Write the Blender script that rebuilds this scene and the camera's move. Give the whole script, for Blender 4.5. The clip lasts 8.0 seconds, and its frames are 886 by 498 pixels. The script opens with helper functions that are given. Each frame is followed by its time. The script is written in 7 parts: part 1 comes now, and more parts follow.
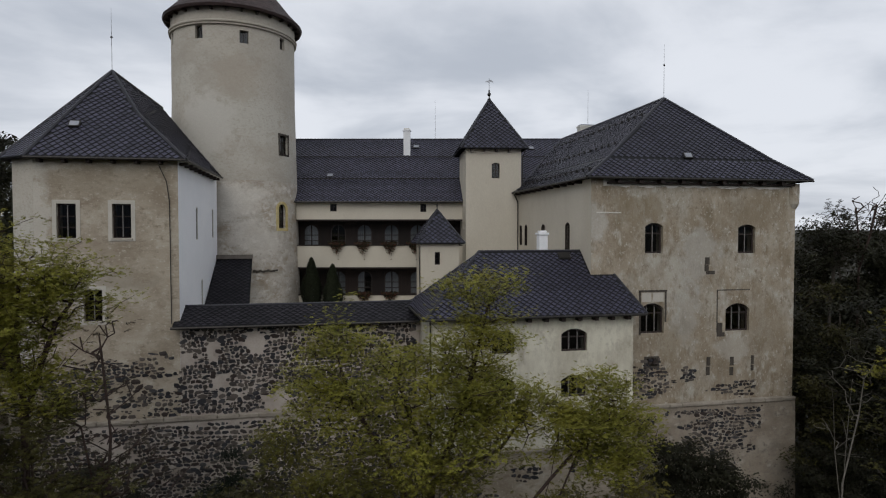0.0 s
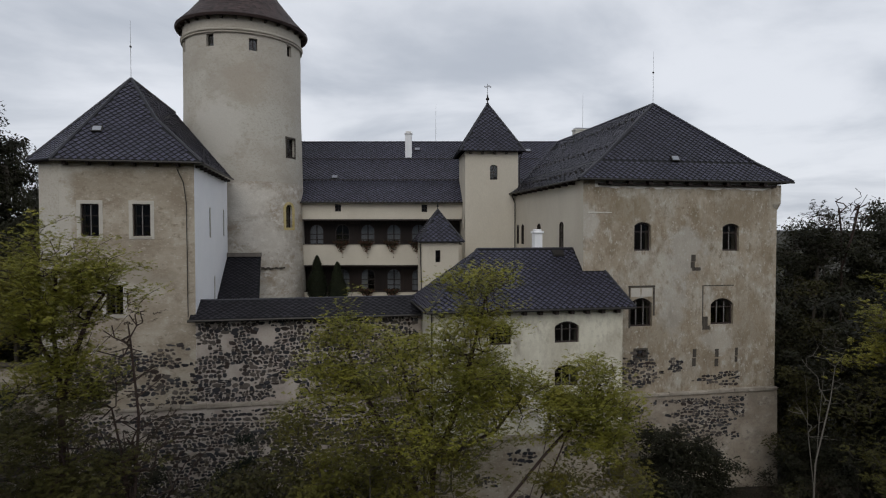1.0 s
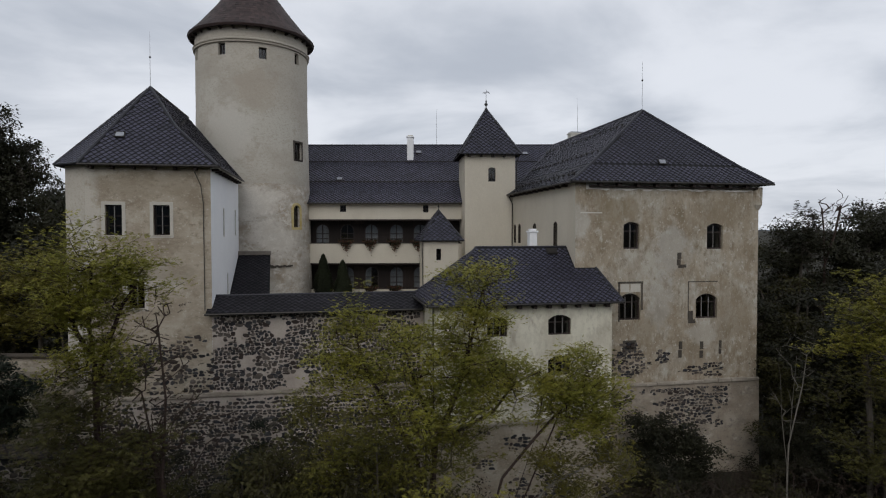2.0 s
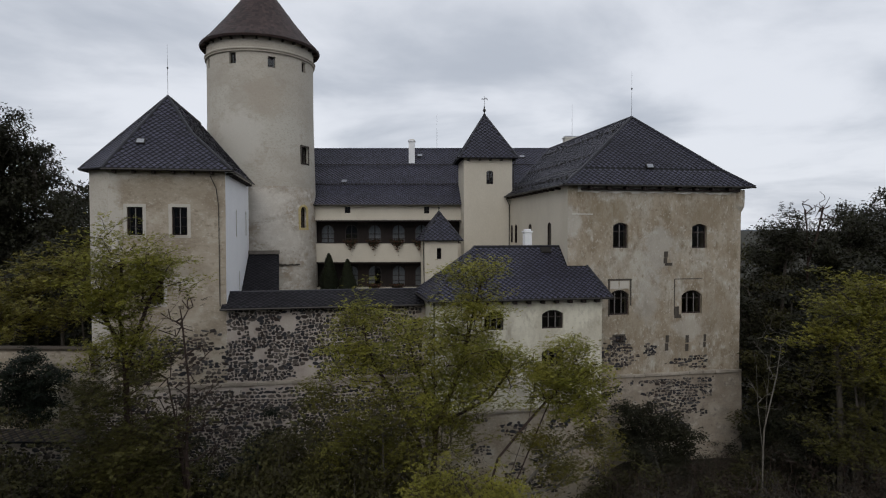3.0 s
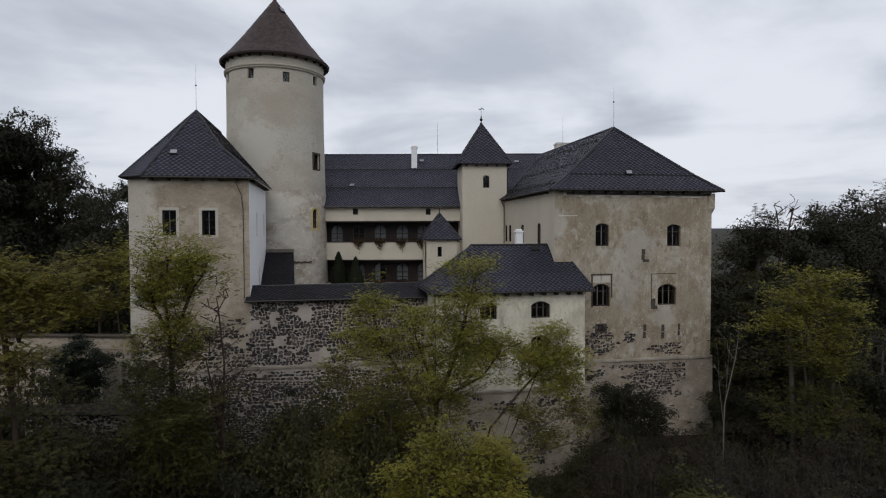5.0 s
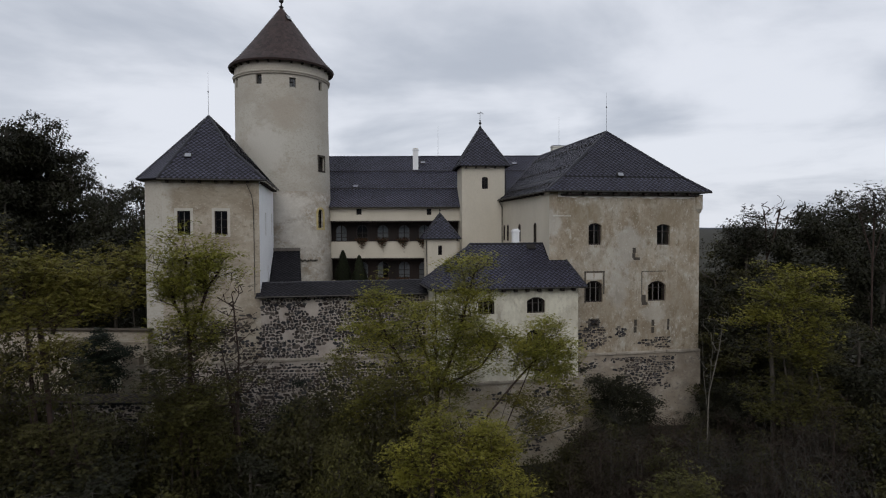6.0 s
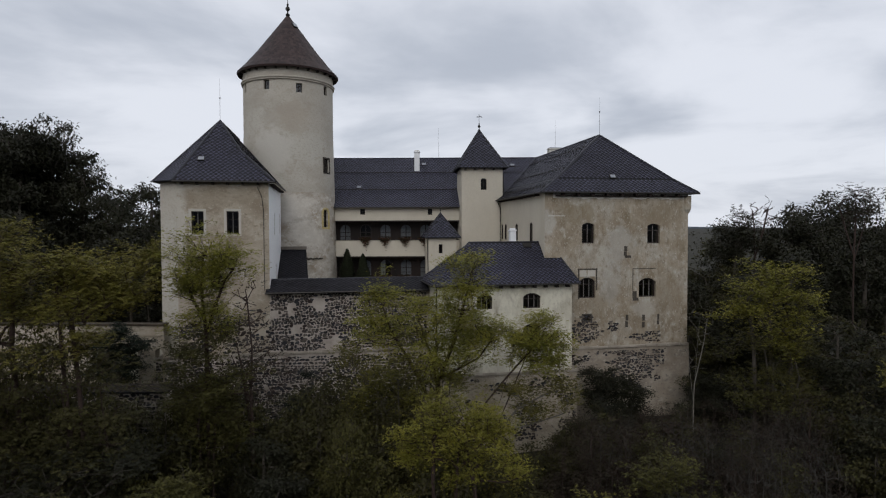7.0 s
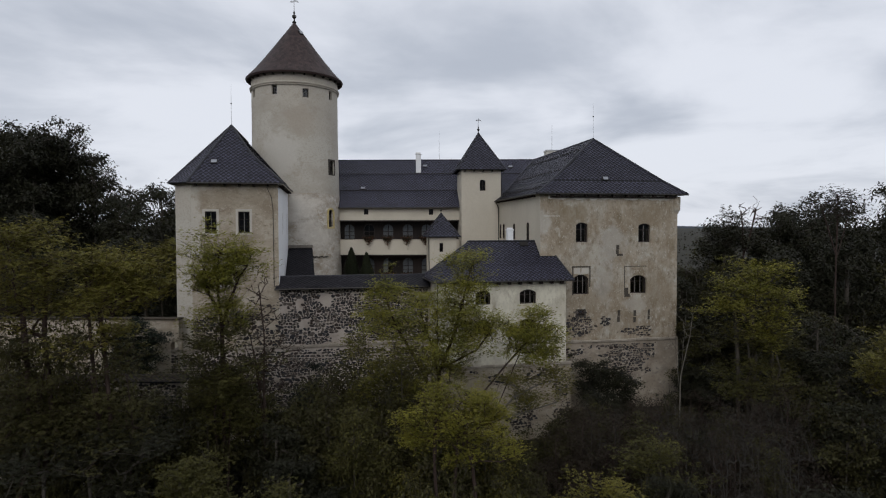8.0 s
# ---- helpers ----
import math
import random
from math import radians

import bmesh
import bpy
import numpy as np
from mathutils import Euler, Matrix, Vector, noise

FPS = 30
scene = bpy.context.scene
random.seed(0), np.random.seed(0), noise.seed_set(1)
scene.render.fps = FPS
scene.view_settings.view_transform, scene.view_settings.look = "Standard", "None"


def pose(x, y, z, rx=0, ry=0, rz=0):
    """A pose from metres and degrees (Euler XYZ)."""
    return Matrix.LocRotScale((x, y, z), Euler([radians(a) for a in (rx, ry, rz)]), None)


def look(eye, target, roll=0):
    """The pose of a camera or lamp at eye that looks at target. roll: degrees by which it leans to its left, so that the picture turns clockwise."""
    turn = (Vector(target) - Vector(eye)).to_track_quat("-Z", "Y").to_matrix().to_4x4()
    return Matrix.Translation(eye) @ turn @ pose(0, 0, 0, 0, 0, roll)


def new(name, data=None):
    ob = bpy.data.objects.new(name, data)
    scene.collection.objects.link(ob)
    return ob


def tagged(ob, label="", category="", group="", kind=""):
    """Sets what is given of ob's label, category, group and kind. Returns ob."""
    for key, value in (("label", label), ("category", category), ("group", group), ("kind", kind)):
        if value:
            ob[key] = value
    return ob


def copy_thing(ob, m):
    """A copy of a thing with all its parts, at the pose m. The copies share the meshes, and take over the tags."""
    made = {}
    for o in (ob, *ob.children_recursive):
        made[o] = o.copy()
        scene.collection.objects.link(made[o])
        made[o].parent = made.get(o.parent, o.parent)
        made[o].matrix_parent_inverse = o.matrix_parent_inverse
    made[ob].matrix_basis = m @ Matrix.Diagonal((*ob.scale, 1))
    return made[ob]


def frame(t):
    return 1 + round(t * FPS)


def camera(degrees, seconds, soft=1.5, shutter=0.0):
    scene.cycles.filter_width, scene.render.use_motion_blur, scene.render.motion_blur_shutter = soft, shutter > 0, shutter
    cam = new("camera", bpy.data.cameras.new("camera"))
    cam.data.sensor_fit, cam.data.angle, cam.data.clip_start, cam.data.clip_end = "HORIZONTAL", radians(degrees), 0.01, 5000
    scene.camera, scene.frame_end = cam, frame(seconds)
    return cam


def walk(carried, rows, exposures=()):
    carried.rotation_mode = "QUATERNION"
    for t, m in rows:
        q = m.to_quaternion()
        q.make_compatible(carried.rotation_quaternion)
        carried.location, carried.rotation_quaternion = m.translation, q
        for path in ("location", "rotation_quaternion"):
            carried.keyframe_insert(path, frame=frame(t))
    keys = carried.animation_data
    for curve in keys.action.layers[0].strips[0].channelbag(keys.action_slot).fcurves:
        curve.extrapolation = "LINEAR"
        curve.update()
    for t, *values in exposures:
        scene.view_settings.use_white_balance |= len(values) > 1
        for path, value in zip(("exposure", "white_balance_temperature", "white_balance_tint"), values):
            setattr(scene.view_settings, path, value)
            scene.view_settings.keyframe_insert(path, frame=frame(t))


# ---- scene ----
cam = camera(73.7, 8.0, soft=1.15)
# seconds, eye x y z, yaw to the left, pitch up, lean
ROWS = [
    (0.0, 0.000, 0.000, 15.000, 0.013, -1.698, -0.043),
    (0.5, -0.033, -0.936, 14.944, -0.010, -1.655, -0.035),
    (1.0, -0.045, -1.937, 14.878, -0.015, -1.625, -0.038),
    (1.5, -0.058, -3.017, 14.829, 0.004, -1.615, -0.042),
    (3.0, -0.070, -6.471, 14.808, 0.025, -1.573, -0.074),
    (3.5, -0.040, -7.607, 14.816, 0.058, -1.578, -0.105),
    (4.0, -0.006, -8.758, 14.820, 0.100, -1.585, -0.142),
    (4.5, 0.028, -9.889, 14.838, 0.137, -1.608, -0.167),
    (6.0, 0.040, -13.240, 14.858, 0.190, -1.700, -0.185),
    (6.5, 0.060, -14.380, 14.848, 0.222, -1.727, -0.190),
    (7.0, 0.064, -15.560, 14.850, 0.246, -1.762, -0.200),
    (7.5, 0.056, -16.760, 14.845, 0.258, -1.795, -0.192),
    (8.0, 0.041, -17.999, 14.841, 0.268, -1.815, -0.175),
]
walk(cam, [(t, pose(x, y, z, 90 + pitch, 0, yaw) @ pose(0, 0, 0, 0, 0, lean)) for t, x, y, z, yaw, pitch, lean in ROWS],
     exposures=[(0.0, -0.03, 6420, 11), (8.0, -0.03, 6350, 12)])

# ---------------------------------------------------------------- light
world = bpy.data.worlds.new("overcast_sky")
scene.world = world
world.use_nodes = True
wn, wl = world.node_tree.nodes, world.node_tree.links
wn.clear()
w_out = wn.new("ShaderNodeOutputWorld")
w_bg = wn.new("ShaderNodeBackground")
w_sky = wn.new("ShaderNodeTexSky")
w_sky.sky_type = "NISHITA"
w_sky.sun_disc = False
w_sky.sun_elevation, w_sky.sun_rotation = radians(48), radians(200)
w_sky.dust_density = 3.0
w_co = wn.new("ShaderNodeTexCoord")


def w_node(kind, operation="", *values):
    """A node of the sky; values are numbers, vectors or outputs of other nodes."""
    q = wn.new("ShaderNode" + kind)
    if operation:
        q.operation = operation
    for k, v in enumerate(values):
        if isinstance(v, bpy.types.NodeSocket):
            wl.new(v, q.inputs[k])
        else:
            q.inputs[k].default_value = v
    return q


# a cloud deck seen in perspective, flatter and finer towards the horizon
w_xyz = w_node("SeparateXYZ", "", w_co.outputs["Generated"])
w_up = w_node("Math", "MAXIMUM", w_xyz.outputs["Z"], 0.0)
w_den = w_node("Math", "ADD", w_up.outputs[0], 0.16)
w_px, w_py = (w_node("Math", "DIVIDE", w_xyz.outputs[k], w_den.outputs[0]) for k in ("X", "Y"))
w_deck = w_node("CombineXYZ", "", w_px.outputs[0], w_py.outputs[0], 0.37)
w_noise = wn.new("ShaderNodeTexNoise")
w_noise.inputs["Scale"].default_value = 0.95
w_noise.inputs["Detail"].default_value = 7.0
w_noise.inputs["Roughness"].default_value = 0.52
w_noise.inputs["Distortion"].default_value = 0.35
wl.new(w_deck.outputs[0], w_noise.inputs["Vector"])
w_soft = wn.new("ShaderNodeTexNoise")
w_soft.inputs["Scale"].default_value = 7.0
w_soft.inputs["Detail"].default_value = 4.0
wl.new(w_co.outputs["Generated"], w_soft.inputs["Vector"])
w_off = w_node("VectorMath", "SUBTRACT", w_soft.outputs["Color"], (0.5, 0.5, 0.5))
w_off = w_node("VectorMath", "MULTIPLY", w_off.outputs[0], (0.16, 0.16, 0.10))
w_dir = w_node("VectorMath", "ADD", w_co.outputs["Generated"], w_off.outputs[0])
w_val = w_noise.outputs["Fac"]
# heavier cloud masses and brighter breaks in the deck: direction, size, weight
for d, size, weight in (((0.02, 0.95, 0.31), (0.24, 0.5, 0.085), -0.09), ((0.31, 0.93, 0.182), (0.10, 0.5, 0.035), -0.13), ((-0.47, 0.84, 0.28), (0.20, 0.5, 0.07), -0.08),
                        ((0.40, 0.89, 0.25), (0.18, 0.5, 0.07), 0.06), ((0.53, 0.84, 0.125), (0.16, 0.5, 0.028), -0.07), ((-0.02, 0.97, 0.20), (0.22, 0.5, 0.03), 0.05),
                        ((-0.62, 0.76, 0.17), (0.14, 0.5, 0.04), -0.05), ((0.62, 0.75, 0.20), (0.14, 0.5, 0.02), -0.05)):
    q = w_node("VectorMath", "SUBTRACT", w_dir.outputs[0], d)
    q = w_node("VectorMath", "DIVIDE", q.outputs[0], size)
    q = w_node("VectorMath", "LENGTH", q.outputs[0])
    r = wn.new("ShaderNodeMapRange")
    r.interpolation_type = "SMOOTHSTEP"
    r.inputs["From Min"].default_value, r.inputs["From Max"].default_value = 1.5, 0.1
    r.inputs["To Min"].default_value, r.inputs["To Max"].default_value = 0.0, weight
    wl.new(q.outputs["Value"], r.inputs["Value"])
    w_val = w_node("Math", "ADD", w_val, r.outputs["Result"]).outputs[0]
w_ramp = wn.new("ShaderNodeValToRGB")
w_ramp.color_ramp.interpolation = "EASE"
w_ramp.color_ramp.elements[0].position, w_ramp.color_ramp.elements[0].color = 0.28, (5.0, 5.4, 6.0, 1)
w_ramp.color_ramp.elements[1].position, w_ramp.color_ramp.elements[1].color = 0.60, (8.1, 8.4, 8.85, 1)
w_mix = wn.new("ShaderNodeMix")
w_mix.data_type = "RGBA"
w_mix.inputs[0].default_value = 0.93
wl.new(w_val, w_ramp.inputs["Fac"])
wl.new(w_sky.outputs["Color"], w_mix.inputs[6])
wl.new(w_ramp.outputs["Color"], w_mix.inputs[7])
wl.new(w_mix.outputs[2], w_bg.inputs["Color"])
w_bg.inputs["Strength"].default_value = 0.1
wl.new(w_bg.outputs["Background"], w_out.inputs["Surface"])
sun = new("sun", bpy.data.lights.new("sun", "SUN"))
sun.data.energy, sun.data.angle, sun.data.color = 0.75, radians(40), (1.0, 0.97, 0.92)
sun.matrix_world = look((-15, -40, 60), (0, 35, 5))

# ---------------------------------------------------------------- materials


def mat(name, colors, scale=1.0, rough=0.85, bump=0.0, bump_scale=30.0, island=0.0, obj=0.0, stains=None, metal=0.0, spec=0.3, stretch=(1, 1, 1), patches=()):
    """A procedural surface: colours mixed by two scales of noise, optional stains (colour, scale, from, to), ragged
    paler and darker patches (colour, centre, radii, strength), relief and random variation.
    """
    m = bpy.data.materials.new(name)
    m.use_nodes = True
    n, l = m.node_tree.nodes, m.node_tree.links
    b = n["Principled BSDF"]
    b.inputs["Roughness"].default_value = rough
    b.inputs["Metallic"].default_value = metal
    b.inputs["Specular IOR Level"].default_value = spec
    co = n.new("ShaderNodeTexCoord")
    mp = n.new("ShaderNodeMapping")
    mp.inputs["Scale"].default_value = stretch
    l.new(co.outputs["Object"], mp.inputs["Vector"])
    big = n.new("ShaderNodeTexNoise")
    big.inputs["Scale"].default_value = scale
    big.inputs["Detail"].default_value = 6
    big.inputs["Roughness"].default_value = 0.62
    l.new(mp.outputs["Vector"], big.inputs["Vector"])
    ramp = n.new("ShaderNodeValToRGB")
    el = ramp.color_ramp.elements
    while len(el) < len(colors):
        el.new(0.5)
    for k, c in enumerate(colors):
        el[k].position = 0.30 + 0.40 * k / max(1, len(colors) - 1)
        el[k].color = (*c, 1)
    l.new(big.outputs["Fac"], ramp.inputs["Fac"])
    col = ramp.outputs["Color"]
    fine = n.new("ShaderNodeTexNoise")
    fine.inputs["Scale"].default_value = bump_scale
    fine.inputs["Detail"].default_value = 4
    l.new(mp.outputs["Vector"], fine.inputs["Vector"])
    for k, (sc, ss, a, z) in enumerate(stains or ()):
        sn = n.new("ShaderNodeTexNoise")
        sn.inputs["Scale"].default_value = ss
        sn.inputs["Detail"].default_value = 7
        sn.inputs["Roughness"].default_value = 0.66
        ofs = n.new("ShaderNodeVectorMath")
        ofs.inputs[1].default_value = (7.3 * k + 3, 5.1 * k, 2.7 * k + 1)
        l.new(mp.outputs["Vector"], ofs.inputs[0])
        l.new(ofs.outputs["Vector"], sn.inputs["Vector"])
        mr = n.new("ShaderNodeMapRange")
        mr.inputs["From Min"].default_value, mr.inputs["From Max"].default_value = a, z
        l.new(sn.outputs["Fac"], mr.inputs["Value"])
        mx = n.new("ShaderNodeMix")
        mx.data_type = "RGBA"
        mx.inputs[7].default_value = (*sc, 1)
        l.new(mr.outputs["Result"], mx.inputs[0])
        l.new(col, mx.inputs[6])
        col = mx.outputs[2]
    for colour, centre, radii, strength in patches:
        sub, div, ln = (n.new("ShaderNodeVectorMath") for _ in range(3))
        sub.operation, div.operation, ln.operation = "SUBTRACT", "DIVIDE", "LENGTH"
        sub.inputs[1].default_value, div.inputs[1].default_value = centre, radii
        l.new(co.outputs["Object"], sub.inputs[0])
        l.new(sub.outputs[0], div.inputs[0])
        l.new(div.outputs[0], ln.inputs[0])
        rag = n.new("ShaderNodeTexNoise")
        rag.inputs["Scale"].default_value = 1.1
        rag.inputs["Detail"].default_value = 7
        rag.inputs["Roughness"].default_value = 0.65
        l.new(co.outputs["Object"], rag.inputs["Vector"])
        mad = n.new("ShaderNodeMath")
        mad.operation = "MULTIPLY_ADD"
        mad.inputs[1].default_value = 2.4
        l.new(rag.outputs["Fac"], mad.inputs[0])
        l.new(ln.outputs["Value"], mad.inputs[2])
        mr = n.new("ShaderNodeMapRange")
        mr.inputs["From Min"].default_value, mr.inputs["From Max"].default_value = 2.32, 1.92
        mr.inputs["To Max"].default_value = strength
        l.new(mad.outputs[0], mr.inputs["Value"])
        mx = n.new("ShaderNodeMix")
        mx.data_type = "RGBA"
        mx.inputs[7].default_value = (*colour, 1)
        l.new(mr.outputs["Result"], mx.inputs[0])
        l.new(col, mx.inputs[6])
        col = mx.outputs[2]
    hv = n.new("ShaderNodeHueSaturation")
    l.new(col, hv.inputs["Color"])
    grain = n.new("ShaderNodeMapRange")
    grain.inputs["To Min"].default_value, grain.inputs["To Max"].default_value = 0.86, 1.14
    l.new(fine.outputs["Fac"], grain.inputs["Value"])
    val = grain.outputs["Result"]
    for amount, node, out in ((island, "ShaderNodeNewGeometry", "Random Per Island"), (obj, "ShaderNodeObjectInfo", "Random")):
        if amount:
            g = n.new(node)
            r = n.new("ShaderNodeMapRange")
            r.inputs["To Min"].default_value, r.inputs["To Max"].default_value = 1 - amount, 1 + amount
            l.new(g.outputs[out], r.inputs["Value"])
            mu = n.new("ShaderNodeMath")
            mu.operation = "MULTIPLY"
            l.new(val, mu.inputs[0])
            l.new(r.outputs["Result"], mu.inputs[1])
            val = mu.outputs["Value"]
    l.new(val, hv.inputs["Value"])
    l.new(hv.outputs["Color"], b.inputs["Base Color"])
    if bump:
        bp = n.new("ShaderNodeBump")
        bp.inputs["Strength"].default_value = bump
        bp.inputs["Distance"].default_value = 0.03
        l.new(fine.outputs["Fac"], bp.inputs["Height"])
        l.new(bp.outputs["Normal"], b.inputs["Normal"])
    return m


CREAM = mat("cream_plaster", [(0.475, 0.43, 0.35), (0.52, 0.475, 0.39), (0.56, 0.515, 0.425)], 0.35, 0.9, 0.25, 22, stains=[((0.44, 0.39, 0.31), 0.9, 0.6, 0.8)], stretch=(1, 1, 0.45))
PALE = mat("pale_plaster", [(0.55, 0.52, 0.42), (0.62, 0.59, 0.48), (0.64, 0.61, 0.5)], 0.4, 0.9, 0.25, 22, stains=[((0.38, 0.34, 0.265), 0.40, 0.47, 0.68), ((0.32, 0.28, 0.215), 1.3, 0.55, 0.74), ((0.44, 0.41, 0.33), 4.0, 0.52, 0.72)], stretch=(1, 1, 0.55))
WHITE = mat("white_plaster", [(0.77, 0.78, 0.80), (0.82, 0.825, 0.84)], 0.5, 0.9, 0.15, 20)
OLD = mat("weathered_plaster", [(0.205, 0.163, 0.110), (0.295, 0.245, 0.178), (0.385, 0.332, 0.258)], 0.8, 0.95, 0.6, 14,
          stains=[((0.40, 0.37, 0.31), 0.55, 0.48, 0.64), ((0.195, 0.155, 0.102), 1.2, 0.52, 0.68), ((0.45, 0.42, 0.36), 2.2, 0.55, 0.70), ((0.215, 0.172, 0.12), 4.2, 0.55, 0.70), ((0.47, 0.44, 0.38), 7.0, 0.57, 0.68)], stretch=(1, 1, 0.62),
          patches=[((0.41, 0.395, 0.355), (14.3, -2.57, 13.6), (1.3, 3, 1.8), 0.55), ((0.40, 0.385, 0.345), (13.6, -2.57, 10.2), (0.9, 3, 1.9), 0.45), ((0.46, 0.44, 0.395), (8.1, -2.57, 15.4), (0.7, 3, 1.1), 0.6),
                   ((0.44, 0.415, 0.36), (16.6, -2.57, 8.3), (1.2, 3, 0.9), 0.5), ((0.235, 0.19, 0.125), (10.6, -2.57, 16.2), (1.9, 3, 0.8), 0.6), ((0.235, 0.19, 0.13), (17.6, -2.57, 16.0), (1.7, 3, 0.9), 0.55),
                   ((0.235, 0.19, 0.13), (18.7, -2.57, 9.6), (1.3, 3, 1.8), 0.5), ((0.23, 0.19, 0.13), (12.5, -2.57, 8.6), (0.9, 3, 0.9), 0.45)])
# right base: darker and blotchier than the plaster above the ledge
DARK_MASONRY = mat("dark_stained_masonry", [(0.21, 0.172, 0.130), (0.30, 0.255, 0.200), (0.39, 0.345, 0.280)], 0.6, 0.95, 0.8, 12,
           stains=[((0.19, 0.165, 0.135), 0.7, 0.50, 0.70), ((0.43, 0.39, 0.33), 1.6, 0.56, 0.72), ((0.16, 0.14, 0.12), 3.0, 0.56, 0.72)], stretch=(1, 1, 1.3))
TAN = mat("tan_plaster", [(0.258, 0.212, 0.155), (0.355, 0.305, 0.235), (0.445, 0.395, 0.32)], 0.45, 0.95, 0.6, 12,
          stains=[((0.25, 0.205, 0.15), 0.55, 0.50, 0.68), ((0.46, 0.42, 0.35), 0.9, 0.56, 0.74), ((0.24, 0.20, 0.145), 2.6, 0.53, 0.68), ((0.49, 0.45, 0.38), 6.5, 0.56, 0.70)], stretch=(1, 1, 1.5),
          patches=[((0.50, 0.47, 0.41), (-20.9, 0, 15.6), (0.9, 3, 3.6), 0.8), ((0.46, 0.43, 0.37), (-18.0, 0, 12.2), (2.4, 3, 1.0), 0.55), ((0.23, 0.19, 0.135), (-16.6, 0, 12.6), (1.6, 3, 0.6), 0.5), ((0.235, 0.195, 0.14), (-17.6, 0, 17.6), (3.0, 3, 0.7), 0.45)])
TOWER = mat("tower_plaster", [(0.38, 0.345, 0.29), (0.43, 0.395, 0.335), (0.47, 0.435, 0.37)], 0.3, 0.95, 0.5, 12,
            stains=[((0.47, 0.445, 0.385), 0.16, 0.50, 0.60), ((0.33, 0.285, 0.225), 0.8, 0.56, 0.78), ((0.36, 0.325, 0.27), 5.0, 0.5, 0.7)], stretch=(1, 1, 1.5), patches=[((0.50, 0.475, 0.42), (-0.5, -4.4, 22.6), (2.1, 2.2, 2.4), 0.85), ((0.37, 0.32, 0.255), (1.6, -4.2, 26.0), (1.6, 2.2, 1.6), 0.5)])
TOWER_LOW = mat("coursed_tower_plaster", [(0.39, 0.35, 0.295), (0.46, 0.42, 0.36), (0.53, 0.49, 0.425)], 0.7, 0.95, 0.7, 9,
                stains=[((0.31, 0.25, 0.18), 0.7, 0.50, 0.72), ((0.30, 0.26, 0.21), 3.2, 0.54, 0.70), ((0.64, 0.61, 0.55), 1.5, 0.54, 0.70)], stretch=(1, 1, 1.5), patches=[((0.60, 0.565, 0.50), (1.2, -4.4, 17.2), (2.4, 3, 1.4), 0.7), ((0.58, 0.545, 0.48), (2.6, -3.6, 14.6), (1.6, 3, 1.2), 0.6)])
TRIM = mat("grey_render", [(0.52, 0.50, 0.45), (0.58, 0.56, 0.5)], 1.2, 0.9, 0.2, 25)
PALER = mat("pale_window_render", [(0.43, 0.40, 0.345), (0.50, 0.47, 0.41)], 1.5, 0.9, 0.2, 25)
OCHRE = mat("ochre_render", [(0.42, 0.32, 0.10), (0.55, 0.47, 0.28)], 3.0, 0.9, 0.2, 25)
# near-black under and between slates: the shadow lines of the gaps as colour
UNDER = mat("black_roof_underlay", [(0.006, 0.006, 0.007), (0.009, 0.009, 0.011)], 2, 0.8, 0.1, 30)
JOINT_SHADE = mat("black_slate_joint_shade", [(0.003, 0.003, 0.004), (0.005, 0.005, 0.007)], 1.5, 0.6, 0.1, 30)
SLATE = mat("dark_slate", [(0.029, 0.028, 0.046), (0.051, 0.050, 0.076)], 0.5, 0.5, 0.1, 40, island=0.30, obj=0.25, spec=0.38)
# a darker slate for the wall coping and the lean-to
BLACK_SLATE = mat("near_black_slate", [(0.013, 0.012, 0.015), (0.026, 0.024, 0.030)], 0.7, 0.6, 0.1, 40, island=0.35, spec=0.2)
CAPS = mat("slate_ridge_caps", [(0.022, 0.022, 0.028), (0.034, 0.034, 0.041)], 2, 0.55, 0.1, 30, spec=0.3)
BROWN = mat("brown_shingles", [(0.034, 0.021, 0.019), (0.052, 0.034, 0.031)], 1.2, 0.6, 0.2, 30, island=0.4)
MOSSY = mat("mossy_brown_tiles", [(0.035, 0.027, 0.018), (0.075, 0.058, 0.040)], 1.5, 0.95, 0.4, 20, island=0.5)
WOOD = mat("dark_brown_wood", [(0.016, 0.010, 0.008), (0.028, 0.018, 0.014)], 3, 0.6, 0.3, 40, stretch=(4, 4, 0.5))
BOARD = mat("dark_board_cladding", [(0.018, 0.012, 0.010), (0.030, 0.020, 0.016)], 2, 0.7, 0.3, 30, island=0.4, stretch=(4, 4, 0.4))
FRAMEB = mat("brown_painted_frame", [(0.030, 0.022, 0.019), (0.045, 0.033, 0.029)], 4, 0.55)
FRAME_W = mat("grey_white_frame", [(0.17, 0.165, 0.155), (0.24, 0.23, 0.215)], 5, 0.6)
CURTAIN = mat("grey_net_curtain", [(0.42, 0.42, 0.43), (0.52, 0.52, 0.53)], 6, 0.9)
PIPE = mat("dull_brown_pipe", [(0.13, 0.11, 0.09), (0.19, 0.165, 0.14)], 3, 0.6)
METAL = mat("dark_gutter_metal", [(0.03, 0.028, 0.026), (0.05, 0.046, 0.042)], 3, 0.45, metal=0.6)
STEEL = mat("grey_steel", [(0.25, 0.26, 0.28), (0.35, 0.36, 0.38)], 5, 0.4, metal=0.8)
WHITEP = mat("white_paint", [(0.72, 0.73, 0.74), (0.8, 0.8, 0.8)], 3, 0.7)
STONE = mat("dark_fieldstone", [(0.70, 0.70, 0.70), (1.0, 1.0, 1.0)], 2.5, 0.9, 0.6, 25)
_n, _l = STONE.node_tree.nodes, STONE.node_tree.links
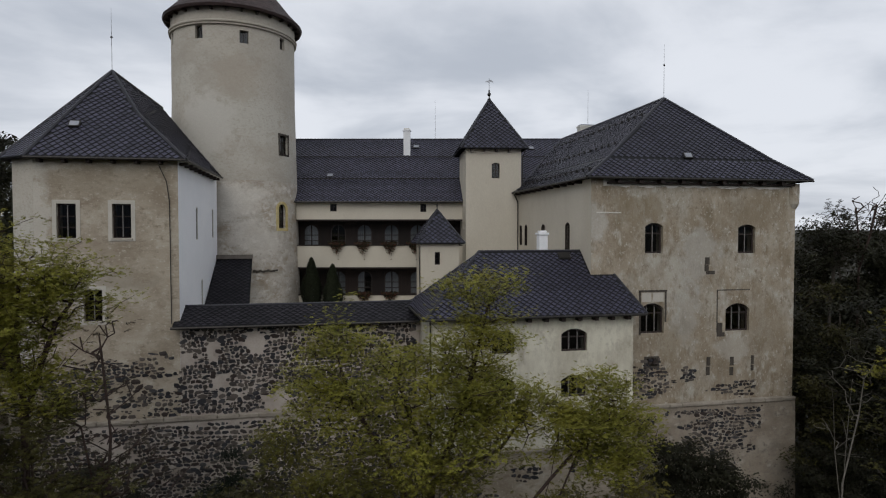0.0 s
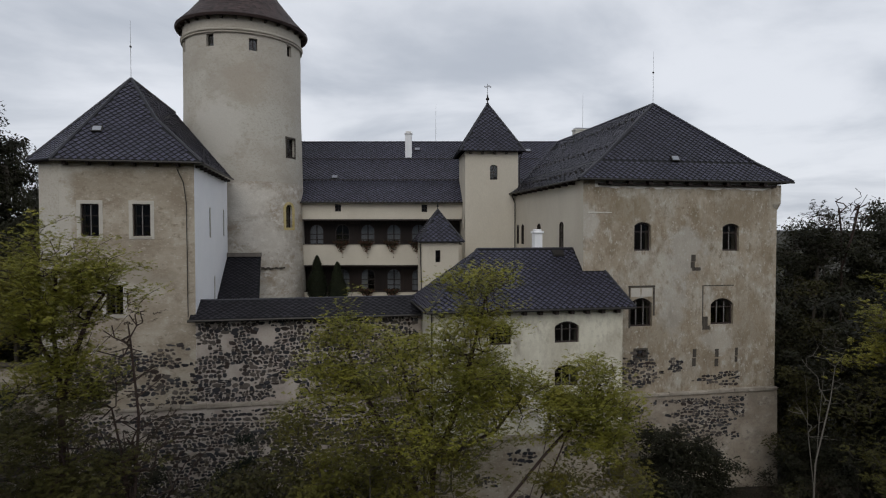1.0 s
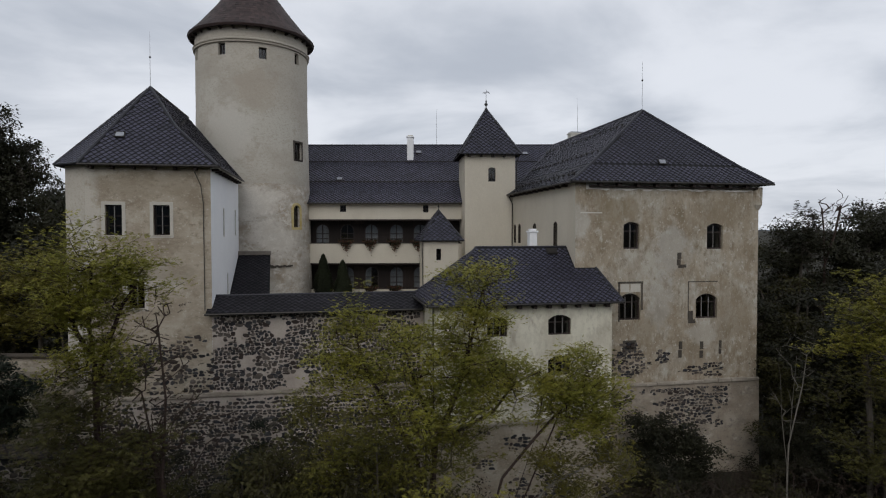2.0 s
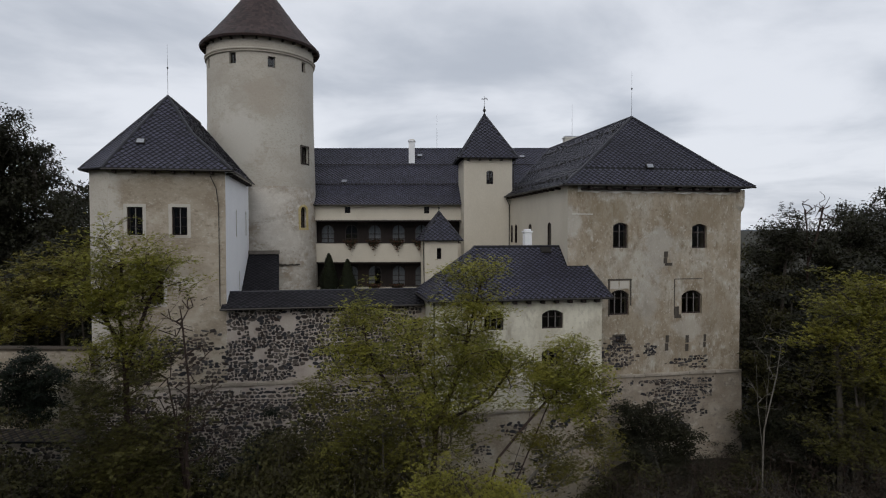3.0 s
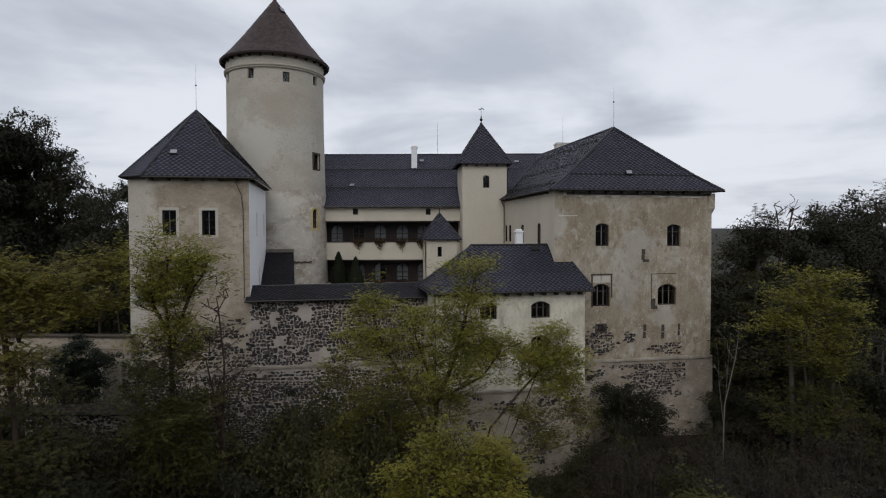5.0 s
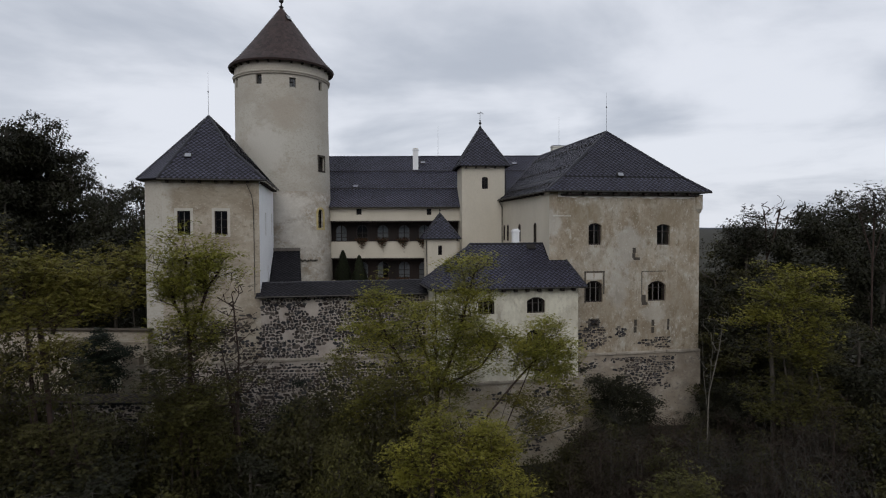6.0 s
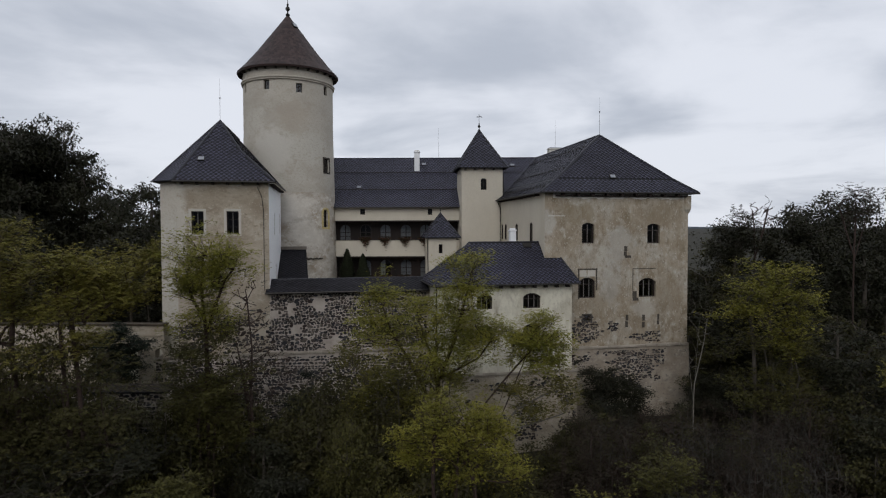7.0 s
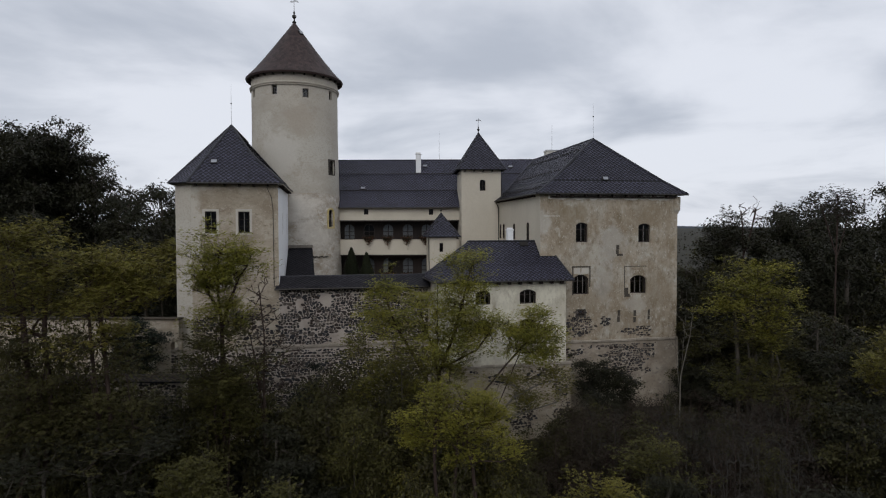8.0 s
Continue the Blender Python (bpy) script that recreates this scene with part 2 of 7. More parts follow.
_hue = next(q for q in _n if q.bl_idname == "ShaderNodeHueSaturation")
_geo, _inf, _sum, _fr, _tone, _mul = (_n.new("ShaderNode" + q) for q in ("NewGeometry", "ObjectInfo", "Math", "Math", "ValToRGB", "Mix"))
_sum.operation, _fr.operation = "ADD", "FRACT"
_l.new(_geo.outputs["Random Per Island"], _sum.inputs[0])
_l.new(_inf.outputs["Random"], _sum.inputs[1])
_l.new(_sum.outputs[0], _fr.inputs[0])
_l.new(_fr.outputs[0], _tone.inputs["Fac"])
_tone.color_ramp.interpolation = "CONSTANT"
for _k, _c in enumerate(((0.030, 0.029, 0.031), (0.062, 0.052, 0.047), (0.040, 0.040, 0.044), (0.105, 0.090, 0.078), (0.048, 0.036, 0.031), (0.075, 0.072, 0.074), (0.034, 0.033, 0.037), (0.135, 0.115, 0.098))):
    if _k > 1:
        _tone.color_ramp.elements.new(_k / 8)
    _tone.color_ramp.elements[_k].position = _k / 8
    _tone.color_ramp.elements[_k].color = (*_c, 1)
_mul.data_type, _mul.blend_type = "RGBA", "MULTIPLY"
_mul.inputs[0].default_value = 1.0
_l.new(_hue.outputs["Color"], _mul.inputs[6])
_l.new(_tone.outputs["Color"], _mul.inputs[7])
_l.new(_mul.outputs[2], _n["Principled BSDF"].inputs["Base Color"])
MORTAR = mat("lime_mortar", [(0.29, 0.248, 0.212), (0.40, 0.35, 0.305), (0.47, 0.42, 0.37)], 0.6, 0.95, 0.7, 12, stains=[((0.24, 0.2, 0.16), 0.5, 0.58, 0.74)])
SAND = mat("sandstone_ledge", [(0.20, 0.17, 0.135), (0.38, 0.34, 0.28)], 1.0, 0.95, 0.5, 14)
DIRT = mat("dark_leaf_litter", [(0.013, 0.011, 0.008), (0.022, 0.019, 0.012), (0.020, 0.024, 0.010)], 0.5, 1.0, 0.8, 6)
BARK = mat("grey_brown_bark", [(0.05, 0.042, 0.034), (0.09, 0.078, 0.064)], 3, 0.95, 0.6, 20, stretch=(3, 3, 0.6))
PALEBARK = mat("pale_dead_bark", [(0.10, 0.09, 0.075), (0.17, 0.155, 0.13)], 3, 0.95, 0.5, 20)
GREYBARK = mat("grey_twig_bark", [(0.034, 0.030, 0.026), (0.062, 0.056, 0.048)], 3, 0.95, 0.5, 20)
REDBARK = mat("reddish_dark_bark", [(0.030, 0.019, 0.015), (0.060, 0.040, 0.033)], 3, 0.95, 0.5, 20)
REDS = mat("red_blossom", [(0.10, 0.02, 0.02), (0.05, 0.04, 0.012)], 8, 0.8, island=0.5)


def glass(name):
    m = bpy.data.materials.new(name)
    m.use_nodes = True
    n, l = m.node_tree.nodes, m.node_tree.links
    n.remove(n["Principled BSDF"])
    tr, gl, mx, fr = (n.new("ShaderNode" + k) for k in ("BsdfTransparent", "BsdfGlossy", "MixShader", "Fresnel"))
    tr.inputs["Color"].default_value = (0.45, 0.48, 0.50, 1)
    gl.inputs["Roughness"].default_value = 0.04
    fr.inputs["IOR"].default_value = 1.75
    l.new(fr.outputs["Fac"], mx.inputs["Fac"])
    l.new(tr.outputs["BSDF"], mx.inputs[1])
    l.new(gl.outputs["BSDF"], mx.inputs[2])
    l.new(mx.outputs["Shader"], n["Material Output"].inputs["Surface"])
    return m


GLASS = glass("window_glass")


def leaf_mat(name, dark, light, turn=None):
    m = mat(name, [dark, light], 0.6, 0.65, island=0.34, obj=0.15, spec=0.25, stains=[turn] if turn else None)
    n, l = m.node_tree.nodes, m.node_tree.links
    g, r = n.new("ShaderNodeNewGeometry"), n.new("ShaderNodeMapRange")
    r.inputs["To Min"].default_value, r.inputs["To Max"].default_value = 0.487, 0.521
    l.new(g.outputs["Random Per Island"], r.inputs["Value"])
    l.new(r.outputs["Result"], next(q for q in n if q.bl_idname == "ShaderNodeHueSaturation").inputs["Hue"])
    b = n["Principled BSDF"]
    tr, mx = n.new("ShaderNodeBsdfTranslucent"), n.new("ShaderNodeMixShader")
    l.new(b.inputs["Base Color"].links[0].from_socket, tr.inputs["Color"])
    mx.inputs["Fac"].default_value = 0.3
    l.new(b.outputs["BSDF"], mx.inputs[1])
    l.new(tr.outputs["BSDF"], mx.inputs[2])
    l.new(mx.outputs["Shader"], n["Material Output"].inputs["Surface"])
    return m


LEAF_Y = leaf_mat("yellow_green_leaves", (0.116, 0.115, 0.019), (0.258, 0.236, 0.037), ((0.262, 0.218, 0.032), 0.45, 0.54, 0.76))
LEAF_GOLD = leaf_mat("golden_leaves", (0.092, 0.085, 0.014), (0.205, 0.180, 0.026))
LEAF_O = leaf_mat("olive_leaves", (0.074, 0.067, 0.015), (0.166, 0.140, 0.027))
LEAF_M = leaf_mat("mid_green_leaves", (0.098, 0.095, 0.017), (0.232, 0.203, 0.032))
# lower-storey leaves: the shade under the crowns is partly in these colours
LEAF_U = leaf_mat("shaded_yellow_green_leaves", (0.082, 0.078, 0.016), (0.184, 0.162, 0.029))
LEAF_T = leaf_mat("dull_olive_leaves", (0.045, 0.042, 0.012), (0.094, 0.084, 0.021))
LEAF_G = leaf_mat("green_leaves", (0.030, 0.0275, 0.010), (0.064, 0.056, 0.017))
# darkened further for the shade inside the woods
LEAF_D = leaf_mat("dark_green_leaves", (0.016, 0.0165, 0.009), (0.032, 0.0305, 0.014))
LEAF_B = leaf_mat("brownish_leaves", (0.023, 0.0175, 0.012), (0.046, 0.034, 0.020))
CYPRESS = leaf_mat("cypress_needles", (0.024, 0.029, 0.017), (0.044, 0.050, 0.026))
CONIFER = leaf_mat("conifer_needles", (0.010, 0.016, 0.009), (0.018, 0.025, 0.013))

# ---------------------------------------------------------------- building helpers


def mesh_object(name, bm, material, parent=None, label=""):
    me = bpy.data.meshes.new(name)
    bm.to_mesh(me)
    bm.free()
    me.materials.append(material)
    ob = new(name, me)
    ob.parent = parent
    if label:
        ob["label"] = label
    return ob


def part(name, bm, material, parent, label=""):
    return mesh_object(name, bm, material, parent, label)


def thing(name, m, label, category, group="", kind=""):
    ob = new(name)
    ob.empty_display_size = 0.3
    ob.matrix_world = m
    return tagged(ob, label, category, group, kind)


def face(bm, pts):
    return bm.faces.new([bm.verts.new(p) for p in pts])


def box(bm, lo, hi, bevel=0.0):
    (x0, y0, z0), (x1, y1, z1) = lo, hi
    v = [bm.verts.new(p) for p in ((x0, y0, z0), (x1, y0, z0), (x1, y1, z0), (x0, y1, z0), (x0, y0, z1), (x1, y0, z1), (x1, y1, z1), (x0, y1, z1))]
    fs = [bm.faces.new([v[k] for k in f]) for f in ((3, 2, 1, 0), (4, 5, 6, 7), (0, 1, 5, 4), (1, 2, 6, 5), (2, 3, 7, 6), (3, 0, 4, 7))]
    if bevel:
        bmesh.ops.bevel(bm, geom=list({e for f in fs for e in f.edges}), offset=bevel, segments=1, affect="EDGES")


def tube(bm, a, b, ra, rb=None, seg=8):
    """A tapered round bar from a to b."""
    a, b = Vector(a), Vector(b)
    rb = ra if rb is None else rb
    q = (b - a).to_track_quat("Z", "Y")
    rings = []
    for p, r in ((a, ra), (b, rb)):
        rings.append([bm.verts.new(p + q @ Vector((r * math.cos(2 * math.pi * k / seg), r * math.sin(2 * math.pi * k / seg), 0))) for k in range(seg)])
    for k in range(seg):
        bm.faces.new((rings[0][k], rings[0][(k + 1) % seg], rings[1][(k + 1) % seg], rings[1][k]))
    bm.faces.new(rings[0][::-1])
    bm.faces.new(rings[1])


def lathe(bm, profile, seg=48, centre=(0, 0)):
    """A turned body from (radius, z) pairs."""
    rings = []
    for r, z in profile:
        if r < 1e-4:
            rings.append([bm.verts.new((centre[0], centre[1], z))])
        else:
            rings.append([bm.verts.new((centre[0] + r * math.cos(2 * math.pi * k / seg), centre[1] + r * math.sin(2 * math.pi * k / seg), z)) for k in range(seg)])
    for a, b in zip(rings, rings[1:]):
        for k in range(seg):
            j = (k + 1) % seg
            if len(a) == 1:
                bm.faces.new((a[0], b[j], b[k]))
            elif len(b) == 1:
                bm.faces.new((a[k], a[j], b[0]))
            else:
                bm.faces.new((a[k], a[j], b[j], b[k]))


class Line:
    """A wall's outer line from p0 to p1 in plan, with the outside to its right."""

    def __init__(self, p0, p1):
        self.p, d = Vector(p0), Vector(p1) - Vector(p0)
        self.length = d.length
        self.d = d.normalized()
        self.n = Vector((-self.d.y, self.d.x))

    def at(self, s, z, depth=0.0):
        q = self.p + self.d * s + self.n * depth
        return Vector((q.x, q.y, z))

    def matrix(self, s, z, depth=0.0):
        q = self.at(s, z, depth)
        return Matrix(((self.d.x, self.n.x, 0, q.x), (self.d.y, self.n.y, 0, q.y), (0, 0, 1, z), (0, 0, 0, 1)))


def arc_points(s0, s1, z_spring, rise, steps=10):
    """Points of an arch from its right springing to its left one."""
    w = (s1 - s0) / 2
    if rise <= 0:
        return [(s1, z_spring), (s0, z_spring)]
    r = (w * w + rise * rise) / (2 * rise)
    half = math.asin(min(1.0, w / r))
    if rise > w:
        half = math.pi / 2
    return [(s0 + w + r * math.sin(half - 2 * half * k / steps), z_spring + rise - r + r * math.cos(half - 2 * half * k / steps)) for k in range(steps + 1)]


def wall_mesh(line, z0, z1, openings=(), thick=0.7, ends=False):
    """A wall with real openings: (s0, s1, bottom, top, rise of the arch)."""
    bm = bmesh.new()
    xs = sorted({0.0, line.length, *[o[0] for o in openings], *[o[1] for o in openings]})
    zs = sorted({z0, z1, *[o[2] for o in openings], *[o[3] for o in openings]})
    for depth in (0.0, thick):
        for a, b in zip(xs, xs[1:]):
            for c, e in zip(zs, zs[1:]):
                if any(o[0] - 1e-6 <= a and b <= o[1] + 1e-6 and o[2] - 1e-6 <= c and e <= o[3] + 1e-6 for o in openings):
                    continue
                pts = [line.at(a, c, depth), line.at(b, c, depth), line.at(b, e, depth), line.at(a, e, depth)]
                face(bm, pts if depth == 0 else pts[::-1])
    for s0, s1, za, zb, rise in openings:
        arc = arc_points(s0, s1, zb - rise, rise)
        loop = [(s0, za), (s1, za)] + arc
        for (a, c), (b, e) in zip(loop, loop[1:] + loop[:1]):
            if abs(a - b) + abs(c - e) > 1e-6:
                face(bm, [line.at(a, c, thick), line.at(b, e, thick), line.at(b, e, 0), line.at(a, c, 0)])
        if rise > 0:
            for depth in (0.0, thick):
                for (a, c), (b, e) in zip(arc, arc[1:]):
                    pts = [line.at(a, c, depth), line.at(a, zb, depth), line.at(b, zb, depth), line.at(b, e, depth)]
                    if abs(c - zb) < 1e-6:
                        pts.pop(1)
                    elif abs(e - zb) < 1e-6:
                        pts.pop(2)
                    face(bm, pts if depth == 0 else pts[::-1])
    for s in (0.0, line.length) if ends else ():
        pts = [line.at(s, z0, 0), line.at(s, z0, thick), line.at(s, z1, thick), line.at(s, z1, 0)]
        face(bm, pts[::-1] if s == 0 else pts)
    for z in (z0, z1):
        pts = [line.at(0, z, 0), line.at(line.length, z, 0), line.at(line.length, z, thick), line.at(0, z, thick)]
        face(bm, pts[::-1] if z == z0 else pts)
    return bm


def ring_mesh(line, outer, inner, rise_o, rise_i, d0, d1):
    """A flat band between two arched outlines (s0, s1, bottom, top), from depth d0 to d1."""
    bm = bmesh.new()

    def loop(o, rise):
        return [(o[0], o[2]), (o[1], o[2])] + arc_points(o[0], o[1], o[3] - rise, max(rise, 1e-4))
    a, b = loop(outer, rise_o), loop(inner, rise_i)
    n = len(a)
    for k in range(n):
        j = (k + 1) % n
        for depth, flip in ((d0, False), (d1, True)):
            pts = [line.at(*a[k], depth), line.at(*a[j], depth), line.at(*b[j], depth), line.at(*b[k], depth)]
            face(bm, pts[::-1] if flip else pts)
        face(bm, [line.at(*a[k], d1), line.at(*a[j], d1), line.at(*a[j], d0), line.at(*a[k], d0)])
        face(bm, [line.at(*b[k], d0), line.at(*b[j], d0), line.at(*b[j], d1), line.at(*b[k], d1)])
    return bm


def bar(bm, line, s0, s1, z0, z1, d0, d1):
    q = [line.at(s0, z0, d0), line.at(s1, z0, d0), line.at(s1, z0, d1), line.at(s0, z0, d1)]
    q += [p + Vector((0, 0, z1 - z0)) for p in q]
    v = [bm.verts.new(p) for p in q]
    for f in ((3, 2, 1, 0), (4, 5, 6, 7), (0, 1, 5, 4), (1, 2, 6, 5), (2, 3, 7, 6), (3, 0, 4, 7)):
        bm.faces.new([v[k] for k in f])


def window(parent, line, o, depth=0.22, cols=2, rows=(0.62,), frame_mat=None, thick=0.07, sill=None, surround=None, surround_mat=None, label="", inner_bars=None):
    """A window in the opening o: its frame, a pane, and where given a sill and a surround."""
    s0, s1, za, zb, rise = o
    t = thick
    fm = frame_mat or WOOD
    bm = ring_mesh(line, (s0, s1, za, zb), (s0 + t, s1 - t, za + t, zb - t), rise, max(rise - t * 0.3, 0), depth - 0.03, depth + 0.05)
    for k in range(1, cols):
        s = s0 + (s1 - s0) * k / cols
        bar(bm, line, s - t * 0.45, s + t * 0.45, za + t, zb - t - 0.02, depth - 0.02, depth + 0.04)
    for r in rows:
        z = za + (zb - za) * r
        bar(bm, line, s0 + t, s1 - t, z - t * 0.4, z + t * 0.4, depth - 0.018, depth + 0.042)
    win = part("window", bm, fm, parent, label)
    pm = bmesh.new()
    loop = [(s0 + t * 0.5, za + t * 0.5), (s1 - t * 0.5, za + t * 0.5)] + arc_points(s0 + t * 0.5, s1 - t * 0.5, zb - t * 0.5 - rise, rise)
    if rise <= 0:
        loop = loop[:4]
    face(pm, [line.at(a, c, depth + 0.012) for a, c in loop])
    pane = part("pane", pm, GLASS, win)
    pane.visible_shadow = False
    if inner_bars is not None:
        for f in ((0.5,) if cols < 3 else (0.34, 0.66)):
            bm = bmesh.new()
            s = s0 + (s1 - s0) * f
            bar(bm, line, s - 0.018, s + 0.018, za + t, zb - t - rise * 0.4, depth - 0.04, depth - 0.005)
            part("sash_bar", bm, inner_bars, win, "pale sash bar")
    if sill:
        bm = bmesh.new()
        bar(bm, line, s0 - 0.06, s1 + 0.06, za - 0.07, za + 0.02, -0.07, depth)
        part("sill", bm, sill, win)
    if surround:
        w = surround
        part("surround", ring_mesh(line, (s0 - w, s1 + w, za - w * 0.8, zb + w), (s0, s1, za, zb), rise * 1.15, rise, -0.025, 0.03), surround_mat or TRIM, win)
    return win


def tile_rows(pts, a=0.195, step=0.174, lift=0.045):
    """Centres and axes of diamond slates over a flat roof slope."""
    pts = [Vector(p) for p in pts]
    n = (pts[1] - pts[0]).cross(pts[2] - pts[0]).normalized()
    x = Vector((0, 0, 1)).cross(n).normalized()
    y = n.cross(x)
    flat = [((p - pts[0]).dot(x), (p - pts[0]).dot(y)) for p in pts]

    def inside(u, v):
        hit = False
        for (x0, y0), (x1, y1) in zip(flat, flat[1:] + flat[:1]):
            if (y0 > v) != (y1 > v) and u < (x1 - x0) * (v - y0) / (y1 - y0) + x0:
                hit = not hit
        return hit
    umin, umax = min(f[0] for f in flat), max(f[0] for f in flat)
    vmin, vmax = min(f[1] for f in flat), max(f[1] for f in flat)
    out = []
    r = 0
    v = vmin + step * 0.75
    while v < vmax:
        u = umin + (a if r % 2 else 0.0)
        while u < umax:
            if inside(u, v) and inside(u, v + step * 0.6) and inside(u - a * 0.5, v) and inside(u + a * 0.5, v):
                out.append(pts[0] + x * u + y * v)
            u += 2 * a
        v += step
        r += 1
    return out, x, y, n, a, step, lift


def slate_shape(x, y, n, a, b, lift, c, rnd):
    w = 0.79
    j = rnd.uniform(-0.004, 0.004)
    top, right = c + y * b * w + n * 0.006, c + x * a * w + n * (lift * 0.6 + j)
    bot, left = c - y * b * w + n * (lift + j), c - x * a * w + n * (lift * 0.6 - j)
    return [top, left, bot, right, right - n * 0.022, bot - n * 0.034, left - n * 0.022]


SLATE_FACES = ((0, 1, 2, 3), (3, 2, 5, 4), (2, 1, 6, 5))


def slope(parent, pts, material=None, a=0.195, step=0.174, thick=0.1, name="roof_slope", single=0):
    """One roof slope: a slab and its diamond slates."""
    pts = [Vector(p) for p in pts]
    n = (pts[1] - pts[0]).cross(pts[2] - pts[0]).normalized()
    bm = bmesh.new()
    up = [bm.verts.new(p) for p in pts]
    lo = [bm.verts.new(p - n * thick) for p in pts]
    bm.faces.new(up).material_index = 1
    bm.faces.new(lo[::-1])
    for k in range(len(pts)):
        j = (k + 1) % len(pts)
        bm.faces.new((up[j], up[k], lo[k], lo[j]))
    slab = part(name, bm, UNDER, parent)
    slab.data.materials.append(JOINT_SHADE if material is None else UNDER)
    centres, x, y, n, a, b, lift = tile_rows(pts, a, step)
    rnd = random.Random(len(centres))
    verts, faces = [], []
    if single:
        shapes = []
        for k in range(6):
            me = bpy.data.meshes.new("slate")
            me.from_pydata(slate_shape(x, y, n, a, b, lift, Vector(), rnd), [], SLATE_FACES)
            me.materials.append(material or SLATE)
            me.materials.append(material or JOINT_SHADE)
            me.polygons.foreach_set("material_index", [0, 1, 1])
            shapes.append(me)
        for c in centres[:single]:
            ob = new("slate", rnd.choice(shapes))
            ob.parent = slab
            ob.location = c
    for c in centres[single:]:
        k = len(verts)
        verts += slate_shape(x, y, n, a, b, lift, c, rnd)
        faces += [tuple(k + i for i in f) for f in SLATE_FACES]
    me = bpy.data.meshes.new("slate_layer")
    me.from_pydata(verts, [], faces)
    me.materials.append(material or SLATE)
    me.materials.append(material or JOINT_SHADE)
    me.polygons.foreach_set("material_index", [0, 1, 1] * (len(faces) // 3))
    ob = new("slate_layer", me)
    ob.parent = slab
    tagged(ob, "overlapping dark diamond slates", "", "", "stuff")
    return slab


def cap(bm, a, b, r=0.1):
    tube(bm, a, b, r, r, 6)


def ridges(parent, pairs, r=0.1, material=None):
    for a, b in pairs:
        bm = bmesh.new()
        cap(bm, a, b, r)
        part("ridge_cap", bm, material or CAPS, parent)


def rafters(parent, line, z, spacing, size=0.16, out=0.42, start=0.4):
    """Dark rafter ends under an eave."""
    s = start
    while s < line.length - 0.2:
        bm = bmesh.new()
        bar(bm, line, s - size / 2, s + size / 2, z - size, z, -out, 0.1)
        part("rafter_end", bm, WOOD, parent)
        s += spacing


def rod(name, m, height, label, ball=None, category="lightning rod"):
    t = thing(name, m, label, category)
    bm = bmesh.new()
    tube(bm, (0, 0, 0), (0, 0, height * 0.55), 0.014, 0.011, 6)
    part("rod", bm, METAL, t)
    bm = bmesh.new()
    tube(bm, (0, 0, height * 0.55), (0, 0, height), 0.009, 0.005, 6)
    part("tip", bm, METAL, t)
    if ball:
        bm = bmesh.new()
        bmesh.ops.create_icosphere(bm, subdivisions=2, radius=0.065, matrix=pose(0, 0, height * ball))
        part("ball", bm, METAL, t)
    return t


def skylight(parent, p, x, y, n, w=0.55, h=0.42, pane=None):
    """A small framed roof hatch lying on a slope."""
    p, x, y, n = (Vector(q) for q in (p, x, y, n))
    m = Matrix((x, y, n)).transposed().to_4x4()
    m.translation = p
    bm = bmesh.new()
    box(bm, (-w / 2, -h / 2, 0), (w / 2, h / 2, 0.12), 0.01)
    bm.transform(m)
    f = part("roof_hatch", bm, METAL, parent, "small grey roof hatch")
    bm = bmesh.new()
    box(bm, (-w / 2 + 0.06, -h / 2 + 0.06, 0.12), (w / 2 - 0.06, h / 2 - 0.06, 0.14))
    bm.transform(m)
    part("hatch_pane", bm, pane or STEEL, f)
    return f


def stone_meshes(count, material):
    """Rough flat-faced field stones in a one-metre square, to be scaled."""
    out = []
    r = random.Random(11)
    for _ in range(count):
        n = r.randint(6, 8)
        ring = []
        turn = r.uniform(0, 0.7)
        for k in range(n):
            a = 2 * math.pi * (k + turn + r.uniform(-0.25, 0.25)) / n
            q = 0.5 / (abs(math.cos(a)) ** 3.2 + abs(math.sin(a)) ** 3.2) ** (1 / 3.2) * r.uniform(0.74, 1.08)
            ring.append((q * math.cos(a), q * math.sin(a)))
        verts = [(x, 0.5, z) for x, z in ring] + [(x * 0.88, -0.30 + r.uniform(-0.2, 0.2), z * 0.88) for x, z in ring] + [(r.uniform(-0.1, 0.1), -0.5, r.uniform(-0.1, 0.1))]
        faces = [(k, (k + 1) % n, n + (k + 1) % n, n + k) for k in range(n)] + [(n + k, n + (k + 1) % n, 2 * n) for k in range(n)]
        me = bpy.data.meshes.new("stone")
        me.from_pydata(verts, [], faces)
        me.materials.append(material)
        out.append(me)
    return out


STONES = stone_meshes(40, STONE)


